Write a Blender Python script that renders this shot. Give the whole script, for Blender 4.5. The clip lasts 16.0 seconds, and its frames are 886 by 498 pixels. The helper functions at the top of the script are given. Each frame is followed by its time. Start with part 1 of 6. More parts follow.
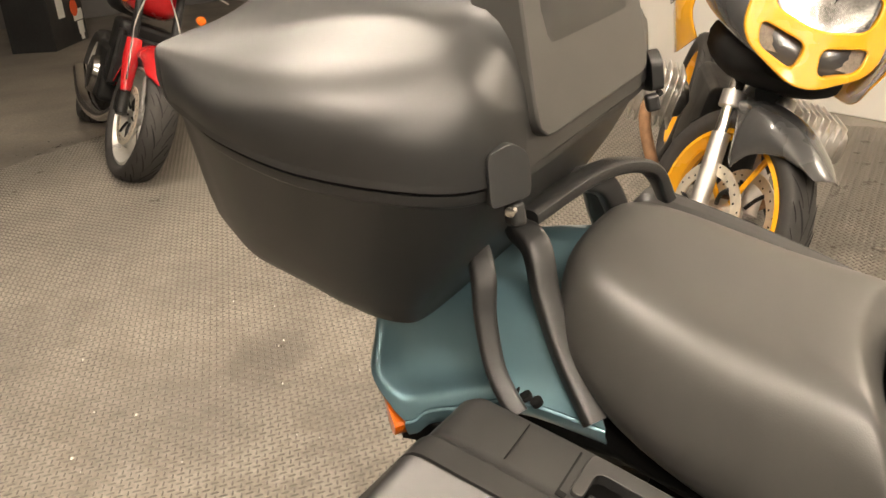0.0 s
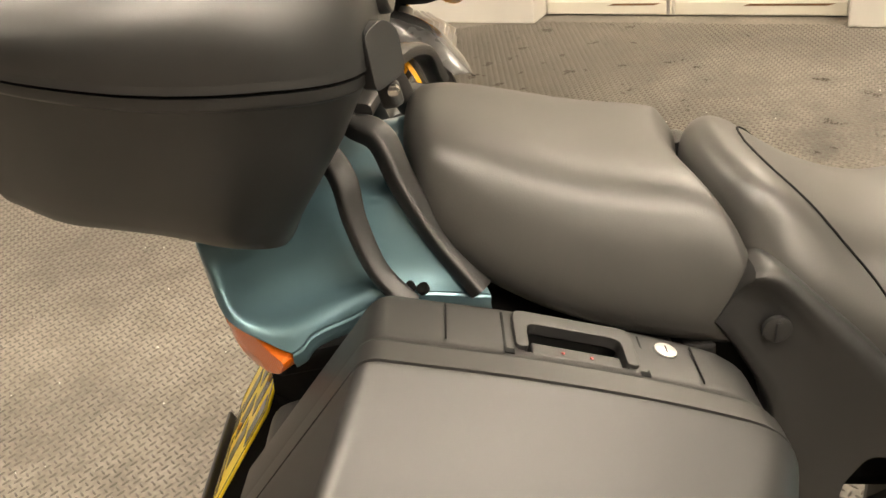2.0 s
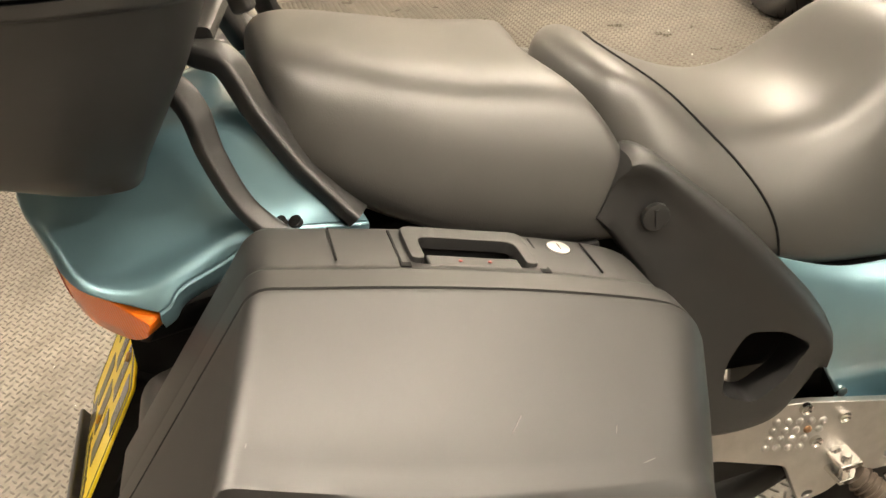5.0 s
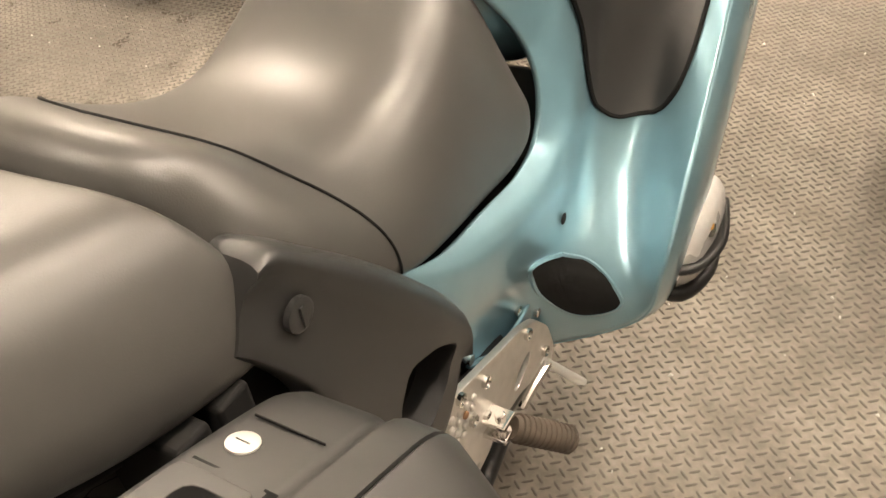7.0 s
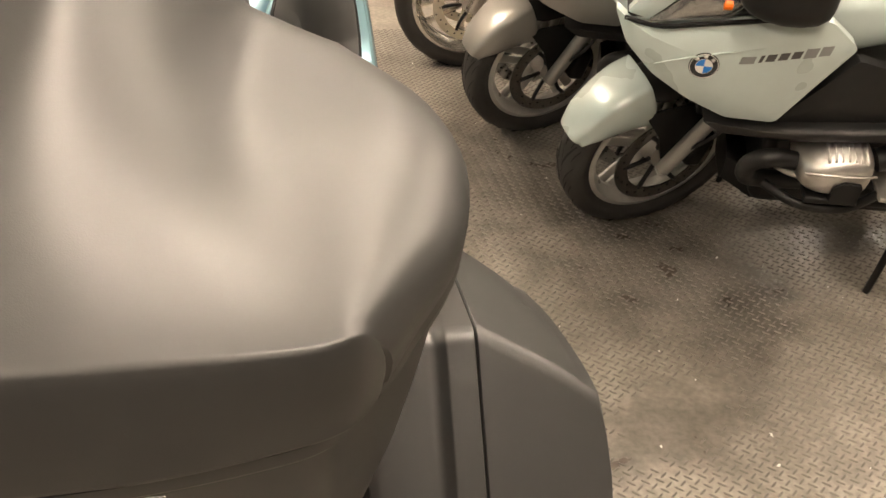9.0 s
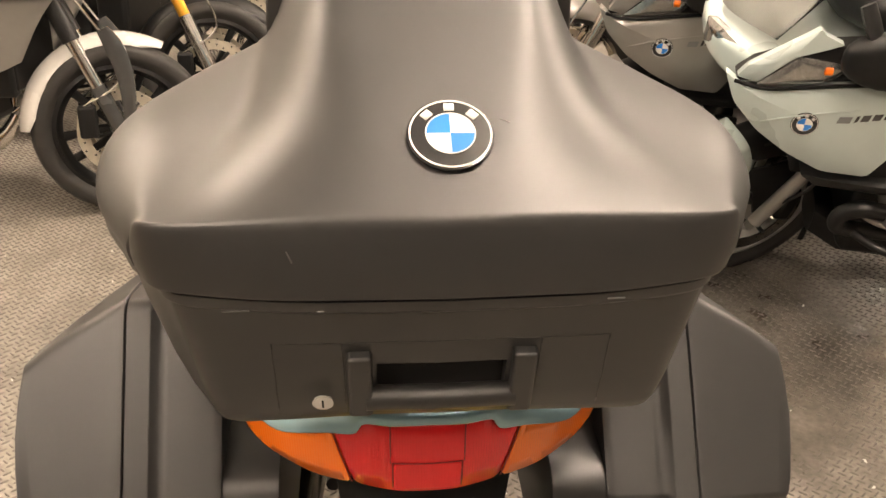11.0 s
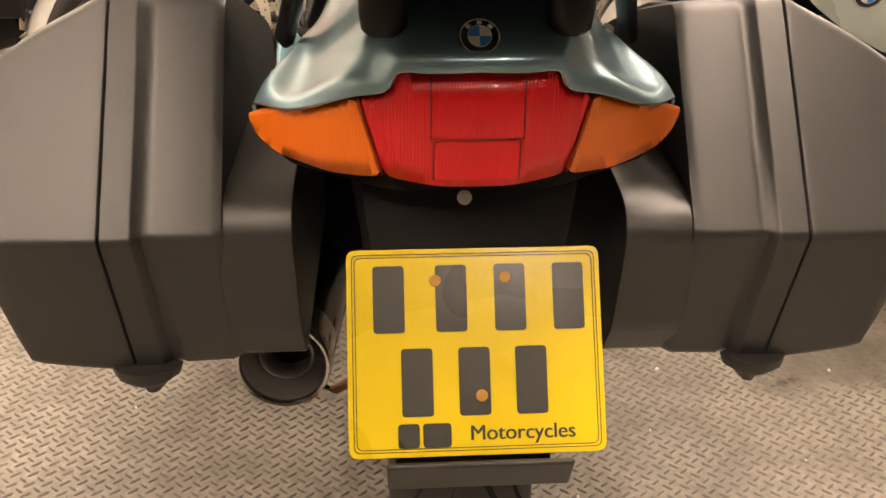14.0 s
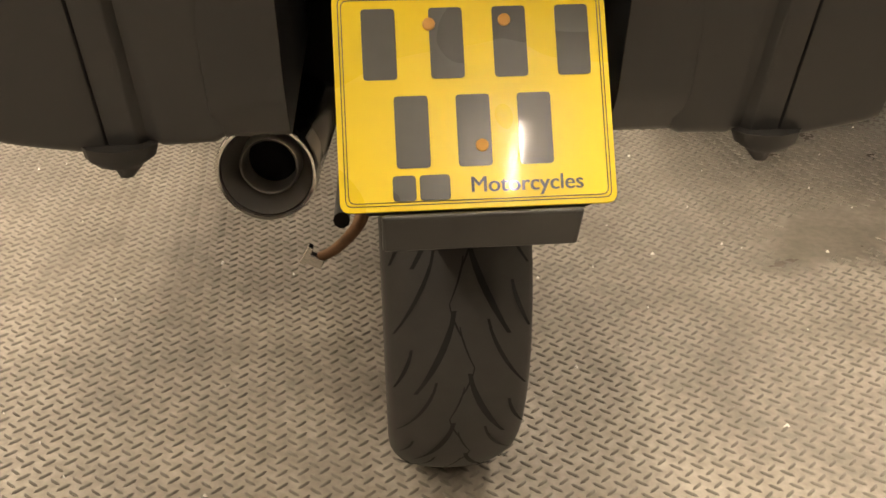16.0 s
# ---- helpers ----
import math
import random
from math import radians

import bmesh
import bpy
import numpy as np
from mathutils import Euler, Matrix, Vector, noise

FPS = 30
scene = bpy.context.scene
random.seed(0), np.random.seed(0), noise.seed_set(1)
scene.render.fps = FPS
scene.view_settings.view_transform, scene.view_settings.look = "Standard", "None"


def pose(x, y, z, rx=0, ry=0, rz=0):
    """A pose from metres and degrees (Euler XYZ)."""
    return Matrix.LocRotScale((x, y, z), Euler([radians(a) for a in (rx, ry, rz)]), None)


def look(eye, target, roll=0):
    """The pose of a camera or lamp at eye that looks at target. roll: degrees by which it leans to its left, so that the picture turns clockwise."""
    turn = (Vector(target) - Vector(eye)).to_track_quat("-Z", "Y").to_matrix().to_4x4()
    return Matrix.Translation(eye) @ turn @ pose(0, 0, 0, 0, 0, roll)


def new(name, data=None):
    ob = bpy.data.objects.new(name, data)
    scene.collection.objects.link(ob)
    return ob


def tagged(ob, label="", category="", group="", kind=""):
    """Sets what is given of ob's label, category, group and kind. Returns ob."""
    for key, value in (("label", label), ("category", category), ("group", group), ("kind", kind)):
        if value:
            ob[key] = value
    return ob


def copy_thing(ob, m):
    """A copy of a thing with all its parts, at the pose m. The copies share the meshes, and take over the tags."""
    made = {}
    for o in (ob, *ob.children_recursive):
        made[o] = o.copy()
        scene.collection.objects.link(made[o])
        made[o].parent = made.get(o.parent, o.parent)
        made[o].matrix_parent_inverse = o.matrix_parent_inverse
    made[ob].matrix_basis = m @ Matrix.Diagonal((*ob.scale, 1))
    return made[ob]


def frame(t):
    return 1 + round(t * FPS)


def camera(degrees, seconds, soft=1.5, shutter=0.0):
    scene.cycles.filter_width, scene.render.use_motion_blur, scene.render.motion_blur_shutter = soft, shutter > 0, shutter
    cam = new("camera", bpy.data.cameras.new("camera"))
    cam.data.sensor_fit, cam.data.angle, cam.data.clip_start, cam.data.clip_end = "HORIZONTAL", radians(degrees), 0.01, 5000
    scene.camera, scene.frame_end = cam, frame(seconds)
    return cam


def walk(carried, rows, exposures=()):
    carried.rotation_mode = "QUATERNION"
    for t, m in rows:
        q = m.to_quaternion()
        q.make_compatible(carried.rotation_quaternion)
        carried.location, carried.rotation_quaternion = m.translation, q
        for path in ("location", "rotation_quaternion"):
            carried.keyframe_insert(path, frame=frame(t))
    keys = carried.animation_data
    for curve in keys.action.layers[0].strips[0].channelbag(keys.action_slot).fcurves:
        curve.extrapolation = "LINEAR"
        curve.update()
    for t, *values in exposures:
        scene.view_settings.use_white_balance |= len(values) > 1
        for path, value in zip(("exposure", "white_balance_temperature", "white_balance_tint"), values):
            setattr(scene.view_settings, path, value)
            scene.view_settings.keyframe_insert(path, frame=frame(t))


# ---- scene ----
cam = camera(54.3, 16.0)
PATH = [
    (0, (0.773, 0.063, 1.345), (-0.812, -0.868, 0.558), -3.7),
    (0.5, (0.769, 0.041, 1.336), (-0.876, -0.776, 0.545), -2.7),
    (1, (0.716, -0.009, 1.303), (-0.999, -0.609, 0.468), -2.9),
    (1.5, (0.715, -0.062, 1.303), (-1.029, -0.436, 0.399), -5.6),
    (2, (0.831, -0.154, 1.308), (-0.922, -0.244, 0.348), -7.3),
    (2.5, (0.914, -0.236, 1.329), (-0.831, -0.123, 0.358), -7.1),
    (3, (0.945, -0.266, 1.329), (-0.79, -0.076, 0.351), -6.6),
    (3.2, (0.955, -0.271, 1.329), (-0.776, -0.071, 0.347), -6.4),
    (5.3, (0.769, -0.173, 1.201), (-0.886, 0.198, 0.14), -9.3),
    (5.5, (0.74, -0.136, 1.178), (-0.851, 0.359, 0.072), -10.2),
    (6, (0.654, -0.138, 1.172), (-0.683, 0.716, -0.047), -10.5),
    (6.5, (0.577, -0.163, 1.216), (-0.513, 0.908, -0.075), -8.6),
    (7, (0.502, -0.187, 1.235), (-0.355, 1.07, -0.064), -7.7),
    (7.5, (0.456, -0.336, 1.269), (0.217, 1.165, -0.032), -3.2),
    (8, (0.447, -0.508, 1.342), (0.564, 1.006, 0.041), -1.7),
    (8.5, (0.360, -0.72, 1.419), (0.569, 0.819, 0.157), -1.2),
    (9, (0.196, -0.831, 1.447), (0.432, 0.782, 0.289), 1.0),
    (9.5, (-0.003, -0.922, 1.457), (0.24, 0.734, 0.362), 2.0),
    (10, (-0.062, -1.001, 1.48), (0.146, 0.677, 0.412), 2.3),
    (10.2, (-0.052, -1.022, 1.491), (0.131, 0.662, 0.429), 2.2),
    (12.3, (-0.043, -1.138, 1.467), (0.1, 0.62, 0.523), 0.8),
    (12.5, (-0.059, -1.15, 1.454), (0.096, 0.604, 0.507), 0.9),
    (13, (-0.079, -1.15, 1.415), (0.081, 0.596, 0.453), 1.0),
    (13.5, (-0.058, -1.085, 1.291), (0.09, 0.648, 0.304), 0.9),
    (14, (-0.068, -1.078, 1.12), (0.045, 0.675, 0.163), 0.5),
    (14.5, (-0.077, -1.1, 0.996), (0.054, 0.7, 0.135), 0.1),
    (15, (-0.073, -1.115, 0.963), (0.085, 0.674, 0.082), 0.3),
    (15.5, (-0.081, -1.126, 0.925), (0.076, 0.625, -0.029), 0.2),
    (16, (-0.082, -1.124, 0.918), (0.067, 0.606, -0.076), -0.2),
]
EXPOSURES = [(0, 0.0, 6400, 10), (2.5, 0.0, 6450, 8), (5.5, 0.30, 6400, 8), (6.5, 0.22, 6500, 11), (7.5, 0.28, 6600, 12), (8.0, 0.34, 6600, 11), (8.5, 0.28, 6600, 10), (9.0, 0.05, 6650, 12), (9.5, -0.06, 6600, 12), (10, 0.0, 6750, 16),
             (12.5, 0.08, 6750, 14), (13.5, 0.27, 6950, 16), (14.0, 0.07, 7080, 18), (14.5, 0.0, 7200, 20), (16, 0.05, 6900, 10)]
walk(cam, [(t, look(eye, target, roll)) for t, eye, target, roll in PATH], EXPOSURES)

# ---- world, lamps ----
world = bpy.data.worlds.new("world")
scene.world = world
world.use_nodes = True
world.node_tree.nodes["Background"].inputs[0].default_value = (0.9, 0.86, 0.8, 1)
world.node_tree.nodes["Background"].inputs[1].default_value = 0.02
CEILING = 3.6
TUBE_ENERGY = 700.0
TUBE_COLOUR = (1.0, 0.85, 0.68)


# ---- materials ----
WALL_TURN = -26.5            # the room lies askew to the touring motorcycle
ROOM = pose(-4.36, 0.1, 0, 0, 0, WALL_TURN)   # x into the room, y along the door wall


def material(name, colour, rough=0.5, metal=0.0, coat=0.0, spec=0.5, noise_scale=40.0, vary=0.15, bump=0.0, bump_scale=900.0,
             stain=0.0, rough_vary=0.08, transmission=0.0, flakes=0.0):
    """A plain surface with variation at two scales: broad tone and stains, and a fine grain."""
    m = bpy.data.materials.new(name)
    m.use_nodes = True
    nt = m.node_tree
    b = nt.nodes["Principled BSDF"]
    co = nt.nodes.new("ShaderNodeTexCoord")
    n1 = nt.nodes.new("ShaderNodeTexNoise")
    n1.inputs["Scale"].default_value = noise_scale
    n1.inputs["Detail"].default_value = 6
    n2 = nt.nodes.new("ShaderNodeTexNoise")
    n2.inputs["Scale"].default_value = noise_scale * 0.13
    n2.inputs["Detail"].default_value = 3
    nt.links.new(co.outputs["Object"], n1.inputs["Vector"])
    nt.links.new(co.outputs["Object"], n2.inputs["Vector"])
    add = nt.nodes.new("ShaderNodeMath")
    add.operation = "MULTIPLY_ADD"
    add.inputs[1].default_value = 0.5
    nt.links.new(n1.outputs["Fac"], add.inputs[0])
    half = nt.nodes.new("ShaderNodeMath")
    half.operation = "MULTIPLY"
    half.inputs[1].default_value = 0.5
    nt.links.new(n2.outputs["Fac"], half.inputs[0])
    nt.links.new(half.outputs[0], add.inputs[2])
    ramp = nt.nodes.new("ShaderNodeValToRGB")
    lo = [c * (1 - vary) for c in colour]
    hi = [min(1, c * (1 + vary)) for c in colour]
    ramp.color_ramp.elements[0].position, ramp.color_ramp.elements[1].position = 0.3, 0.7
    ramp.color_ramp.elements[0].color = (*lo, 1)
    ramp.color_ramp.elements[1].color = (*hi, 1)
    nt.links.new(add.outputs[0], ramp.inputs[0])
    nt.links.new(ramp.outputs[0], b.inputs["Base Color"])
    rr = nt.nodes.new("ShaderNodeMapRange")
    rr.inputs["From Min"].default_value, rr.inputs["From Max"].default_value = 0.3, 0.7
    rr.inputs["To Min"].default_value, rr.inputs["To Max"].default_value = max(0, rough - rough_vary), min(1, rough + rough_vary)
    nt.links.new(n2.outputs["Fac"], rr.inputs["Value"])
    nt.links.new(rr.outputs[0], b.inputs["Roughness"])
    b.inputs["Metallic"].default_value = metal
    b.inputs["Coat Weight"].default_value = coat
    b.inputs["Coat Roughness"].default_value = 0.06
    b.inputs["Specular IOR Level"].default_value = spec
    b.inputs["Transmission Weight"].default_value = transmission
    if bump:
        n3 = nt.nodes.new("ShaderNodeTexNoise")
        n3.inputs["Scale"].default_value = bump_scale
        n3.inputs["Detail"].default_value = 2
        nt.links.new(co.outputs["Object"], n3.inputs["Vector"])
        bp = nt.nodes.new("ShaderNodeBump")
        bp.inputs["Strength"].default_value = bump
        bp.inputs["Distance"].default_value = 0.0006
        nt.links.new(n3.outputs["Fac"], bp.inputs["Height"])
        nt.links.new(bp.outputs[0], b.inputs["Normal"])
    return m


def ribbed(m, scale):
    """Fine upright ribs moulded into a lens."""
    nt = m.node_tree
    w = nt.nodes.new("ShaderNodeTexWave")
    w.bands_direction = "X"
    w.inputs["Scale"].default_value = scale / 20
    co = nt.nodes.new("ShaderNodeTexCoord")
    bp = nt.nodes.new("ShaderNodeBump")
    bp.inputs["Strength"].default_value, bp.inputs["Distance"].default_value = 0.25, 0.0010
    nt.links.new(co.outputs["Object"], w.inputs["Vector"])
    nt.links.new(w.outputs["Fac"], bp.inputs["Height"])
    nt.links.new(bp.outputs[0], nt.nodes["Principled BSDF"].inputs["Normal"])


CASE = material("satin_grey_plastic", (0.0200, 0.0198, 0.0195), 0.44, spec=0.74, rough_vary=0.04, noise_scale=18, vary=0.14, bump=0.08, bump_scale=1400)
CASE_DARK = material("dark_grey_plastic", (0.020, 0.0195, 0.019), 0.5, noise_scale=18, vary=0.12, bump=0.35, bump_scale=1400)
VINYL = material("grey_seat_vinyl", (0.050, 0.0478, 0.0448), 0.43, spec=0.75, rough_vary=0.05, noise_scale=14, vary=0.12, bump=0.2, bump_scale=700)
COVER = material("grey_side_plastic", (0.020, 0.020, 0.020), 0.36, spec=0.6, noise_scale=25, vary=0.08, bump=0.3, bump_scale=1600)
BLACK = material("black_plastic", (0.009, 0.009, 0.009), 0.42, spec=0.3, vary=0.3)
MATT_BLACK = material("matt_black", (0.006, 0.006, 0.006), 0.8, spec=0.2, vary=0.3)
RUBBER = material("tyre_rubber", (0.030, 0.028, 0.026), 0.62, noise_scale=30, vary=0.25, bump=0.3, bump_scale=500)
GROOVE = material("tyre_groove", (0.008, 0.008, 0.008), 0.9, vary=0.2)
TEAL = material("teal_metallic_paint", (0.220, 0.380, 0.450), 0.30, metal=0.55, coat=1.0, noise_scale=30, vary=0.05, rough_vary=0.03)
ALU = material("cast_aluminium", (0.62, 0.60, 0.57), 0.38, metal=0.9, noise_scale=60, vary=0.12, bump=0.3, bump_scale=500)
HEAD_SILVER = material("silver_engine_paint", (0.66, 0.65, 0.63), 0.32, metal=0.35, coat=0.4, noise_scale=60, vary=0.08)
STEEL = material("polished_steel", (0.75, 0.73, 0.70), 0.16, metal=1.0, vary=0.05)
CHROME_DARK = material("smoked_chrome", (0.30, 0.29, 0.28), 0.14, metal=1.0, vary=0.1)
RUST = material("rusty_metal", (0.22, 0.12, 0.06), 0.7, metal=0.3, vary=0.5)
AMBER = material("amber_lens", (0.92, 0.185, 0.005), 0.34, coat=0.35, noise_scale=20, vary=0.06)
ribbed(AMBER, 2300)
RED_LENS = material("red_lens", (0.80, 0.008, 0.012), 0.34, coat=0.45, noise_scale=20, vary=0.1)
ribbed(RED_LENS, 2300)
YELLOW = material("yellow_plate", (0.82, 0.61, 0.010), 0.30, coat=0.12, noise_scale=12, vary=0.06)
INK = material("plate_ink", (0.05, 0.05, 0.045), 0.3, coat=0.4, vary=0.1)
BROWN_SCREW = material("brown_screw_cap", (0.56, 0.29, 0.05), 0.35, vary=0.2)
WHITE_ENAMEL = material("white_enamel", (0.80, 0.79, 0.76), 0.2, coat=0.5, vary=0.02)
BLUE_ENAMEL = material("blue_enamel", (0.03, 0.22, 0.70), 0.2, coat=0.5, vary=0.02)
BLACK_ENAMEL = material("black_enamel", (0.02, 0.02, 0.022), 0.2, coat=0.5, vary=0.05)
SILVER = material("silver_lock", (0.70, 0.69, 0.66), 0.3, metal=0.7, vary=0.06)
PALE_BLUE = material("pale_blue_silver_paint", (0.56, 0.65, 0.63), 0.28, metal=0.15, coat=1.0, noise_scale=30, vary=0.04, rough_vary=0.03)
SILVER_PAINT = material("grey_silver_paint", (0.34, 0.33, 0.31), 0.3, metal=0.5, coat=1.0, noise_scale=30, vary=0.04, rough_vary=0.03)
WHITE_PAINT = material("white_gloss_paint", (0.72, 0.71, 0.68), 0.25, coat=1.0, vary=0.03)
RED_PAINT = material("red_gloss_paint", (0.50, 0.012, 0.016), 0.22, coat=1.0, vary=0.06)
YELLOW_PAINT = material("yellow_gloss_paint", (0.85, 0.42, 0.012), 0.25, coat=1.0, vary=0.04)
GREY_PAINT = material("dark_grey_gloss_paint", (0.06, 0.06, 0.06), 0.22, coat=1.0, vary=0.1)
GOLD = material("gold_anodised_fork", (0.80, 0.42, 0.05), 0.3, metal=0.7, vary=0.06)
GLASS = material("clear_screen_plastic", (0.70, 0.70, 0.69), 0.05, coat=0.3, vary=0.03, rough_vary=0.02, transmission=1.0)
LAMP_GLASS = material("headlamp_glass", (0.34, 0.335, 0.32), 0.16, metal=0.75, coat=1.0, noise_scale=140, vary=0.6, bump=1.0, bump_scale=110)
MESH_GRILLE = material("wire_grille", (0.16, 0.13, 0.10), 0.5, metal=0.5, noise_scale=600, vary=0.5)
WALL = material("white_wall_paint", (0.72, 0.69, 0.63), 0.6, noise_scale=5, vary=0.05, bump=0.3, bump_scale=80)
DOOR_PAINT = material("cream_door_paint", (0.74, 0.70, 0.60), 0.45, noise_scale=4, vary=0.07, bump=0.2, bump_scale=60)
CEIL = material("ceiling_paint", (0.78, 0.76, 0.72), 0.8, noise_scale=3, vary=0.05)
CARD = material("black_carton", (0.02, 0.02, 0.02), 0.4, vary=0.4)
PAPER = material("white_label", (0.75, 0.74, 0.70), 0.6, vary=0.04)
DISC_STEEL = material("worn_brake_disc", (0.74, 0.68, 0.56), 0.38, metal=0.6, noise_scale=50, vary=0.15)
SCUFF = material("pale_scratch", (0.11, 0.108, 0.102), 0.7, vary=0.2)
DULL_RED = material("dull_red", (0.26, 0.014, 0.013), 0.5, vary=0.2)
# darker than the floor: shade on the lugs' sides is put into the colour
LUG = material("shade_darkened_rubber", (0.138, 0.124, 0.106), 0.40, noise_scale=9, vary=0.35, rough_vary=0.12)
RIM_GREY = material("silver_wheel_paint", (0.55, 0.54, 0.51), 0.34, metal=0.4, vary=0.12)
MODEL_GREY = material("grey_lettering", (0.22, 0.23, 0.23), 0.4, vary=0.1)
PEG_RUBBER = material("dusty_brown_rubber", (0.055, 0.041, 0.029), 0.7, noise_scale=80, vary=0.3)
ORANGE = material("orange_sticker", (0.85, 0.12, 0.03), 0.5, vary=0.05)


def floor_material():
    m = bpy.data.materials.new("grey_checker_rubber")
    m.use_nodes = True
    nt = m.node_tree
    b = nt.nodes["Principled BSDF"]
    co = nt.nodes.new("ShaderNodeTexCoord")
    big = nt.nodes.new("ShaderNodeTexNoise")
    big.inputs["Scale"].default_value, big.inputs["Detail"].default_value = 1.6, 5
    fine = nt.nodes.new("ShaderNodeTexNoise")
    fine.inputs["Scale"].default_value, fine.inputs["Detail"].default_value = 60, 6
    dust = nt.nodes.new("ShaderNodeTexNoise")
    dust.inputs["Scale"].default_value, dust.inputs["Detail"].default_value = 9, 8
    for n in (big, fine, dust):
        nt.links.new(co.outputs["Object"], n.inputs["Vector"])
    r1 = nt.nodes.new("ShaderNodeValToRGB")
    r1.color_ramp.elements[0].position, r1.color_ramp.elements[1].position = 0.36, 0.66
    r1.color_ramp.elements[0].color = (0.215, 0.195, 0.168, 1)
    r1.color_ramp.elements[1].color = (0.315, 0.286, 0.245, 1)
    nt.links.new(big.outputs["Fac"], r1.inputs[0])
    mix = nt.nodes.new("ShaderNodeMix")
    mix.data_type, mix.blend_type = "RGBA", "MULTIPLY"
    mix.inputs["Factor"].default_value = 0.55
    r2 = nt.nodes.new("ShaderNodeValToRGB")
    r2.color_ramp.elements[0].position, r2.color_ramp.elements[1].position = 0.3, 0.7
    r2.color_ramp.elements[0].color = (0.55, 0.55, 0.55, 1)
    r2.color_ramp.elements[1].color = (1.3, 1.3, 1.3, 1)
    nt.links.new(fine.outputs["Fac"], r2.inputs[0])
    nt.links.new(r1.outputs[0], mix.inputs["A"])
    nt.links.new(r2.outputs[0], mix.inputs["B"])
    mix2 = nt.nodes.new("ShaderNodeMix")
    mix2.data_type, mix2.blend_type = "RGBA", "MULTIPLY"
    mix2.inputs["Factor"].default_value = 0.6
    r3 = nt.nodes.new("ShaderNodeValToRGB")
    r3.color_ramp.elements[0].position, r3.color_ramp.elements[1].position = 0.35, 0.6
    r3.color_ramp.elements[0].color = (0.6, 0.58, 0.55, 1)
    r3.color_ramp.elements[1].color = (1.1, 1.1, 1.1, 1)
    nt.links.new(dust.outputs["Fac"], r3.inputs[0])
    nt.links.new(mix.outputs["Result"], mix2.inputs["A"])
    nt.links.new(r3.outputs[0], mix2.inputs["B"])
    # oily, wet and plain darker patches with ragged edges: place, half sizes, turn, darkening
    warp = nt.nodes.new("ShaderNodeTexNoise")
    warp.inputs["Scale"].default_value, warp.inputs["Detail"].default_value = 4.5, 3.5
    nt.links.new(co.outputs["Object"], warp.inputs["Vector"])
    colour, wet = mix2.outputs["Result"], None
    # the last two only darken the floor towards the doors
    for x, y, hx, hy, turn, tone in ((1.08, 1.02, 0.36, 0.24, -35, 0.62), (1.26, 0.80, 0.14, 0.09, 10, 0.66), (0.80, 1.55, 0.40, 0.22, -60, 0.62), (0.93, 0.47, 0.26, 0.13, 30, 0.66), (1.67, 1.11, 0.22, 0.12, -15, 0.42),
                                     (-1.0, -1.62, 0.22, 0.12, 20, 0.70), (-2.4, -2.9, 0.6, 0.3, -30, 0.72), (-2.1, -4.4, 0.7, 0.5, 10, 0.70), (-3.1, 0.1, 1.3, 1.0, 25, 0.60), (-2.0, 1.45, 0.7, 0.5, -20, 0.80)):
        at = ROOM.inverted() @ Vector((x, y, 0))
        mp = nt.nodes.new("ShaderNodeMapping")
        mp.vector_type = "TEXTURE"
        mp.inputs["Location"].default_value = (at.x, at.y, 0)
        mp.inputs["Rotation"].default_value = (0, 0, radians(turn - WALL_TURN))
        mp.inputs["Scale"].default_value = (hx, hy, 1)
        ln = nt.nodes.new("ShaderNodeVectorMath")
        ln.operation = "LENGTH"
        nt.links.new(co.outputs["Object"], mp.inputs["Vector"])
        flat = nt.nodes.new("ShaderNodeVectorMath")
        flat.operation, flat.inputs[1].default_value = "MULTIPLY", (1, 1, 0)
        nt.links.new(mp.outputs[0], flat.inputs[0])
        nt.links.new(flat.outputs[0], ln.inputs[0])
        edge = nt.nodes.new("ShaderNodeMath")
        edge.operation, edge.inputs[1].default_value = "MULTIPLY_ADD", 2.6
        nt.links.new(warp.outputs["Fac"], edge.inputs[0])
        nt.links.new(ln.outputs["Value"], edge.inputs[2])
        mask = nt.nodes.new("ShaderNodeMapRange")
        mask.inputs["From Min"].default_value, mask.inputs["From Max"].default_value = 2.55, 1.85
        nt.links.new(edge.outputs[0], mask.inputs["Value"])
        dark = nt.nodes.new("ShaderNodeMix")
        dark.data_type, dark.blend_type = "RGBA", "MULTIPLY"
        dark.inputs["B"].default_value = (tone, tone, tone, 1)
        nt.links.new(mask.outputs[0], dark.inputs["Factor"])
        nt.links.new(colour, dark.inputs["A"])
        colour = dark.outputs["Result"]
        if wet is None:
            wet = mask.outputs[0]
        else:
            top = nt.nodes.new("ShaderNodeMath")
            top.operation = "MAXIMUM"
            nt.links.new(wet, top.inputs[0])
            nt.links.new(mask.outputs[0], top.inputs[1])
            wet = top.outputs[0]
    nt.links.new(colour, b.inputs["Base Color"])
    rr = nt.nodes.new("ShaderNodeMapRange")
    rr.inputs["From Min"].default_value, rr.inputs["From Max"].default_value = 0.3, 0.7
    rr.inputs["To Min"].default_value, rr.inputs["To Max"].default_value = 0.36, 0.58
    nt.links.new(dust.outputs["Fac"], rr.inputs["Value"])
    slick = nt.nodes.new("ShaderNodeMath")
    slick.operation, slick.inputs[1].default_value = "MULTIPLY_ADD", -0.12
    nt.links.new(wet, slick.inputs[0])
    nt.links.new(rr.outputs[0], slick.inputs[2])
    nt.links.new(slick.outputs[0], b.inputs["Roughness"])
    bp = nt.nodes.new("ShaderNodeBump")
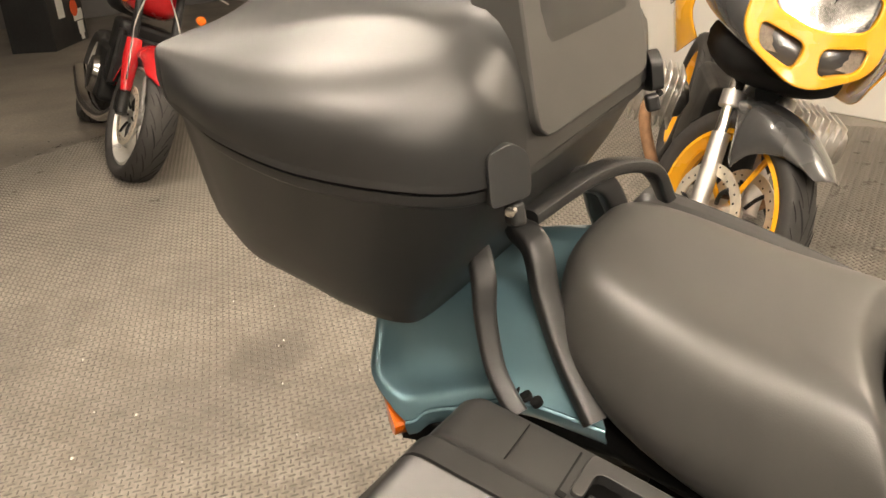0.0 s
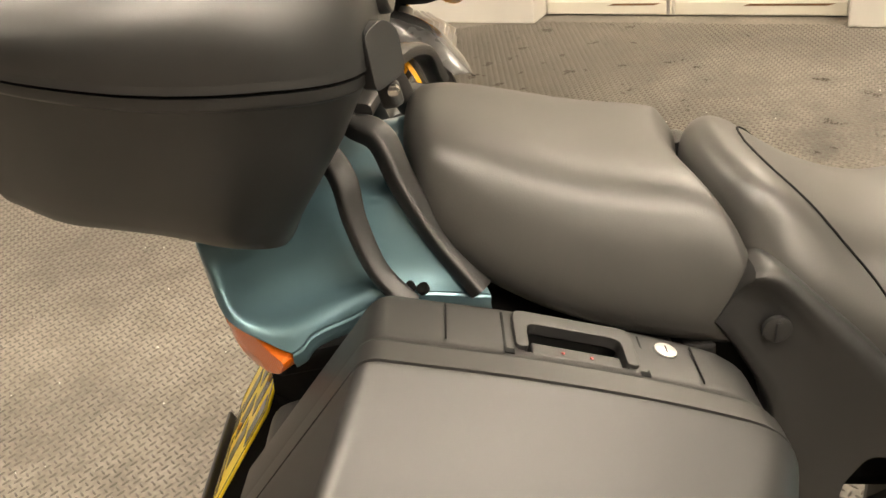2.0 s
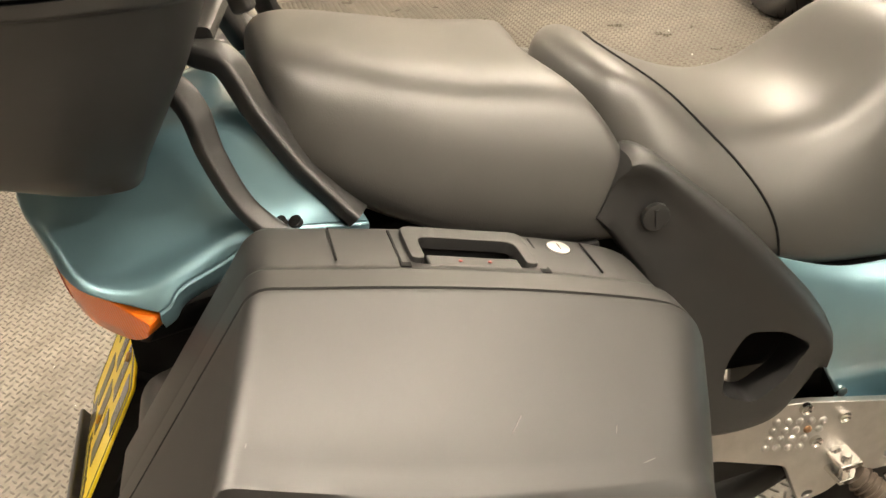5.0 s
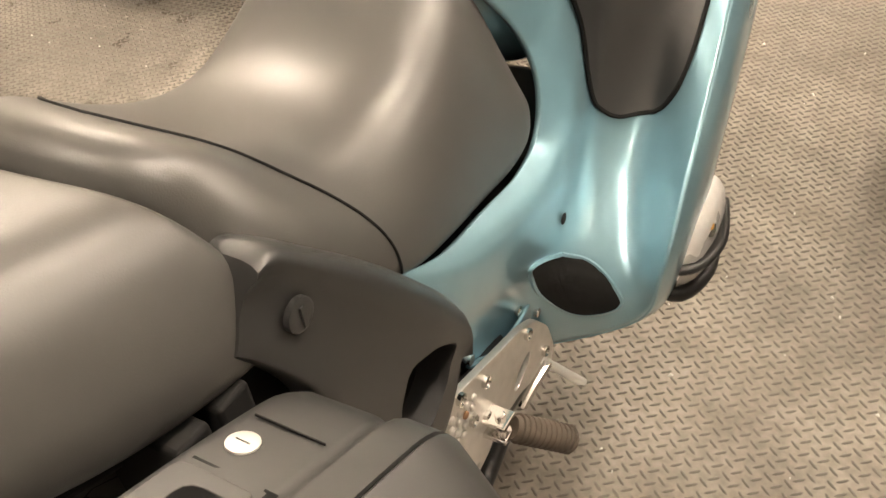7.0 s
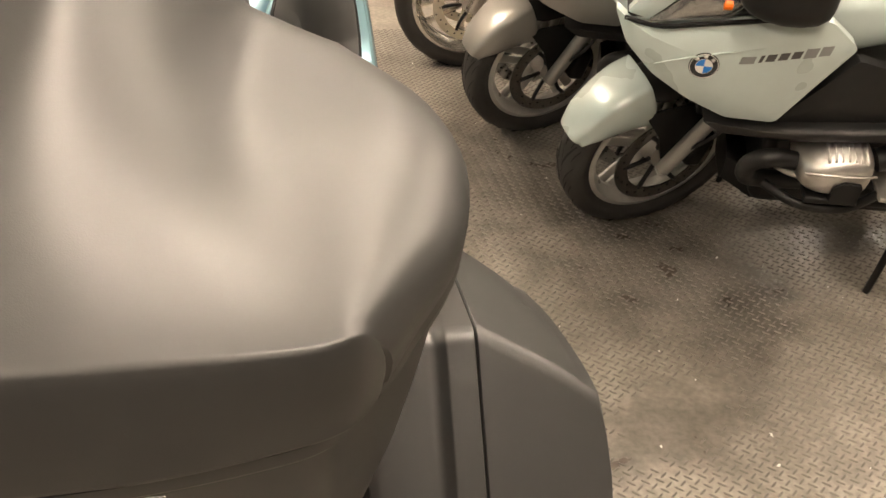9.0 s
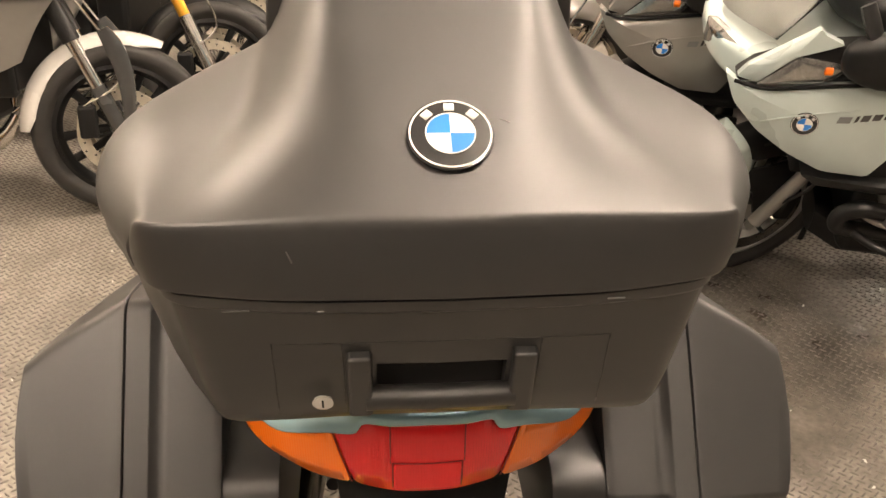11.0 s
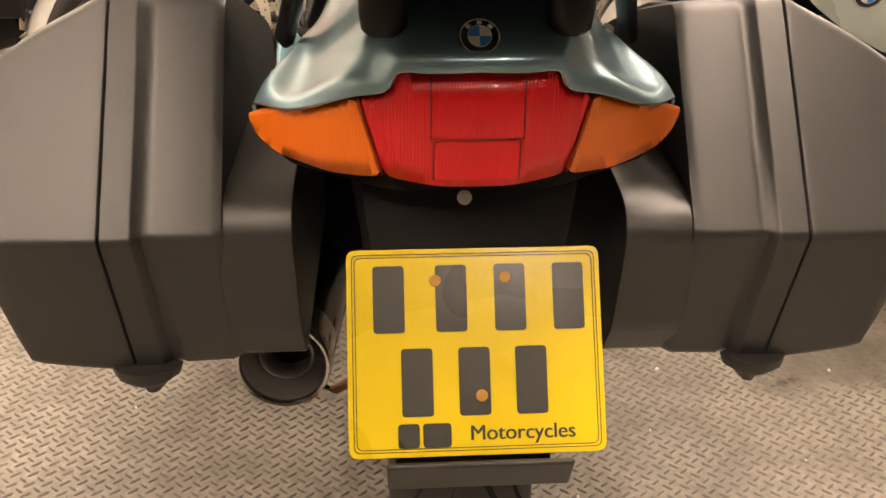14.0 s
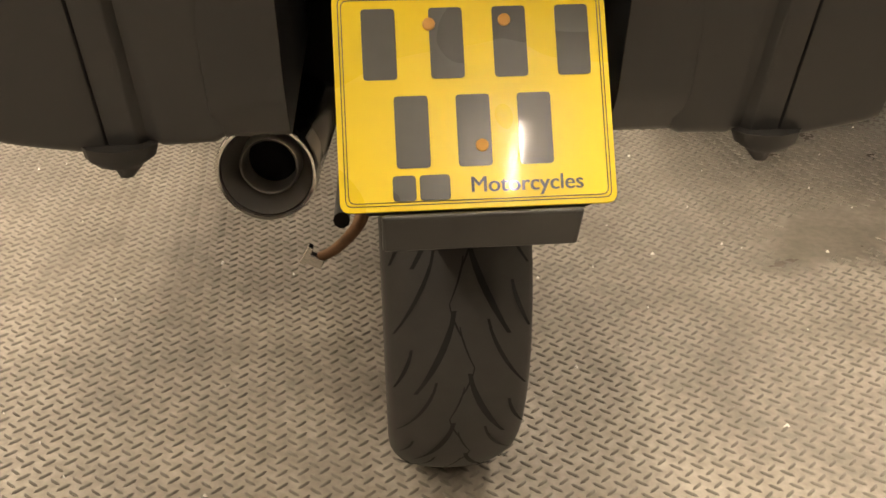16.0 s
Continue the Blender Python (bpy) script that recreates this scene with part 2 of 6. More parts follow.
    bp.inputs["Strength"].default_value, bp.inputs["Distance"].default_value = 0.35, 0.001
    nt.links.new(fine.outputs["Fac"], bp.inputs["Height"])
    nt.links.new(bp.outputs[0], b.inputs["Normal"])
    return m


FLOOR = floor_material()
LAMP = bpy.data.materials.new("tube_glow")
LAMP.use_nodes = True
LAMP.node_tree.nodes["Principled BSDF"].inputs["Base Color"].default_value = (0.9, 0.9, 0.88, 1)
LAMP.node_tree.nodes["Principled BSDF"].inputs["Emission Color"].default_value = (*TUBE_COLOUR, 1)
LAMP.node_tree.nodes["Principled BSDF"].inputs["Emission Strength"].default_value = TUBE_ENERGY

# unseen walls kept dark so that less light bounces onto upright faces
WALL_FAR = material("dark_unseen_wall", (0.12, 0.115, 0.11), 0.7, noise_scale=4, vary=0.15, bump=0.3, bump_scale=60)


# ---- mesh helpers ----
def mesh(name, verts, faces, smooth=True):
    me = bpy.data.meshes.new(name)
    me.from_pydata([tuple(v) for v in verts], [], [tuple(f) for f in faces])
    me.update()
    if smooth:
        me.polygons.foreach_set("use_smooth", [True] * len(me.polygons))
    return me


def part(name, me, mat, parent=None, label="", sub=0, bevel=0.0, solid=0.0, auto=True):
    """Links a mesh as one object under a thing or under a part."""
    if isinstance(me, bmesh.types.BMesh):
        bm, me = me, bpy.data.meshes.new(name)
        bmesh.ops.recalc_face_normals(bm, faces=bm.faces)
        bm.to_mesh(me)
        bm.free()
        me.polygons.foreach_set("use_smooth", [True] * len(me.polygons))
    ob = new(name, me)
    if not me.materials:
        me.materials.append(mat)
    ob.parent = parent
    if label:
        ob["label"] = label
    if solid:
        md = ob.modifiers.new("solid", "SOLIDIFY")
        md.thickness, md.offset = solid, -1.0
    if bevel:
        md = ob.modifiers.new("bevel", "BEVEL")
        md.width, md.segments, md.limit_method, md.angle_limit = bevel, 3, "ANGLE", radians(35)
    if sub:
        md = ob.modifiers.new("sub", "SUBSURF")
        md.levels = md.render_levels = sub
    elif auto:
        md = ob.modifiers.new("weighted", "WEIGHTED_NORMAL")
        md.keep_sharp = True
        me.set_sharp_from_angle(angle=radians(38))
    return ob


def thing(name, label, category, m=None, group="", kind=""):
    ob = new(name)
    ob.empty_display_size = 0.1
    if m is not None:
        ob.matrix_basis = m
    return tagged(ob, label, category, group, kind)


def loft(rings, closed=True, caps=True):
    n = len(rings[0])
    verts = [v for r in rings for v in r]
    faces = []
    for i in range(len(rings) - 1):
        for j in range(n if closed else n - 1):
            k = (j + 1) % n
            faces.append((i * n + j, i * n + k, (i + 1) * n + k, (i + 1) * n + j))
    if caps and closed:
        faces.append(tuple(reversed(range(n))))
        faces.append(tuple((len(rings) - 1) * n + j for j in range(n)))
    me = mesh("loft", verts, faces)
    bm = bmesh.new()
    bm.from_mesh(me)
    bpy.data.meshes.remove(me)
    return bm


def spline(points, n):
    """n points along a smooth curve through the given ones."""
    p = np.array(points, float)
    out = []
    for i in np.linspace(0, len(p) - 1, n):
        k = min(int(i), len(p) - 2)
        t = i - k
        a, b, c, d = p[max(k - 1, 0)], p[k], p[k + 1], p[min(k + 2, len(p) - 1)]
        out.append(0.5 * (2 * b + (c - a) * t + (2 * a - 5 * b + 4 * c - d) * t * t + (3 * b - a - 3 * c + d) * t ** 3))
    return np.array(out)


def patch(rows, nu, nv):
    """A smooth sheet through a grid of points: rows of points of the same number."""
    dense = np.array([spline(r, nv) for r in rows])
    return np.array([spline(dense[:, j], nu) for j in range(nv)]).transpose(1, 0, 2)


def sheet(grid):
    nu, nv = len(grid), len(grid[0])
    verts = [p for r in grid for p in r]
    faces = [(i * nv + j, i * nv + j + 1, (i + 1) * nv + j + 1, (i + 1) * nv + j) for i in range(nu - 1) for j in range(nv - 1)]
    bm = bmesh.new()
    vs = [bm.verts.new(v) for v in verts]
    for f in faces:
        bm.faces.new([vs[k] for k in f])
    return bm


def tube(points, radius, n=24, segs=12, flat=1.0, up=(0, 0, 1), square=2.0):
    """A bar along a smooth curve; radius may be a list; flat squeezes it across up; square above 2 gives it flatter sides."""
    def power(v):
        return math.copysign(abs(v) ** (2 / square), v)

    c = spline(points, n)
    rad = np.interp(np.linspace(0, 1, n), np.linspace(0, 1, len(radius)), radius) if isinstance(radius, (list, tuple)) else [radius] * n
    rings = []
    for i in range(n):
        d = Vector(c[min(i + 1, n - 1)] - c[max(i - 1, 0)]).normalized()
        s = d.cross(Vector(up))
        s = s.normalized() if s.length > 1e-4 else Vector((1, 0, 0))
        u = s.cross(d)
        rings.append([Vector(c[i]) + (s * power(math.cos(a)) + u * power(math.sin(a)) * flat) * rad[i] for a in np.linspace(0, 2 * math.pi, segs, endpoint=False)])
    return loft(rings)


def lathe(profile, segs=48, axis="x", centre=(0, 0, 0), close=False):
    """Turns rows of (along, radius) round an axis."""
    rings = []
    for a, r in profile:
        ring = []
        for t in np.linspace(0, 2 * math.pi, segs, endpoint=False):
            c, s = r * math.cos(t), r * math.sin(t)
            p = {"x": (a, c, s), "y": (c, a, s), "z": (c, s, a)}[axis]
            ring.append(Vector(p) + Vector(centre))
        rings.append(ring)
    if close:
        rings.append(rings[0])
    bm = loft(rings, caps=not close)
    bmesh.ops.remove_doubles(bm, verts=bm.verts, dist=1e-6)
    return bm


def block(size, at=(0, 0, 0), rot=(0, 0, 0)):
    bm = bmesh.new()
    bmesh.ops.create_cube(bm, size=1, matrix=pose(*at, *rot) @ Matrix.Diagonal((*size, 1)))
    return bm


def plate(outline, thickness, to_world, holes=()):
    """A flat shape with holes, given thickness; to_world turns (a, b, depth) into a place."""
    bm = bmesh.new()
    for loop in (outline, *holes):
        vs = [bm.verts.new((a, b, 0)) for a, b in loop]
        for i in range(len(vs)):
            bm.edges.new((vs[i], vs[(i + 1) % len(vs)]))
    bmesh.ops.triangle_fill(bm, edges=bm.edges, use_beauty=True, use_dissolve=False)
    top = bmesh.ops.extrude_face_region(bm, geom=bm.faces[:])
    for v in top["geom"]:
        if isinstance(v, bmesh.types.BMVert):
            v.co.z = thickness
    for v in bm.verts:
        v.co = Vector(to_world(v.co.x, v.co.y, v.co.z))
    return bm


def rounded(points, radius, n=5):
    """A polygon of the plane with its corners rounded."""
    out = []
    p = [Vector(q) for q in points]
    for i in range(len(p)):
        a, b, c = p[i - 1], p[i], p[(i + 1) % len(p)]
        r = min(radius, 0.45 * (a - b).length, 0.45 * (c - b).length)
        s, e = b + (a - b).normalized() * r, b + (c - b).normalized() * r
        for t in np.linspace(0, 1, n):
            out.append(tuple((1 - t) ** 2 * s + 2 * t * (1 - t) * b + t * t * e))
    return out


def merge(*bms):
    out = bmesh.new()
    for bm in bms:
        me = bpy.data.meshes.new("tmp")
        bm.to_mesh(me)
        bm.free()
        out.from_mesh(me)
        bpy.data.meshes.remove(me)
    return out


def smoothstep(a, b, x):
    t = min(1, max(0, (x - a) / (b - a)))
    return t * t * (3 - 2 * t)


def shift(bm, m):
    bmesh.ops.transform(bm, matrix=m, verts=bm.verts)
    return bm


def pillow(outline, place, bulge=0.01, rolls=7, back=0.0):
    """A domed panel inside an outline; place turns (a, b, height) into a point."""
    p = np.array(outline, float)
    c = p.mean(axis=0)
    rings = [[place(a, b, -back) for a, b in p]] if back else []
    for k in np.linspace(1.0, 0.003, rolls):
        rings.append([place(*(c + (q - c) * k), bulge * (1 - k ** 3)) for q in p])
    return loft(rings, caps=False)


def carve(ob, cutter):
    """Cuts a hollow out of a closed part."""
    me = bpy.data.meshes.new("cutter")
    bmesh.ops.recalc_face_normals(cutter, faces=cutter.faces)
    cutter.to_mesh(me)
    cutter.free()
    tool = new("cutter", me)
    md = ob.modifiers.new("carve", "BOOLEAN")
    md.object, md.solver = tool, "EXACT"
    for other in list(ob.modifiers):
        if other != md:
            ob.modifiers.remove(other)
    bpy.context.view_layer.update()
    res = bpy.data.meshes.new_from_object(ob.evaluated_get(bpy.context.evaluated_depsgraph_get()))
    ob.modifiers.remove(md)
    bpy.data.objects.remove(tool)
    ob.data = res
    res.set_sharp_from_angle(angle=radians(48))
    w = ob.modifiers.new("weighted", "WEIGHTED_NORMAL")
    w.keep_sharp = True


def drape(ob, points, lift=0.0006):
    """Points set down on the surface of a part."""
    bpy.context.view_layer.update()
    ev = ob.evaluated_get(bpy.context.evaluated_depsgraph_get())
    out = []
    for p in points:
        ok, q, nrm, _ = ev.closest_point_on_mesh(Vector(p))
        out.append(tuple(q + nrm * lift))
    return out


def ring_of(cx, cy, cz, hw, top, bottom, n=24, e=2.6):
    """A closed cross-section in the plane y = cy, squarer as e grows."""
    out = []
    for t in np.linspace(0, 2 * math.pi, n, endpoint=False):
        c, s = math.cos(t), math.sin(t)
        x = abs(c) ** (2 / e) * math.copysign(1, c)
        z = abs(s) ** (2 / e) * math.copysign(1, s)
        out.append((cx + hw * x, cy, cz + (top if z > 0 else bottom) * z))
    return out


# ---- the room ----


def room():
    fl = part("floor", block((40, 40, 0.1), (8, 0, -0.05)), FLOOR)
    fl.matrix_basis = ROOM
    tagged(fl, "grey-brown checker-plate rubber floor, dusty and stained", "floor", kind="structure")
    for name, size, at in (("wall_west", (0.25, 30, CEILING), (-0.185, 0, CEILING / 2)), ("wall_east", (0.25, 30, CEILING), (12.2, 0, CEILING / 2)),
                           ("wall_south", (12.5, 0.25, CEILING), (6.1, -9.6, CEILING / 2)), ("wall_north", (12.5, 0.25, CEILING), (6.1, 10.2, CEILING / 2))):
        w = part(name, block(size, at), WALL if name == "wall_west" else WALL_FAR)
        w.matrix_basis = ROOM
        tagged(w, "white painted workshop wall, scuffed near the floor" if name == "wall_west" else "unseen workshop wall, made dark grey to cut bounced light", "wall", kind="structure")
    ce = part("ceiling", block((12.6, 20.4, 0.12), (6.1, 0.3, CEILING + 0.06)), CEIL)
    ce.matrix_basis = ROOM
    tagged(ce, "off-white painted workshop ceiling above the tubes", "ceiling", kind="structure")
    # a cream panelled door with raised rails, and the pier beside it
    door = thing("door_1", "cream panelled wooden double doors, shut, rust stains low down", "door", ROOM, kind="structure")
    for y0, y1 in ((0.28, 1.005), (1.015, 1.89)):
        leaf = part("door_leaf", block((0.04, y1 - y0, 2.3), (-0.085, (y0 + y1) / 2, 1.155)), DOOR_PAINT, door, bevel=0.004)
        for z0, z1 in ((0.16, 0.95), (1.07, 2.2)):
            a, b = y0 + 0.10, y1 - 0.10
            part("panel", block((0.016, b - a, z1 - z0), (-0.062, (a + b) / 2, (z0 + z1) / 2)), DOOR_PAINT, leaf, bevel=0.006)
            part("panel_moulding", merge(block((0.022, b - a, 0.022), (-0.056, (a + b) / 2, z0)), block((0.022, b - a, 0.022), (-0.056, (a + b) / 2, z1)),
                                         block((0.022, 0.022, z1 - z0), (-0.056, a, (z0 + z1) / 2)), block((0.022, 0.022, z1 - z0), (-0.056, b, (z0 + z1) / 2))), DOOR_PAINT, leaf, bevel=0.004)
        part("weather_board", block((0.035, y1 - y0 - 0.01, 0.075), (-0.050, (y0 + y1) / 2, 0.045)), DOOR_PAINT, leaf, "lower board with rust stains", bevel=0.008)
        part("rust_stain", plate(rounded([(y0 + 0.36, 0.058), (y1 - 0.10, 0.060), (y1 - 0.06, 0.072), (y0 + 0.40, 0.070)], 0.004, 3), 0.0012, lambda a, b, d: (-0.033 + d, a, b)), RUST, leaf, "brown rust stain")
    part("drop_bolt", tube([(-0.04, 0.985, 0.01), (-0.04, 0.985, 0.3), (-0.04, 0.985, 0.6)], 0.012), ALU, door, "bare steel drop bolt")
    for y0, y1 in ((-14.8, 0.27), (1.90, 14.8)):
        pier = part("wall_pier", block((0.21, y1 - y0, CEILING), (0.046, (y0 + y1) / 2, CEILING / 2)), WALL, bevel=0.01)
        pier.matrix_basis = ROOM
        tagged(pier, "white painted wall beside the panelled doors", "wall", kind="structure")
    lintel = part("wall_lintel", block((0.21, 1.63, CEILING - 2.31), (0.046, 1.085, CEILING / 2 + 1.155)), WALL, bevel=0.004)
    lintel.matrix_basis = ROOM
    tagged(lintel, "white painted wall above the panelled doors", "wall", kind="structure")


room()


def tube_light(m, length=1.5, label="white fluorescent tube light fixed under the ceiling"):
    t = thing("tube_light", label, "ceiling light", m, "ceiling tubes")
    h = length / 2 - 0.03
    part("housing", block((0.09, length, 0.05), (0, 0, -0.028)), WHITE_ENAMEL, t, bevel=0.006)
    part("tube", lathe([(-h, 0.004), (-h, 0.014), (h, 0.014), (h, 0.004)], 12, "y", (0, 0, -0.075)), LAMP, t, "lit white tube")
    return t


tube_light(pose(0.70, -3.4, CEILING), 0.5, "short white fluorescent tube light under the ceiling")
first = tube_light(pose(0.9, -0.7, CEILING))
for x, y in ((-1.7, -2.3), (-2.5, 2.4), (1.3, 1.5), (4.0, 2.4), (2.2, 5.2), (5.2, 5.2)):
    copy_thing(first, pose(x, y, CEILING))


# ---- wheels ----
def tyre_bm(radius, width, rim, segs=64):
    h = width / 2
    prof = [(-h * 0.62, rim), (-h * 0.95, rim + (radius - rim) * 0.3), (-h, rim + (radius - rim) * 0.55), (-h * 0.90, radius - width * 0.13),
            (-h * 0.62, radius - width * 0.045), (-h * 0.3, radius - width * 0.008), (0, radius), (h * 0.3, radius - width * 0.008), (h * 0.62, radius - width * 0.045),
            (h * 0.90, radius - width * 0.13), (h, rim + (radius - rim) * 0.55), (h * 0.95, rim + (radius - rim) * 0.3), (h * 0.62, rim)]
    fine = spline([(a, r, 0) for a, r in prof], 29)
    return lathe([(a, r) for a, r, _ in fine], segs, "x", close=True)


def tread_bm(radius, width, count, far=0.9):
    """Curved grooves that lie on the tread, as slim dark ribbons."""
    bm = bmesh.new()
    h = width / 2

    def r_at(x):
        u = abs(x) / h
        return radius - width * 0.13 * u ** 2.6 + 0.0006

    for k in range(count):
        base = 2 * math.pi * k / count
        for side in (-1, 1):
            for x0, x1, a0, a1, wd, off in ((0.10, 0.62, 0.0, 0.34, 0.0042, 0.0), (0.34, 0.88, 0.06, 0.36, 0.0026, 0.45), (0.66, 0.90, 0.10, 0.28, 0.0026, 0.1), (-0.03, 0.16, 0.30, 0.46, 0.0012, 0.0), (0.16, -0.03, 0.46, 0.60, 0.0012, 0.0)):
                pts = []
                for t in np.linspace(0, 1, 8):
                    x = side * h * (x0 + (x1 - x0) * t ** 1.4)
                    a = base + off * 2 * math.pi / count + (a0 + (a1 - a0) * t) + (math.pi / count if side > 0 else 0)
                    pts.append((x, a))
                prev = None
                for i, (x, a) in enumerate(pts):
                    w = wd * math.sin(math.pi * min(0.9, max(0.12, i / 7))) ** 0.5
                    pair = []
                    for s in (-1, 1):
                        xx, r = x + s * w, r_at(x)
                        pair.append(bm.verts.new((xx, r * math.cos(a), r * math.sin(a))))
                    if prev:
                        bm.faces.new((prev[0], prev[1], pair[1], pair[0]))
                    prev = pair
    return bm


def wheel(parent, name, at, radius, width, rim_mat, discs=(), spokes=10, steer=0.0, rim_r=None, lean=0.0, twin=True, spoke=0.013, paired=False, disc_mat=DISC_STEEL):
    """tyre, rim with cast spokes, hub and brake discs; turns about the local x axis."""
    rim_r = rim_r or radius * 0.715
    w = new(name)
    w.parent = parent
    w.matrix_basis = pose(*at, 0, lean, steer)
    part("tyre", tyre_bm(radius, width, rim_r), RUBBER, w, "black rubber tyre")
    part("tread", tread_bm(radius, width, 13), GROOVE, w, auto=False)
    hw = width * 0.36
    part("rim", lathe([(-hw, rim_r + 0.004), (-hw - 0.004, rim_r - 0.010), (-hw + 0.012, rim_r - 0.016), (-hw * 0.3, rim_r - 0.030), (hw * 0.3, rim_r - 0.030),
                       (hw - 0.012, rim_r - 0.016), (hw + 0.004, rim_r - 0.010), (hw, rim_r + 0.004), (0, rim_r - 0.012)], 56, "x", close=True), rim_mat, w)
    for k in range(5 if paired else 0):
        a = 2 * math.pi * (k + 0.3) / 5
        c, sn = math.cos(a), math.sin(a)
        for off in (-0.019, 0.019):
            pts = [(0.012, r * c - off * (0.7 + 0.6 * r / rim_r) * sn, r * sn + off * (0.7 + 0.6 * r / rim_r) * c) for r in (0.04, 0.5 * rim_r, rim_r - 0.018)]
            part("spoke", tube(pts, [0.011, 0.0095, 0.012], 6, 10, 1.5), rim_mat, w)
    for k in range(0 if paired else spokes):
        a = 2 * math.pi * k / spokes
        da = (0.10 if k % 2 else -0.10) if twin else 0.0
        part("spoke", tube([(0, 0.035 * math.cos(a), 0.035 * math.sin(a)), (0.004, 0.5 * rim_r * math.cos(a + da * 0.5), 0.5 * rim_r * math.sin(a + da * 0.5)),
                            (0, (rim_r - 0.02) * math.cos(a + da), (rim_r - 0.02) * math.sin(a + da))], [spoke, spoke * 0.77, spoke], 6, 8, 1.3), rim_mat, w)
    part("hub", lathe([(-0.055, 0.012), (-0.055, 0.035), (-0.02, 0.045), (0.02, 0.045), (0.055, 0.035), (0.055, 0.012)], 24, "x"), ALU, w)
    for x in discs:
        disc = part("brake_disc", lathe([(x - 0.0025, 0.113), (x - 0.0025, 0.152), (x + 0.0025, 0.152), (x + 0.0025, 0.113)], 48, "x", close=True), disc_mat, w, "drilled steel brake disc")
        holes = [block((0.0062, 0.006, 0.006), (x, r * math.cos(a), r * math.sin(a)), (math.degrees(a), 0, 0)) for k in range(30) for r, a in ((0.124 + 0.009 * (k % 3), 2 * math.pi * k / 30),)]
        tagged(part("disc_hole", merge(*holes), MATT_BLACK, disc, auto=False), kind="stuff")
        for a in np.linspace(0, 2 * math.pi, 6, endpoint=False):
            part("disc_carrier", tube([(x * 0.8, 0.04 * math.cos(a), 0.04 * math.sin(a)), (x, 0.08 * math.cos(a + 0.1), 0.08 * math.sin(a + 0.1)), (x, 0.117 * math.cos(a), 0.117 * math.sin(a))], 0.007, 5, 6), BLACK, w, auto=False)
    return w


def roundel(parent, at, normal, size, up=(0, 0, 1), name="badge"):
    """A round enamel badge: black ring, quartered blue and white, with pale bars in place of letters."""
    z = Vector(normal).normalized()
    x = Vector(up).cross(z).normalized()
    y = z.cross(x)
    m = Matrix.Translation(at) @ Matrix((x, y, z)).transposed().to_4x4()
    r = size / 2
    b = part(name, shift(lathe([(-0.002, r * 0.9), (0.0005, r), (0.0022, r * 0.985), (0.003, r * 0.9), (0.003, r * 0.1)], 48, "z"), m), BLACK_ENAMEL, parent, "round blue, white and black enamel badge")
    part("badge_ring", shift(lathe([(0.0026, r * 0.94), (0.0034, r * 0.945), (0.0034, r * 0.905), (0.0026, r * 0.90)], 48, "z", close=True), m), WHITE_ENAMEL, b)
    part("badge_ring", shift(lathe([(0.0028, r * 0.57), (0.0037, r * 0.575), (0.0037, r * 0.55), (0.0028, r * 0.545)], 48, "z", close=True), m), WHITE_ENAMEL, b)
    for k in range(4):
        bm = bmesh.new()
        c = bm.verts.new((0, 0, 0.0034))
        arc = [bm.verts.new((0.55 * r * math.cos(a), 0.55 * r * math.sin(a), 0.0034)) for a in np.linspace(k * math.pi / 2, (k + 1) * math.pi / 2, 10)]
        bm.faces.new([c] + arc)
        part("badge_quarter", shift(bm, m), BLUE_ENAMEL if k % 2 else WHITE_ENAMEL, b, auto=False)
    for a in (135, 90, 45):
        part("badge_bar", shift(block((r * 0.24, r * 0.20, 0.001), (0, 0, 0.0032)), m @ pose(0, 0, 0, 0, 0, a - 90) @ pose(0, r * 0.74, 0)), WHITE_ENAMEL, b, auto=False)
    return b


# ---- the teal touring motorcycle ----
bike = thing("touring_motorcycle", "teal metallic touring motorcycle with grey panniers and top case, parked", "motorcycle")


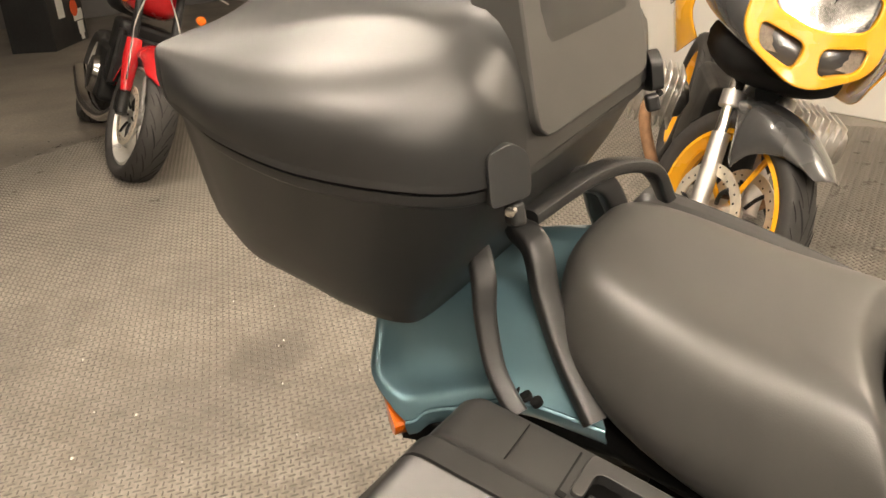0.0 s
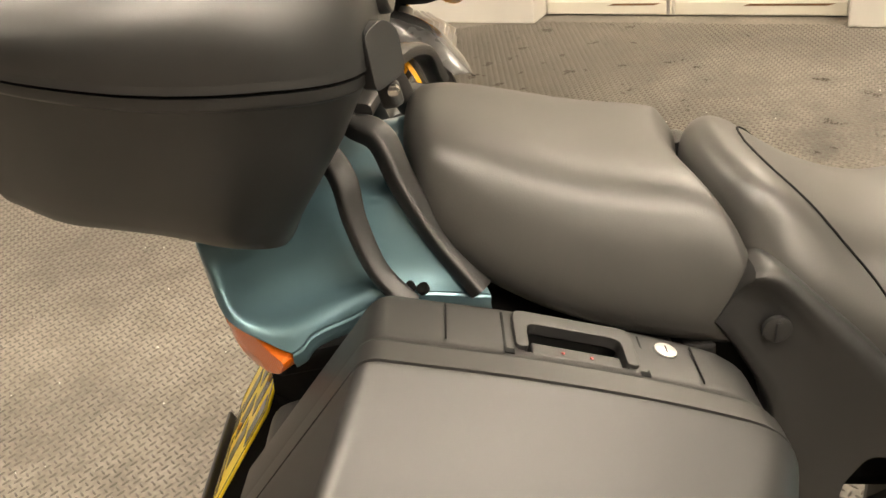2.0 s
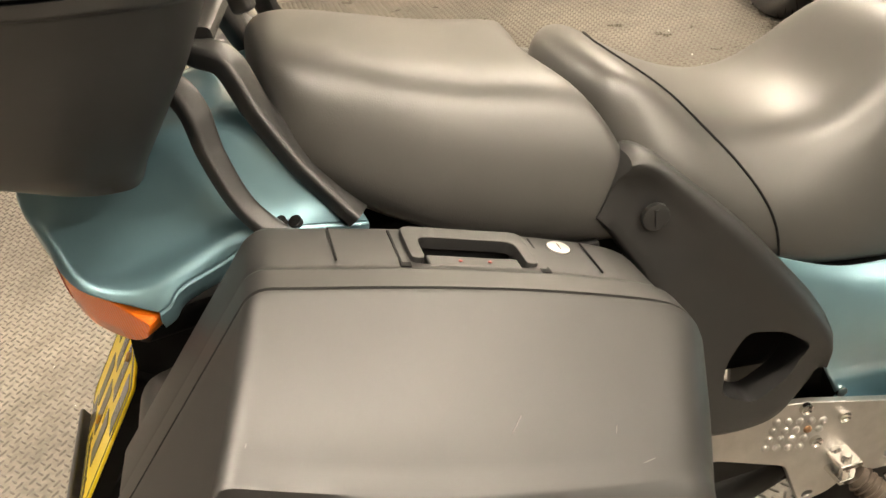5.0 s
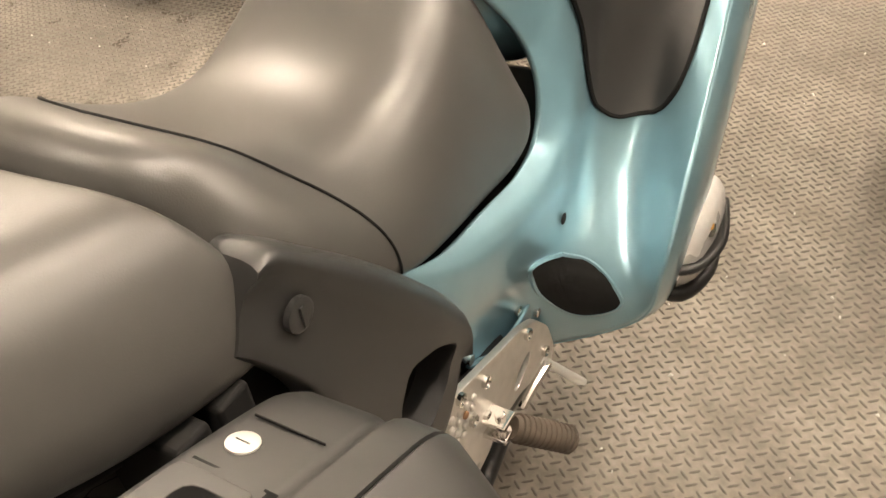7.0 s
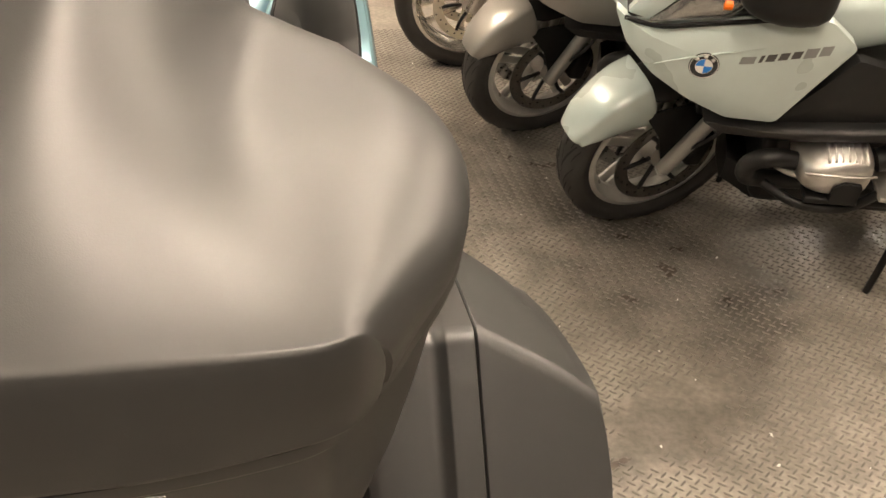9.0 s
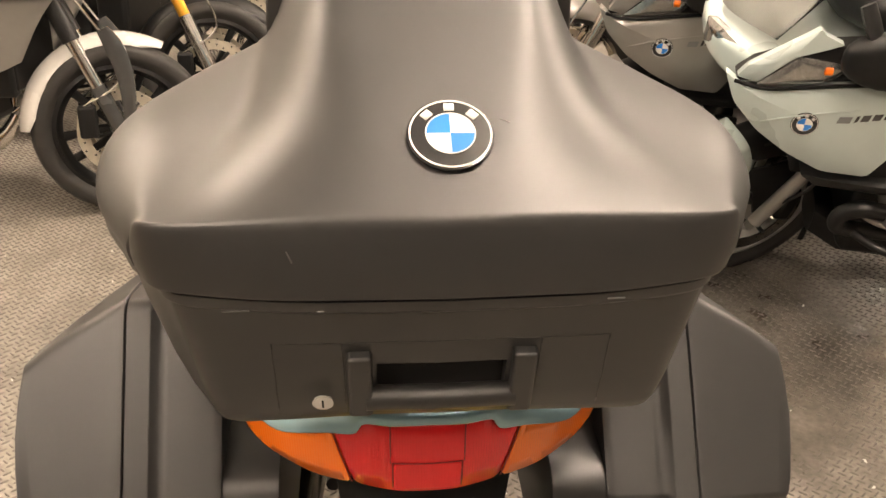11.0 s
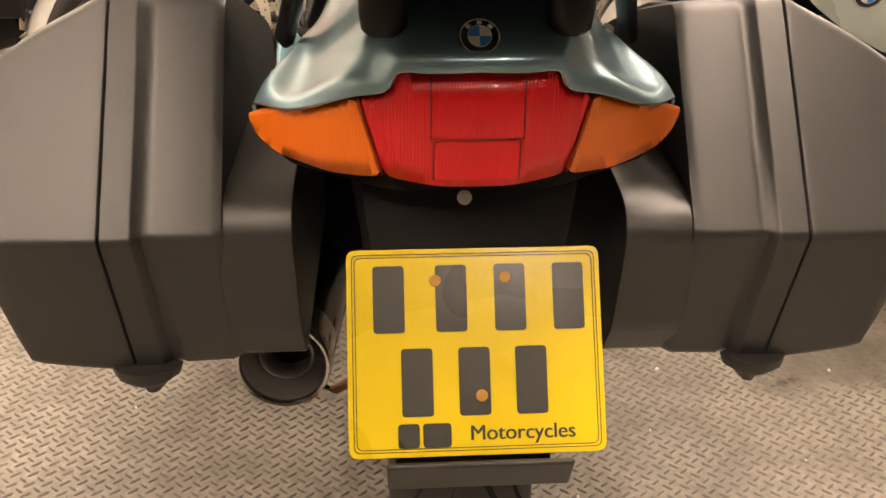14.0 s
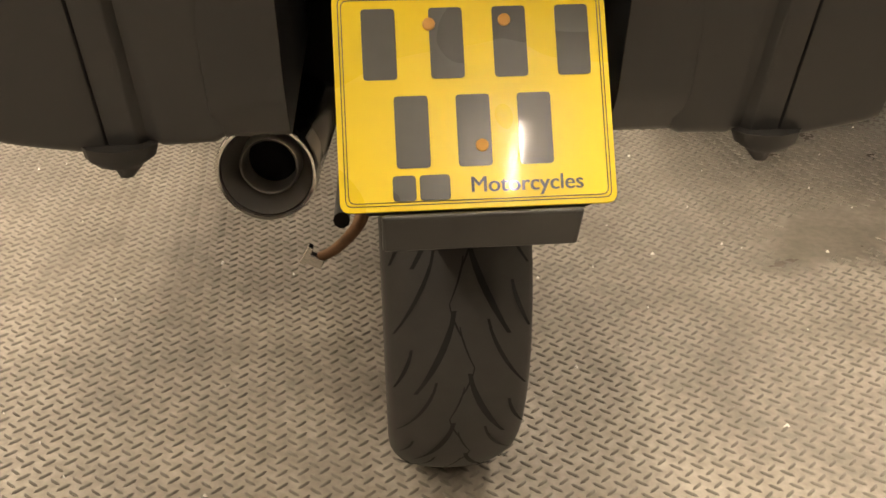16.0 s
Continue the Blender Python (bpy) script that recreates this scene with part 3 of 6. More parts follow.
def top_case():
    case = new("top_case")
    case.parent = bike
    case["label"] = "satin grey plastic top case with badge and handle"
    # plan of the rim: rear edge, bulging sides, front edge
    half = [(0, -0.600), (0.10, -0.597), (0.160, -0.593), (0.190, -0.586), (0.207, -0.566), (0.235, -0.515), (0.264, -0.46), (0.280, -0.40), (0.283, -0.35), (0.272, -0.29), (0.245, -0.245), (0.205, -0.222), (0.12, -0.215), (0, -0.215)]
    plan = np.array([p[:2] for p in spline([(*p, 0) for p in half], 53)])
    full = np.vstack([plan, (plan * (-1, 1))[-2:0:-1]])

    def seam(x, y):
        return 1.126 + 0.039 * smoothstep(-0.22, -0.60, y) - 0.006 * smoothstep(-0.3, -0.22, y)

    def lip(x, y):
        """The rim at the seam, drawn in under the wings and under the rear edge."""
        return (x * (1 - 0.034 * smoothstep(0.15, 0.25, abs(x))), y + (0.007 + 0.008 * smoothstep(0.08, 0.20, abs(x))) * smoothstep(-0.50, -0.57, y))

    # lower shell: from the rim to a smaller, flat floor that lies lower in front
    rings = []
    for depth, inward in ((0.0, 0.02), (0.05, 0.022), (0.070, 0.055), (0.088, 0.105), (0.42, 0.20), (0.70, 0.34), (0.86, 0.46), (0.94, 0.58), (0.985, 0.75), (1.0, 0.90), (1.0, 1.0)):
        ring = []
        for x, y in full:
            t = (y + 0.60) / 0.385
            rear = smoothstep(-0.45, -0.55, y)
            fx, fy, fz = math.copysign(0.192 * math.tanh(abs(x) * (0.86 + 0.08 * rear) / 0.192 * 1.25) / 0.92 * (1 - 0.071 * rear) * (1 - 0.052 * smoothstep(-0.28, -0.40, y)), x), -0.5195 + 0.1845 * t, 1.038 - 0.070 * t
            ahead = smoothstep(-0.34, -0.25, y)
            inw = inward * (1 - ahead) + ahead * max(inward, 0.78 * depth ** 1.15)
            corner = smoothstep(0.06, 0.20, abs(x)) * smoothstep(-0.33, -0.55, y)
            inw -= 0.166 * corner * inward * (1 - inward) * smoothstep(0.05, 0.25, inward)
            inw += 0.33 * inward * (1 - inward) * smoothstep(0.09, 0.3, depth)
            edge = smoothstep(0.02, 0.22, abs(x)) * smoothstep(-0.38, -0.56, y)
            fy, fz = fy - 0.030 * edge, fz - 0.008 * edge - 0.020 * rear * (1 - edge)
            lx, ly = lip(x, y)
            lx *= 1 - 0.025 * edge * smoothstep(0.0, 0.16, depth)
            ring.append((lx + (fx - lx) * inw, ly + (fy - ly) * inw, seam(x, y) + (fz - seam(x, y)) * depth))
        rings.append(ring)
    base = part("case_base", loft(rings), CASE, case, "satin grey lower shell")
    part("seam_strip", loft([[(lip(x, y)[0] * 0.976, -0.40 + (lip(x, y)[1] + 0.40) * 0.976, seam(x, y) + dz) for x, y in full] for dz in (-0.003, 0.006)]), MATT_BLACK, case)

    rear_n = int(np.argmax(plan[:, 0] >= 0.2075))

    def half_width(y):
        return float(np.interp(y, plan[rear_n:38, 1], plan[rear_n:38, 0])) if y < -0.36 else max((x0 + (x1 - x0) * (y - y0) / (y1 - y0) for (x0, y0), (x1, y1) in zip(plan[:-1], plan[1:]) if (y0 - y) * (y1 - y) <= 0 and abs(y1 - y0) > 1e-9), default=0.28)

    # lid: low wings, a hump that climbs forward to the back rest, and a crisp rear edge
    def along(y, table):
        return float(np.interp(y, [q[0] for q in table], [q[1] for q in table]))

    HUMP = [tuple(q[:2]) for q in spline([(-0.60, 1.2190, 0), (-0.578, 1.2290, 0), (-0.535, 1.2560, 0), (-0.48, 1.285, 0), (-0.42, 1.316, 0), (-0.35, 1.350, 0), (-0.28, 1.384, 0), (-0.22, 1.41, 0)], 30)]
    SHOULDER = [tuple(q[:2]) for q in spline([(-0.60, 1.222, 0), (-0.575, 1.2185, 0), (-0.55, 1.2150, 0), (-0.48, 1.213, 0), (-0.40, 1.217, 0), (-0.32, 1.214, 0), (-0.22, 1.203, 0)], 30)]

    def lid_z(x, y, w):
        rim = seam(x, y) + 0.010
        far = smoothstep(-0.57, -0.40, y)
        f = 0.66 * smoothstep(0.205 - 0.055 * far, 0.035 + 0.038 * far, abs(x)) + 0.34 * smoothstep(0.25, 0.07, abs(x))
        z = along(y, SHOULDER) * (1 - f) + along(y, HUMP) * f
        soft = 0.016 + 0.052 * smoothstep(-0.565, -0.44, y)
        d = min(1.0, max(0.0, (w - abs(x)) / soft))
        d = min(d, max(0.0, (-0.214 - y) / 0.055)) if y > -0.269 else d
        return rim + (z - rim) * (1 - (1 - d) ** 2.2) ** (1 / 2.2)

    us = np.sin(np.linspace(-math.pi / 2, math.pi / 2, 91))

    def edge_y(x):
        return float(np.interp(abs(x), plan[:rear_n + 1, 0], plan[:rear_n + 1, 1])) + 0.017

    grid = []
    for k in range(26):
        row = []
        for u in us:
            # columns start on the curved rear edge and end at the front
            y0 = edge_y(u * 0.2075)
            y = y0 + (-0.2165 - y0) * math.sin(0.5 * math.pi * (k / 25) ** 1.25)
            w = half_width(max(y, -0.555))
            z = lid_z(u * w, y, w)
            low = 1 - smoothstep(seam(u * w, y), 1.19, z)
            row.append((u * w + (lip(u * w, y)[0] - u * w) * low, y, z))
        grid.append(row)
    # the rear face falls steeply from the edge
    rear = []
    for drop, dy in ((1.0, -0.0105), (0.93, -0.0120), (0.5, -0.0100), (0.16, -0.0055), (0.05, -0.0034), (0.012, -0.0012)):
        line = []
        for u, (x, y, z) in zip(us, grid[0]):
            zz = z + (seam(x, y) + 0.0034 - z) * drop
            raw = u * half_width(-0.555)
            line.append((raw + (lip(raw, y)[0] - raw) * (1 - smoothstep(seam(raw, y), 1.19, zz)), y + dy + 0.008 * drop * smoothstep(0.10, 0.20, abs(raw)), zz))
        rear.append(line)
    rows = rear + grid
    bm = sheet(rows)
    for j in (0, -1):
        strip = [[grid[0][j]] + [r[j] for r in reversed(rear)]]
        for r in grid[1:]:
            x, y, z = r[j]
            strip.append([(x, y, z + (seam(x, y) + 0.0034 - z) * drop) for drop in (0.0, 0.012, 0.05, 0.16, 0.5, 0.93, 1.0)])
        bm = merge(bm, sheet(strip))
    bm = merge(bm, sheet([grid[-1], [(x, -0.2155, seam(x, y) + 0.002) for x, y, z in grid[-1]]]))
    bmesh.ops.remove_doubles(bm, verts=bm.verts, dist=0.0003)
    part("case_lid", bm, CASE, case, "satin grey lid, raised in the middle")
    slope = (lid_z(0, -0.520, 0.23) - lid_z(0, -0.542, 0.23)) / 0.022
    roundel(case, (0.006, -0.531, lid_z(0, -0.531, 0.23) + 0.0008), (0, -slope, 1), 0.0600)
    # handle and latch plates in the rear face, which leans inwards below
    m = pose(0, -0.5775, 1.088, 90 + 12, 0, 0)
    carve(base, shift(block((0.096, 0.040, 0.05), (0, -0.010, -0.004)), m))
    part("handle_recess", shift(block((0.108, 0.054, 0.004), (0, -0.008, -0.022)), m), CASE_DARK, case)
    for x in (-0.060, 0.060):
        part("handle_arm", shift(block((0.018, 0.066, 0.012), (x, -0.008, -0.0040)), m), CASE, case, bevel=0.003)
    part("handle", shift(tube([(-0.056, -0.026, -0.005), (0, -0.0275, -0.005), (0.056, -0.026, -0.005)], 0.0105, 12, 14, 0.9), m), CASE, case, "grey carrying handle")
    part("case_lock", shift(lathe([(0, 0.0080), (0.0013, 0.0080), (0.0018, 0.0068), (0.0018, 0.001)], 24, "z", (-0.088, -0.024, -0.001)), m), SILVER, case, "round silver lock")
    part("lock_slot", shift(block((0.0015, 0.008, 0.001), (-0.088, -0.024, 0.0010)), m), MATT_BLACK, case)
    for x in (-0.122, -0.0715, 0.0715, 0.122):
        part("panel_line", tube(drape(base, [m @ Vector((x, v, 0)) for v in np.linspace(-0.046, 0.034, 9)], -0.0002), 0.0007, 12, 6), CASE_DARK, case, auto=False)
    part("panel_line", tube(drape(base, [m @ Vector((v, 0.034, 0)) for v in np.linspace(-0.122, 0.122, 15)], -0.0002), 0.0006, 20, 6), CASE_DARK, case, auto=False)
    # back rest cushion on the front
    cush = rounded([(-0.150, 1.143), (0.150, 1.143), (0.140, 1.30), (0.118, 1.42), (-0.118, 1.42), (-0.140, 1.30)], 0.03)
    part("back_rest", plate(cush, 0.045, lambda a, b, d: (a, -0.250 + d + 0.16 * (1.143 - b), b)), VINYL, case, "padded grey back rest", bevel=0.014)
    for s in (-1, 1):
        cap = rounded([(-0.018, -0.028), (0.018, -0.022), (0.018, 0.012), (0.004, 0.023), (-0.018, 0.016)], 0.007, 4)
        out = Vector((s * 0.62, 0.78, 0.10)).normalized()
        lm = Matrix.Translation((s * 0.197, -0.212, 1.134)) @ out.to_track_quat("Z", "Y").to_matrix().to_4x4()
        part("latch", shift(plate([(s * a, b) for a, b in cap], 0.014, lambda a, b, d: (a, b, 0.002 - d)), lm), CASE, case, "grey hinge latch", bevel=0.004)
        part("latch_arm", shift(block((0.014, 0.016, 0.020), (0, 0, 0)), pose(s * 0.188, -0.212, 1.096, 12, 0, s * -30)), CASE, case, bevel=0.004)
        part("latch_screw", shift(lathe([(-0.002, 0.0045), (0.003, 0.0045), (0.004, 0.002)], 12, "x"), pose(s * 0.203, -0.208, 1.104, 0, 0, 0 if s > 0 else 180)), STEEL, case)
    # scuffs on the rear face and edge
    for x, z, w, turn in ((0.115, 1.1672, 0.012, 0), (-0.140, 1.1605, 0.018, 0), (-0.084, 1.1605, 0.005, 0), (-0.101, 1.206, 0.009, 70)):
        part("scuff", shift(block((w, 0.0010, 0.0009)), pose(x, -0.6015 + 0.35 * x * x if z > 1.165 else -0.5955 + 0.3 * x * x, z, 0, turn, 0)), SCUFF, case, "pale scratch")
    part("scuff", shift(block((0.016, 0.0007, 0.0006)), pose(0.042, -0.518, lid_z(0.042, -0.518, 0.23) + 0.0003, 30, 0, -50)), SCUFF, case, "pale scratch")


top_case()


def pannier(s):
    p = new("pannier")
    p.parent = bike
    p["label"] = "satin grey hard pannier with recessed handle and lock"

    # outlines seen from the side (y, z): the seam, the crease of the lid's shoulder, and the ridge of its outer face
    def outline(corners):
        out = []
        q = [Vector(c[:2]) for c in corners]
        for i, (_, _, rad, cuts) in enumerate(corners):
            a, b, c = q[i - 1], q[i], q[(i + 1) % len(q)]
            r0, r1 = min(rad, 0.45 * (a - b).length), min(rad, 0.45 * (c - b).length)
            e0, e1 = b + (a - b).normalized() * r0, b + (c - b).normalized() * r1
            out += [tuple((1 - t) ** 2 * e0 + 2 * t * (1 - t) * b + t * t * e1) for t in np.linspace(0, 1, 7)]
            nxt = corners[(i + 1) % len(q)]
            far_end = c + (b - c).normalized() * min(nxt[2], 0.45 * (c - b).length)
            out += [tuple(e1.lerp(far_end, t)) for t in np.linspace(0, 1, cuts + 2)[1:-1]]
        return np.array(out)

    SEAM = outline([(-0.250, 0.940, 0.014, 3), (-0.13, 0.907, 0.05, 3), (-0.02, 0.870, 0.05, 3), (0.078, 0.828, 0.042, 4), (0.092, 0.588, 0.035, 5), (-0.364, 0.586, 0.016, 5), (-0.404, 0.756, 0.006, 6)])
    CREASE = outline([(-0.288, 0.884, 0.012, 3), (-0.17, 0.836, 0.05, 3), (-0.07, 0.804, 0.05, 3), (0.034, 0.764, 0.030, 4), (0.052, 0.602, 0.030, 5), (-0.370, 0.604, 0.014, 5), (-0.400, 0.756, 0.006, 6)])
    RIDGE = outline([(-0.386, 0.772, 0.006, 3), (-0.17, 0.760, 0.05, 3), (-0.07, 0.750, 0.05, 3), (0.020, 0.742, 0.004, 4), (0.022, 0.722, 0.004, 5), (-0.388, 0.735, 0.004, 5), (-0.394, 0.754, 0.002, 6)])
    centre = np.array((-0.14, 0.755))

    def ring(x, k, base=SEAM):
        return [(s * x, *(centre + (q - centre) * k)) for q in base]

    body = part("case_body", loft([ring(0.208, 0.945), ring(0.218, 0.966), ring(0.264, 0.972), ring(0.269, 0.964), ring(0.277, 0.964), ring(0.283, 0.992), ring(0.286, 0.997), ring(0.3100, 0.999), ring(0.3106, 0.985)]), CASE, p, "grey inner shell")
    inner = rounded([(-0.34, 0.782), (-0.20, 0.79), (0.03, 0.78), (0.06, 0.74), (0.06, 0.60), (-0.346, 0.594), (-0.372, 0.64), (-0.388, 0.750), (-0.372, 0.774)], 0.010, 3)
    part("case_inner", plate(inner, 0.070, lambda a, b, d: (s * (0.146 + d), a, b)), CASE, p, "grey inner bulge", bevel=0.008)
    part("seam", loft([ring(0.3100, 0.984), ring(0.3130, 0.984)]), MATT_BLACK, p)
    # lid: a broad sloping shoulder, a soft crease, an outer face that comes to a ridge, and a tuck below
    rings = [ring(0.3118, 0.970), ring(0.3120, 0.990), ring(0.3135, 0.998)]

    def blend(k, one, two, x0, x1, dome):
        out = []
        for a, b in zip(one, two):
            y, z = a + (b - a) * k
            x = x0 + (x1 - x0) * k + dome * math.sin(math.pi * k)
            # the outer face bulges in the middle of its length
            swell = max(0.0, 1 - ((y + 0.15) / 0.25) ** 2) * smoothstep(0.315, 0.435, x)
            out.append((s * (x + 0.036 * swell), y, z))
        return out

    for k in (0.02, 0.10, 0.25, 0.45, 0.65, 0.80, 0.88, 0.94):
        rings.append(blend(k, SEAM, CREASE, 0.3145, 0.398, 0.006))
    for k in (0.02, 0.06, 0.12, 0.25, 0.5, 0.75, 0.95, 1.0):
        rings.append(blend(k, CREASE, RIDGE, 0.4015, 0.4165, 0.004))
    shell = part("case_lid", loft(rings), CASE, p, "satin grey outer lid")
    for y, z, turn, w in ((-0.10, 0.845, 62, 0.030), (-0.03, 0.815, 70, 0.014), (-0.272, 0.885, 75, 0.008), (-0.02, 0.777, 10, 0.012)):
        c, sn = math.cos(radians(turn)), math.sin(radians(turn))
        line = drape(shell, [(s * 0.40, y + w * t * c, z + w * t * sn * 0.6) for t in np.linspace(-0.5, 0.5, 6)], 0.0002)
        part("scuff", tube(line, [0.0002, 0.00045, 0.0002], 8, 5), SCUFF, p, "pale scratch", auto=False)
    # handle block let into the sloping top
    m = pose(s * 0.246, -0.087, 0.8862, -18.8, 0, 0)
    carve(body, shift(block((0.042, 0.088, 0.050), (s * 0.002, 0, -0.008)), m))
    part("handle_recess", shift(block((0.046, 0.092, 0.003), (s * 0.002, 0, -0.033)), m), MATT_BLACK, p)
    bar = rounded([(-0.052, -0.030), (0.052, -0.030), (0.052, 0.022), (0.041, 0.022), (0.041, -0.013), (-0.041, -0.013), (-0.041, 0.022), (-0.052, 0.022)], 0.010, 4)
    part("handle", shift(plate(bar, 0.011, lambda a, b, d: (s * b, a, d - 0.0065)), m), CASE, p, "folding carrying handle", bevel=0.004)
    part("handle_back", shift(block((0.016, 0.076, 0.006), (s * 0.0175, 0, -0.002)), m), CASE, p, bevel=0.002)
    for y in (-0.060, 0.060):
        part("panel_line", shift(block((0.056, 0.0018, 0.0012), (0, y, 0.0002)), m), MATT_BLACK, p)
        part("panel_slot", shift(block((0.006, 0.008, 0.0012), (s * 0.026, y * 0.945, 0.0002)), m), MATT_BLACK, p)
    for y in (-0.108, 0.108):
        part("panel_line", shift(block((0.050, 0.0009, 0.0016), (-s * 0.002, y, -0.0003)), m), MATT_BLACK, p)
    for y in (-0.012, 0.012):
        part("red_mark", shift(lathe([(0, 0.0017), (0.0005, 0.0016), (0.0006, 0.0006)], 10, "z", (s * 0.0185, y, 0.0015)), m), DULL_RED, p, "small dark red dot", auto=False)
    part("case_lock", shift(lathe([(0, 0.0100), (0.0012, 0.0100), (0.0018, 0.0092), (0.0018, 0.001)], 28, "z", (-s * 0.014, 0.083, 0.0004)), m), SILVER, p, "round silver lock cover")
    part("lock_slot", shift(block((0.010, 0.0010, 0.0004), (-s * 0.014, 0.083, 0.0023)), m), CASE_DARK, p)
    foot = []
    for w, z, dx in ((0.034, 0.600, 0.0), (0.031, 0.588, 0.001), (0.020, 0.580, 0.002), (0.012, 0.577, -0.004), (0.006, 0.568, -0.002)):
        foot.append([(s * (0.302 + dx + w * math.cos(a) * (1 + 0.10 * math.sin(5 * a))), -0.366 + 0.5 * w * math.sin(a) * (1 + 0.12 * math.cos(4 * a)), z) for a in np.linspace(0, 2 * math.pi, 18, endpoint=False)])
    part("foot", loft(foot), CASE_DARK, p, "worn dark foot")
    return p


pannier(1)
pannier(-1).location = (-0.013, 0.0, 0.008)


def seats():
    rows = []
    for y, hw, top, low, hb in ((-0.222, 0.070, 1.006, 0.965, 0.085), (-0.213, 0.096, 1.026, 0.935, 0.112), (-0.185, 0.114, 1.030, 0.905, 0.136), (-0.12, 0.130, 1.010, 0.860, 0.156), (-0.04, 0.139, 0.983, 0.825, 0.168),
                                (0.010, 0.142, 0.972, 0.805, 0.171), (0.034, 0.142, 0.965, 0.800, 0.170), (0.040, 0.142, 0.961, 0.800, 0.170), (0.058, 0.140, 0.934, 0.802, 0.168), (0.062, 0.136, 0.920, 0.806, 0.164), (0.062, 0.10, 0.87, 0.83, 0.12)):
        r = [(0, y, top - 0.003), (hw * 0.42, y, top - 0.004), (hw * 0.74, y, top - 0.010), (hw * 0.93, y, top - 0.025), (hw * 1.06, y, top - 0.050), (hb * 0.99, y, 0.42 * (top - 0.03) + 0.58 * low), (hb * 1.0, y, low + 0.022), (hb * 0.93, y, low - 0.006), (0, y, low - 0.012)]
        # side edges run further forward than the middle
        full = r + [(-a, b, c2) for a, b, c2 in r[-2:0:-1]]
        rows.append([(a, b + 0.038 * (abs(a) / 0.155) ** 2 * smoothstep(-0.06, 0.04, y), c2) for a, b, c2 in full])
    part("passenger_seat", loft(rows), VINYL, bike, "grey vinyl passenger seat", sub=2)
    rows = []
    for y, hw, top, low, hb in ((0.064, 0.085, 0.905, 0.86, 0.10), (0.068, 0.110, 0.938, 0.83, 0.135), (0.088, 0.118, 0.957, 0.80, 0.152), (0.118, 0.120, 0.950, 0.785, 0.155), (0.160, 0.121, 0.917, 0.768, 0.157), (0.215, 0.122, 0.886, 0.745, 0.157), (0.28, 0.126, 0.862, 0.712, 0.155),
                                (0.34, 0.128, 0.862, 0.698, 0.151), (0.39, 0.126, 0.884, 0.688, 0.147), (0.43, 0.120, 0.912, 0.680, 0.143), (0.47, 0.114, 0.925, 0.672, 0.140), (0.51, 0.106, 0.905, 0.664, 0.137), (0.55, 0.100, 0.845, 0.664, 0.134), (0.58, 0.09, 0.78, 0.675, 0.128), (0.592, 0.06, 0.74, 0.70, 0.09)):
        r = [(0, y, top), (hw * 0.5, y, top - 0.004), (hw * 0.82, y, top - 0.014), (hw * 1.0, y, top - 0.036), (hb * 0.98, y, top * 0.45 + low * 0.55), (hb * 1.02, y, low + 0.03), (hb, y, low), (hb * 0.8, y, low - 0.012), (0, y, low - 0.02)]
        rows.append([(a, b + 0.040 * (abs(a) / 0.155) ** 2 * smoothstep(0.26, 0.10, y), c2) for a, b, c2 in r + [(-a, b, c2) for a, b, c2 in r[-2:0:-1]]])
    rider = part("rider_seat", loft(rows), VINYL, bike, "grey vinyl rider seat with welted rear roll", sub=2)
    for s in (-1, 1):
        part("seat_welt", tube(drape(rider, spline([(s * 0.0, 0.132, 0.950), (s * 0.06, 0.142, 0.940), (s * 0.108, 0.176, 0.900), (s * 0.135, 0.215, 0.845), (s * 0.1525, 0.243, 0.785), (s * 0.158, 0.254, 0.735)], 40)), 0.0013, 60, 6), MATT_BLACK, bike, "black piped seam")


seats()


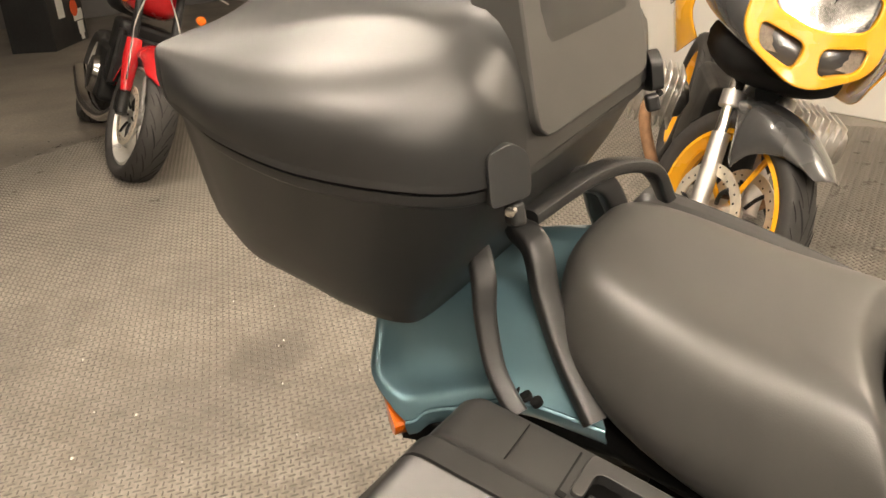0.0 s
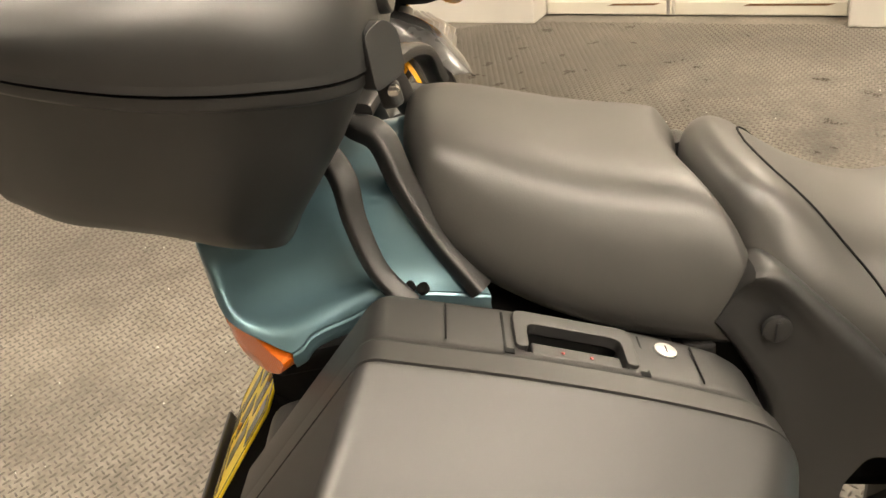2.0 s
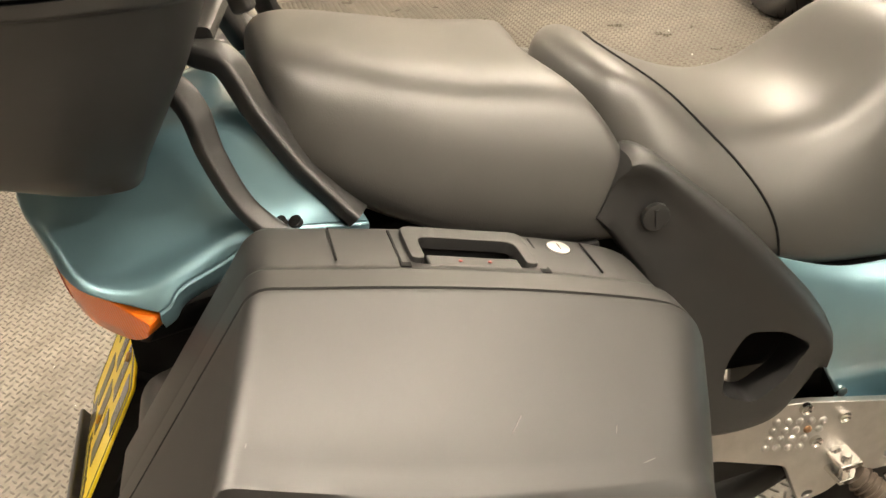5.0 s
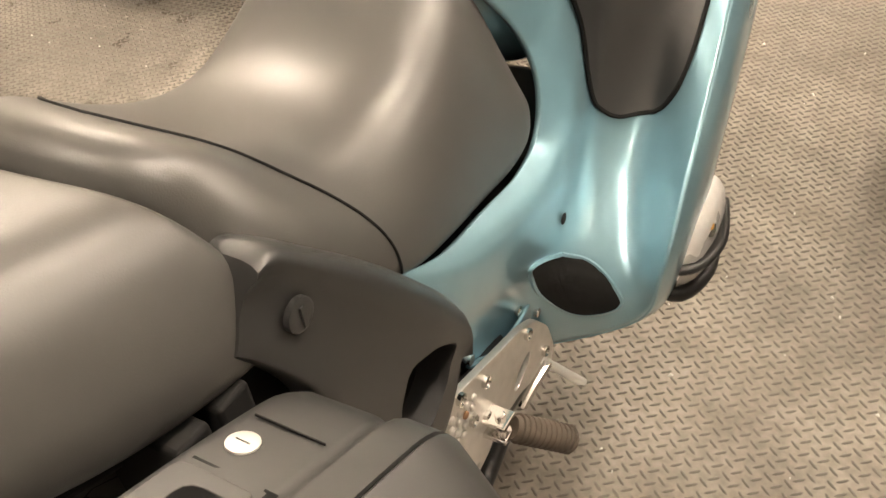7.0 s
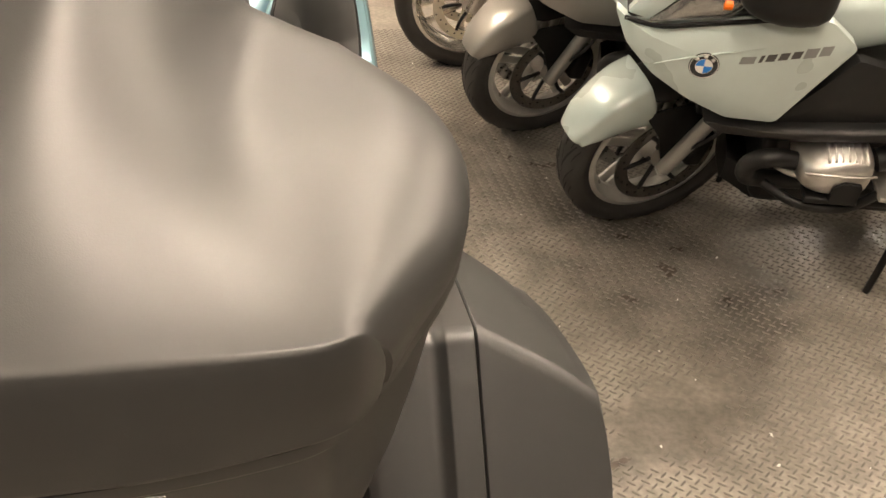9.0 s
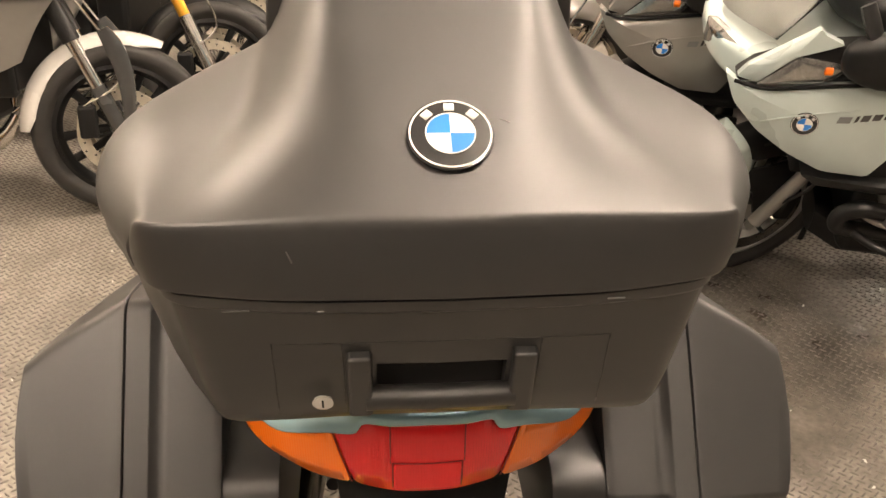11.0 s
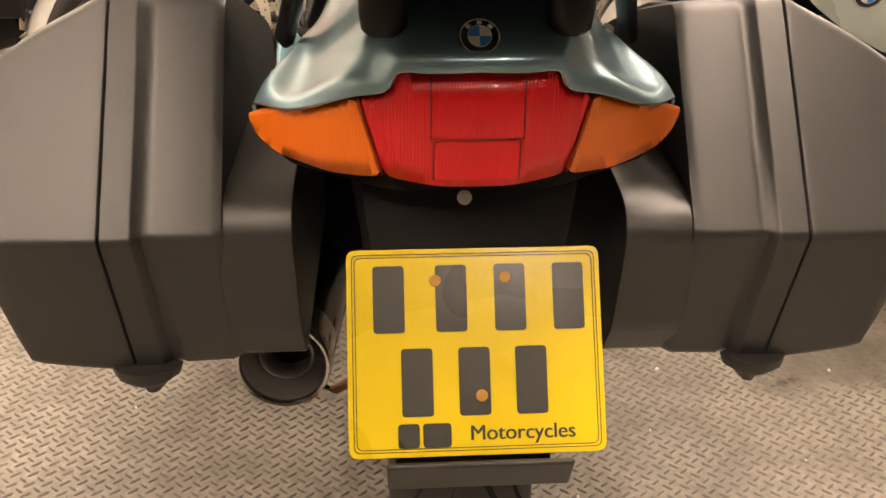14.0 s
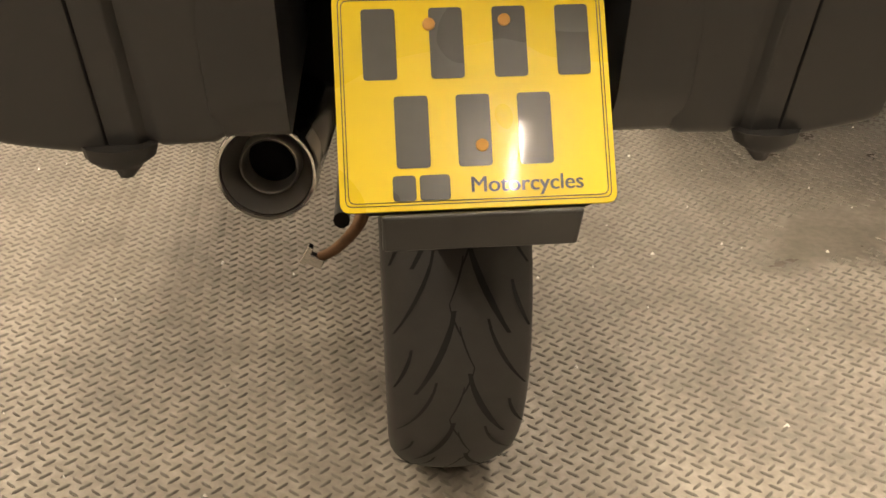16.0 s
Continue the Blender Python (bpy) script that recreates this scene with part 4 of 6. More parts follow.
def tail():
    half = [
        [(0, -0.448, 0.926), (0.035, -0.447, 0.925), (0.062, -0.441, 0.924), (0.072, -0.436, 0.908), (0.10, -0.424, 0.900), (0.15, -0.398, 0.882), (0.184, -0.352, 0.872), (0.190, -0.334, 0.865)],
        [(0, -0.443, 0.940), (0.035, -0.442, 0.940), (0.062, -0.436, 0.938), (0.078, -0.430, 0.920), (0.105, -0.415, 0.912), (0.15, -0.386, 0.888), (0.180, -0.340, 0.881), (0.187, -0.324, 0.869)],
        [(0, -0.405, 0.956), (0.035, -0.405, 0.956), (0.062, -0.402, 0.955), (0.084, -0.395, 0.943), (0.11, -0.382, 0.916), (0.145, -0.358, 0.889), (0.173, -0.323, 0.889), (0.179, -0.312, 0.878)],
        [(0, -0.34, 0.968), (0.04, -0.34, 0.968), (0.068, -0.34, 0.968), (0.092, -0.335, 0.956), (0.115, -0.325, 0.927), (0.140, -0.305, 0.901), (0.160, -0.283, 0.897), (0.166, -0.277, 0.884)],
        [(0, -0.26, 0.975), (0.045, -0.26, 0.975), (0.078, -0.26, 0.977), (0.102, -0.255, 0.970), (0.120, -0.25, 0.943), (0.136, -0.242, 0.916), (0.148, -0.234, 0.903), (0.153, -0.230, 0.895)],
        [(0, -0.195, 0.975), (0.05, -0.195, 0.98), (0.088, -0.192, 0.985), (0.113, -0.18, 0.965), (0.126, -0.172, 0.94), (0.134, -0.163, 0.912), (0.139, -0.155, 0.890), (0.141, -0.150, 0.876)],
    ]
    grid = patch(half, 31, 33)
    full = [[(-x, y, z) for x, y, z in r[:0:-1]] + [tuple(p) for p in r] for r in grid]
    part("tail_cowl", sheet(full), TEAL, bike, "teal metallic tail cowl", solid=0.004)
    for s in (-1, 1):
        rim = [(s * p[0], p[1], p[2]) for p in grid[:, -1]]
        drop = [[(x, y, z) for x, y, z in rim], [(x + s * 0.0012, y, z - 0.003) for x, y, z in rim], [(x - s * 0.001, y - 0.001, z - 0.010) for x, y, z in rim], [(x - s * 0.004, y, z - 0.018) for x, y, z in rim]]
        part("cowl_flange", sheet(drop), TEAL, bike, "turned-down teal edge", solid=0.003)
    roundel(bike, (0, -0.4305, 0.9475), (0, -0.70, 0.71), 0.032)

    def lens_y(x):
        return -0.434 + 0.102 * (abs(x) / 0.2) ** 2.2

    lamp = new("tail_light")
    lamp.parent = bike
    lamp["label"] = "wide tail light with red middle and amber ends"

    def lens(name, outline, mat, label, bulge=0.010):
        bm = bmesh.new()
        f = bm.faces.new([bm.verts.new((a, 0, b)) for a, b in outline])
        bmesh.ops.triangulate(bm, faces=[f])
        bmesh.ops.subdivide_edges(bm, edges=bm.edges, cuts=3, use_grid_fill=True)
        bmesh.ops.triangulate(bm, faces=bm.faces)
        for v in bm.verts:
            v.co.y = lens_y(v.co.x) - 0.006 * math.sin(math.pi * min(1, max(0, (v.co.z - 0.815) / 0.125)))
        return part(name, bm, mat, lamp, label, solid=0.02)

    lens("red_lens", rounded([(-0.060, 0.924), (0.060, 0.924), (0.068, 0.910), (0.093, 0.900), (0.074, 0.833), (0.03, 0.827), (-0.03, 0.827), (-0.074, 0.833), (-0.093, 0.900), (-0.068, 0.910)], 0.008, 4), RED_LENS, "ribbed red lens")
    for s in (-1, 1):
        o = rounded([(0.096, 0.899), (0.150, 0.882), (0.196, 0.860), (0.188, 0.842), (0.170, 0.832), (0.12, 0.828), (0.077, 0.832)], 0.008, 4)
        lens("amber_lens", [(s * a, b) for a, b in (o if s > 0 else o[::-1])], AMBER, "ribbed amber indicator lens")
    part("reflector", plate(rounded([(-0.034, 0.834), (0.034, 0.834), (0.034, 0.868), (-0.034, 0.868)], 0.004, 3), 0.004, lambda a, b, d: (a, lens_y(a) - 0.0075 + d, b)), RED_LENS, lamp, "square red reflector", bevel=0.0015)
    for pts in ([(-0.035, 0.833), (-0.035, 0.869), (0.035, 0.869), (0.035, 0.833)], [(-0.037, 0.869), (-0.037, 0.920)], [(0.037, 0.869), (0.037, 0.920)],
                [(-0.0765, 0.834), (-0.0945, 0.899)], [(0.0765, 0.834), (0.0945, 0.899)]):
        fine = [tuple(np.array(a) + (np.array(b) - a) * t) for a, b in zip(pts[:-1], pts[1:]) for t in np.linspace(0, 1, 6)]
        part("lens_line", tube([(a, lens_y(a) - 0.0062 * math.sin(math.pi * min(1, max(0, (b - 0.815) / 0.125))) - 0.0004, b) for a, b in fine], 0.0007, len(fine), 6), DULL_RED, lamp, auto=False)
    part("lamp_housing", plate(rounded([(-0.185, 0.86), (-0.06, 0.905), (0.06, 0.905), (0.185, 0.86), (0.165, 0.82), (0.07, 0.815), (-0.07, 0.815), (-0.165, 0.82)], 0.01, 3), 0.08, lambda a, b, d: (a * (1 - d), lens_y(a) + 0.012 + d, b)), MATT_BLACK, lamp)
    # rear mudguard, plate carrier, flap
    part("mudguard", loft([[(a * k, y + o, z) for a, o in ((-0.12, 0.10), (-0.10, 0.0), (0.10, 0.0), (0.12, 0.10))] for k, y, z in ((1, -0.36, 0.85), (0.95, -0.385, 0.80), (0.85, -0.395, 0.72), (0.75, -0.44, 0.62), (0.7, -0.485, 0.575))], closed=True), MATT_BLACK, bike, "black rear mudguard")
    part("mudguard_lock", shift(lathe([(0, 0.0065), (0.002, 0.0065), (0.003, 0.003)], 16, "z"), pose(-0.006, -0.399, 0.800, 68, 0, 0)), SILVER, bike, "small round silver lock")
    part("mud_flap", shift(block((0.165, 0.006, 0.044), (0, 0, 0)), pose(0.004, -0.503, 0.578, 22, 0, 0)), CASE, bike, "grey plastic flap under the plate", bevel=0.003)
    for s in (-1, 1):
        part("rack_foot", lathe([(0.0, 0.014), (0.004, 0.018), (0.016, 0.0195), (0.040, 0.0195), (0.062, 0.016)], 24, "z", (s * 0.072, -0.408, 0.946)), BLACK, bike, "black rubber rack foot")
        part("grab_rail", tube([(s * 0.060, -0.270, 1.033), (s * 0.078, -0.258, 1.034), (s * 0.094, -0.235, 1.024), (s * 0.108, -0.220, 0.985), (s * 0.126, -0.194, 0.935), (s * 0.144, -0.158, 0.885)], [0.0125, 0.0145, 0.0140, 0.0130, 0.0122, 0.012], 30, 20, 0.74, (0.55, 0.75, 0.35), 3.6), COVER, bike, "grey grab rail")
        part("grab_rail", tube([(s * 0.10, -0.300, 1.028), (s * 0.125, -0.280, 1.024), (s * 0.140, -0.268, 1.006), (s * 0.149, -0.263, 0.970), (s * 0.161, -0.248, 0.925), (s * 0.172, -0.222, 0.893)], [0.0105, 0.0120, 0.0118, 0.0105, 0.0098, 0.010], 30, 20, 0.74, (0.75, 0.6, 0.3), 3.6), COVER, bike, "grey grab rail")
        for k in (0, 1, 2):
            part("rail_hole", shift(lathe([(-0.004, 0.0058), (0.001, 0.0062), (0.0016, 0.0050), (0.0012, 0.001)], 14, "z"), pose(s * (0.154 - 0.0035 * k), -0.212 - 0.0125 * k, 0.899 + 0.001 * k, 20, s * 20, 0)), MATT_BLACK, bike, "dark plugged hole")
    part("luggage_rack", merge(tube([(-0.165, -0.185, 0.992), (-0.14, -0.20, 1.034), (-0.05, -0.225, 1.056), (0.07, -0.255, 1.044)], 0.014, 20, 14, 0.6, (0, 0, 1), 3.2), block((0.18, 0.13, 0.012), (0, -0.395, 1.0))), COVER, bike, "grey luggage rack")


tail()


def number_plate():
    n = new("number_plate")
    n.parent = bike
    n["label"] = "yellow number plate with dark grey characters"
    m = pose(0.003, -0.4445, 0.6700, 0, 0, 0) @ Matrix.Rotation(radians(55.6), 4, "X")
    w, h = 0.229, 0.184

    def flat(a, b, d):
        return m @ Vector((a, b, d))

    part("plate_sheet", plate(rounded([(-w / 2, -h / 2), (w / 2, -h / 2), (w / 2, h / 2), (-w / 2, h / 2)], 0.009, 5), 0.003, flat), YELLOW, n, "yellow acrylic sheet", bevel=0.0008)
    part("backing", plate(rounded([(-0.10, -h / 2), (0.10, -h / 2), (0.10, h / 2), (-0.10, h / 2)], 0.009, 3), -0.02, flat), MATT_BLACK, n)
    for i in (0.0045, 0.0070):
        a, b = w / 2 - i, h / 2 - i
        o, q = rounded([(-a, -b), (a, -b), (a, b), (-a, b)], 0.006, 4), rounded([(-a + 0.0007, -b + 0.0007), (a - 0.0007, -b + 0.0007), (a - 0.0007, b - 0.0007), (-a + 0.0007, b - 0.0007)], 0.0055, 4)
        part("border", plate(o, 0.0004, lambda x, y, d: flat(x, y, 0.0031 + d), [q]), INK, n, auto=False)
    for x0, x1, y0, y1 in [(c - 0.014, c + 0.014, z0, z0 + 0.060) for c, z0 in ((-0.077, 0.017), (-0.021, 0.017), (0.032, 0.017), (0.085, 0.017), (-0.053, -0.057), (-0.002, -0.057), (0.049, -0.057))]:
        part("character_bar", plate(rounded([(x0, y0), (x1, y0), (x1, y1), (x0, y1)], 0.003, 3), 0.0006, lambda x, y, d: flat(x, y, 0.0031 + d)), INK, n)
    for x0, x1 in ((-0.071, -0.052), (-0.049, -0.024)):
        part("character_bar", plate(rounded([(x0, -0.084), (x1, -0.084), (x1, -0.063), (x0, -0.063)], 0.003, 3), 0.0006, lambda x, y, d: flat(x, y, 0.0031 + d)), INK, n)
    cu = bpy.data.curves.new("word", "FONT")
    cu.body, cu.size, cu.extrude, cu.offset = "Motorcycles", 0.0185, 0.0003, 0.0
    tmp = new("word", cu)
    me = bpy.data.meshes.new_from_object(tmp.evaluated_get(bpy.context.evaluated_depsgraph_get()))
    bpy.data.objects.remove(tmp)
    xs = [v.co.x for v in me.vertices]
    me.transform(m @ Matrix.Translation((-0.008, -0.0785, 0.0034)) @ Matrix.Diagonal((0.094 / max(xs), 1, 1, 1)))
    part("word", me, INK, n, auto=False)
    bold = me.copy()
    bold.transform(m @ Matrix.Translation((0.0006, 0.0, -0.0001)) @ m.inverted())
    part("word", bold, INK, n, auto=False)
    for x, y in ((-0.035, 0.063), (0.028, 0.065), (0.004, -0.040)):
        part("screw_cap", shift(lathe([(0.003, 0.0055), (0.006, 0.005), (0.0065, 0.002)], 16, "z", (x, y, 0)), m), BROWN_SCREW, n, "brown screw cap")


number_plate()


# right and left fairing shields, by curves from the seat's edge outwards
SHIELD = [
    [(0.155, 0.25, 0.735), (0.153, 0.33, 0.700), (0.148, 0.42, 0.685), (0.140, 0.51, 0.665), (0.134, 0.575, 0.675), (0.130, 0.592, 0.73), (0.124, 0.565, 0.80), (0.112, 0.51, 0.87), (0.085, 0.465, 0.925)],
    [(0.158, 0.27, 0.70), (0.168, 0.36, 0.66), (0.172, 0.45, 0.645), (0.165, 0.55, 0.63), (0.152, 0.63, 0.655), (0.146, 0.66, 0.73), (0.142, 0.645, 0.81), (0.135, 0.61, 0.89), (0.11, 0.57, 0.95)],
    [(0.160, 0.29, 0.64), (0.164, 0.39, 0.59), (0.165, 0.48, 0.565), (0.168, 0.57, 0.555), (0.162, 0.67, 0.60), (0.156, 0.72, 0.70), (0.152, 0.74, 0.80), (0.15, 0.74, 0.90), (0.13, 0.72, 0.97)],
    [(0.150, 0.33, 0.56), (0.142, 0.42, 0.51), (0.148, 0.50, 0.47), (0.205, 0.56, 0.495), (0.222, 0.66, 0.55), (0.222, 0.74, 0.66), (0.215, 0.79, 0.77), (0.21, 0.83, 0.88), (0.19, 0.85, 0.97)],
    [(0.140, 0.36, 0.50), (0.130, 0.47, 0.42), (0.150, 0.55, 0.35), (0.265, 0.575, 0.42), (0.292, 0.575, 0.51), (0.294, 0.65, 0.61), (0.288, 0.78, 0.74), (0.275, 0.88, 0.86), (0.25, 0.95, 0.95)],
]


def fairing():
    for s in (-1, 1):
        g = patch([[(s * x, y, z) for x, y, z in c] for c in SHIELD], 41, 81)
        part("fairing_shield", sheet(g), TEAL, bike, "teal metallic fairing leg shield", solid=0.006)
        edge = g[-1]
        out = [edge, edge + (s * 0.004, 0.006, -0.004), edge + (s * 0.010, 0.05, -0.02), edge + (s * 0.004, 0.16, -0.03), edge + (-s * 0.03, 0.30, -0.01)]
        part("fairing_flank", sheet(patch(np.array(out), 25, 81)), TEAL, bike, "teal metallic fairing side", solid=0.004)

        def on(u, v, lift):
            i, j = u * 40, v * 80
            i0, j0 = min(int(i), 39), min(int(j), 79)
            p = g[i0][j0] + (g[i0 + 1][j0] - g[i0][j0]) * (i - i0) + (g[i0][j0 + 1] - g[i0][j0]) * (j - j0)
            nrm = np.cross(g[i0 + 1][j0] - g[i0][j0], g[i0][j0 + 1] - g[i0][j0])
            nrm = nrm / np.linalg.norm(nrm) * s
            return tuple(p + nrm * lift)

        knee = rounded([(0.19, 0.985), (0.235, 0.82), (0.30, 0.70), (0.345, 0.61), (0.45, 0.562), (0.60, 0.56), (0.79, 0.608), (0.87, 0.68), (0.90, 0.77), (0.90, 0.985)], 0.05, 5)
        knee = [q[:2] for q in spline([(*q, 0) for q in knee + knee[:1]], 120)[:-1]]
        part("knee_pad", pillow(knee, lambda a, b, d: on(min(1, max(0, a)), min(1, max(0, b)), 0.004 + d), 0.003, 16, 0.006), CASE, bike, "dark grey knee pad panel")
        part("knee_gap", tube([on(a, b, 0.0025) for a, b in knee + knee[:1]], 0.0032, 160, 6), MATT_BLACK, bike)
        ov = [(q[0], q[1]) for q in spline([(0.60, 0.345, 0), (0.70, 0.382, 0), (0.81, 0.393, 0), (0.90, 0.378, 0), (0.865, 0.322, 0), (0.75, 0.290, 0), (0.62, 0.262, 0), (0.545, 0.250, 0), (0.555, 0.295, 0), (0.60, 0.345, 0)], 49)[:-1]]
        part("vent_opening", pillow(ov, lambda a, b, d: on(min(1, a), b, 0.0035 + d), 0.0015, 14), MATT_BLACK, bike, "dark oval opening")
        part("vent_rim", tube([on(min(1, a), b, 0.001) for a, b in ov + ov[:1]], 0.0035, 96, 6), TEAL, bike)
        part("shield_hole", pillow([(0.475 + 0.022 * math.cos(a), 0.376 + 0.011 * math.sin(a)) for a in np.linspace(0, 2 * math.pi, 20, endpoint=False)], lambda a, b, d: on(a, b, 0.0022 + d), 0.0008, 5), MATT_BLACK, bike, "small dark hole")
        for u, v in ((0.93, 0.02), (0.75, 0.222), (0.80, 0.265)):
            q = on(u, v, 0.001)
            part("screw", shift(lathe([(-0.002, 0.007), (0.003, 0.007), (0.004, 0.003)], 14, "x", (0, 0, 0)), Matrix.Translation(q)), STEEL, bike, "steel screw")
    # tank top and nose, ahead of the seat
    rows = []
    for y, hw, top, low in ((0.475, 0.05, 0.94, 0.86), (0.53, 0.095, 0.975, 0.80), (0.62, 0.125, 1.0, 0.72), (0.70, 0.135, 1.01, 0.68), (0.80, 0.150, 1.02, 0.66), (0.92, 0.17, 1.00, 0.62), (1.05, 0.24, 0.99, 0.58), (1.20, 0.26, 1.0, 0.62), (1.40, 0.22, 0.98, 0.68), (1.58, 0.12, 0.92, 0.74)):
        rows.append(ring_of(0, y, (top + low) / 2, hw, (top - low) / 2, (top - low) / 2, 20, 2.8))
    part("tank_cover", loft(rows), TEAL, bike, "teal metallic tank and nose fairing", sub=1)
    part("windscreen", sheet(patch([[(-0.2, 1.38, 0.97), (-0.1, 1.48, 0.97), (0, 1.51, 0.97), (0.1, 1.48, 0.97), (0.2, 1.38, 0.97)], [(-0.2, 1.26, 1.18), (-0.1, 1.34, 1.20), (0, 1.37, 1.2), (0.1, 1.34, 1.20), (0.2, 1.26, 1.18)],
                                   [(-0.15, 1.16, 1.34), (-0.08, 1.22, 1.37), (0, 1.24, 1.38), (0.08, 1.22, 1.37), (0.15, 1.16, 1.34)]], 12, 16)), GLASS, bike, "clear windscreen", solid=0.004)


fairing()


def side_parts():
    for s in (-1, 1):
        hole = rounded([(0.183, 0.590), (0.186, 0.630), (0.208, 0.668), (0.250, 0.660), (0.286, 0.630), (0.264, 0.588), (0.222, 0.566)], 0.012, 4)
        upper = spline([(0.086, 0.893, 0), (0.108, 0.891, 0), (0.150, 0.850, 0), (0.200, 0.798, 0), (0.245, 0.742, 0), (0.285, 0.690, 0), (0.310, 0.648, 0), (0.3150, 0.622, 0), (0.308, 0.596, 0)], 41)
        lower = spline([(0.050, 0.838, 0), (0.075, 0.802, 0), (0.105, 0.740, 0), (0.113, 0.665, 0), (0.122, 0.590, 0), (0.155, 0.536, 0), (0.215, 0.523, 0), (0.255, 0.534, 0), (0.290, 0.572, 0)], 41)
        rings = []
        for (a, b, _), (a2, b2, _) in zip(upper, lower):
            ring_ = []
            for k, lift in ((0, -0.022), (0.0, -0.008), (0.025, 0.001), (0.07, 0.006), (0.13, 0.0065), (0.22, 0.002), (0.34, -0.003), (0.55, -0.005), (0.80, -0.004), (0.94, -0.005), (0.985, -0.009), (1.0, -0.018), (1.0, -0.040), (0.5, -0.040), (0.03, -0.040)):
                y, z = a + (a2 - a) * k, b + (b2 - b) * k
                ring_.append((s * (0.172 + 0.012 * smoothstep(0.9, 0.75, z) - 0.006 * smoothstep(0.24, 0.32, y) + lift), y, z))
            rings.append(ring_)
        cover = part("side_cover", loft(rings), COVER, bike, "dark grey moulded plastic side cover")
        carve(cover, plate(hole, 0.16, lambda a, b, d: (s * (0.09 + d), a, b)))
        part("side_screw", shift(merge(lathe([(-0.002, 0.0135), (0.003, 0.0135), (0.0042, 0.011), (0.0042, 0.002)], 24, "x"), block((0.003, 0.004, 0.018), (0.0045, 0, 0))), pose(s * 0.1775, 0.106, 0.832, 0, 0, 180 if s < 0 else 0)), COVER, bike, "round slotted screw")
        br = rounded([(0.150, 0.515), (0.262, 0.535), (0.306, 0.526), (0.449, 0.482), (0.489, 0.461), (0.523, 0.419), (0.541, 0.367), (0.530, 0.339), (0.44, 0.376), (0.374, 0.383), (0.347, 0.365), (0.308, 0.357), (0.282, 0.433), (0.183, 0.478), (0.171, 0.438), (0.150, 0.45)], 0.010, 4)
        holes = [[(0.446 + 0.024 * math.cos(a) + 0.004 * math.sin(a), 0.410 + 0.008 * math.cos(a) + 0.014 * math.sin(a)) for a in np.linspace(0, 2 * math.pi, 16, endpoint=False)],
                 [(0.318 + 0.008 * math.cos(a), 0.372 + 0.005 * math.sin(a)) for a in np.linspace(0, 2 * math.pi, 10, endpoint=False)]]
        part("footrest_bracket", plate(br, 0.010, lambda a, b, d: (s * (0.155 + d), a, b), holes), ALU, bike, "cast aluminium footrest bracket", bevel=0.002)
        part("bracket_web", plate([(0.15, 0.40), (0.33, 0.37), (0.50, 0.36), (0.45, 0.46), (0.30, 0.50), (0.15, 0.50)], 0.006, lambda a, b, d: (s * (0.130 + d), a, b)), BLACK, bike)
        for i in range(5):
            for j in range(4):
                if i < 4 or j > 1:
                    part("bracket_stud", shift(lathe([(0, 0.0052), (0.0028, 0.0045), (0.0036, 0.001)], 10, "x"), pose(s * 0.165, 0.252 + 0.0155 * i + 0.004 * j, 0.474 - 0.0045 * i + 0.0122 * j, 0, 0, 180 if s < 0 else 0)), RUST if (i, j) == (3, 2) else ALU, bike, auto=False)
        for y, z in ((0.300, 0.520), (0.354, 0.490), (0.319, 0.462), (0.462, 0.463), (0.508, 0.386), (0.348, 0.434)):
            part("bracket_bolt", shift(lathe([(0, 0.008), (0.005, 0.008), (0.006, 0.006), (0.003, 0.004), (0.003, 0.001)], 12, "x"), pose(s * 0.165, y, z, 0, 0, 180 if s < 0 else 0)), STEEL, bike, "steel bolt")
        peg = new("footrest")
        peg.parent = bike
        part("peg_rubber", tube([(s * 0.192, 0.360, 0.415), (s * 0.218, 0.384, 0.389), (s * 0.246, 0.408, 0.362)], [0.014, 0.0175, 0.0175, 0.015], 14, 14), PEG_RUBBER, peg, "ribbed brown rubber")
        for k in range(11):
            x = 0.197 + 0.0046 * k
            part("peg_rib", shift(lathe([(-0.0012, 0.0172), (0, 0.0188), (0.0012, 0.0172)], 14, "x"), Matrix.Translation((s * x, 0.360 + (x - 0.192) * 0.89, 0.415 - (x - 0.192) * 0.98)) @ Vector((s * 0.6, 0.53, -0.59)).to_track_quat("X", "Z").to_matrix().to_4x4()), PEG_RUBBER, peg, auto=False)
        part("peg_clevis", merge(block((0.034, 0.030, 0.007), (s * 0.178, 0.352, 0.434)), block((0.034, 0.030, 0.007), (s * 0.178, 0.352, 0.410)), tube([(s * 0.182, 0.352, 0.444), (s * 0.182, 0.352, 0.42), (s * 0.182, 0.352, 0.398)], 0.007, 6, 10)), STEEL, peg, "bare metal clevis", bevel=0.002)
        pedal = part("pedal", tube([(s * 0.172, 0.425, 0.365), (s * 0.178, 0.455, 0.385), (s * 0.184, 0.482, 0.398)], [0.006, 0.006, 0.007], 10, 8), STEEL, bike, "bare metal pedal with end knob")
        part("pedal_pin", tube([(s * 0.180, 0.478, 0.402), (s * 0.200, 0.492, 0.377), (s * 0.222, 0.505, 0.352)], 0.0065, 8, 10), SILVER, pedal)
        # flat-twin cylinder head below the shield
        rows = []
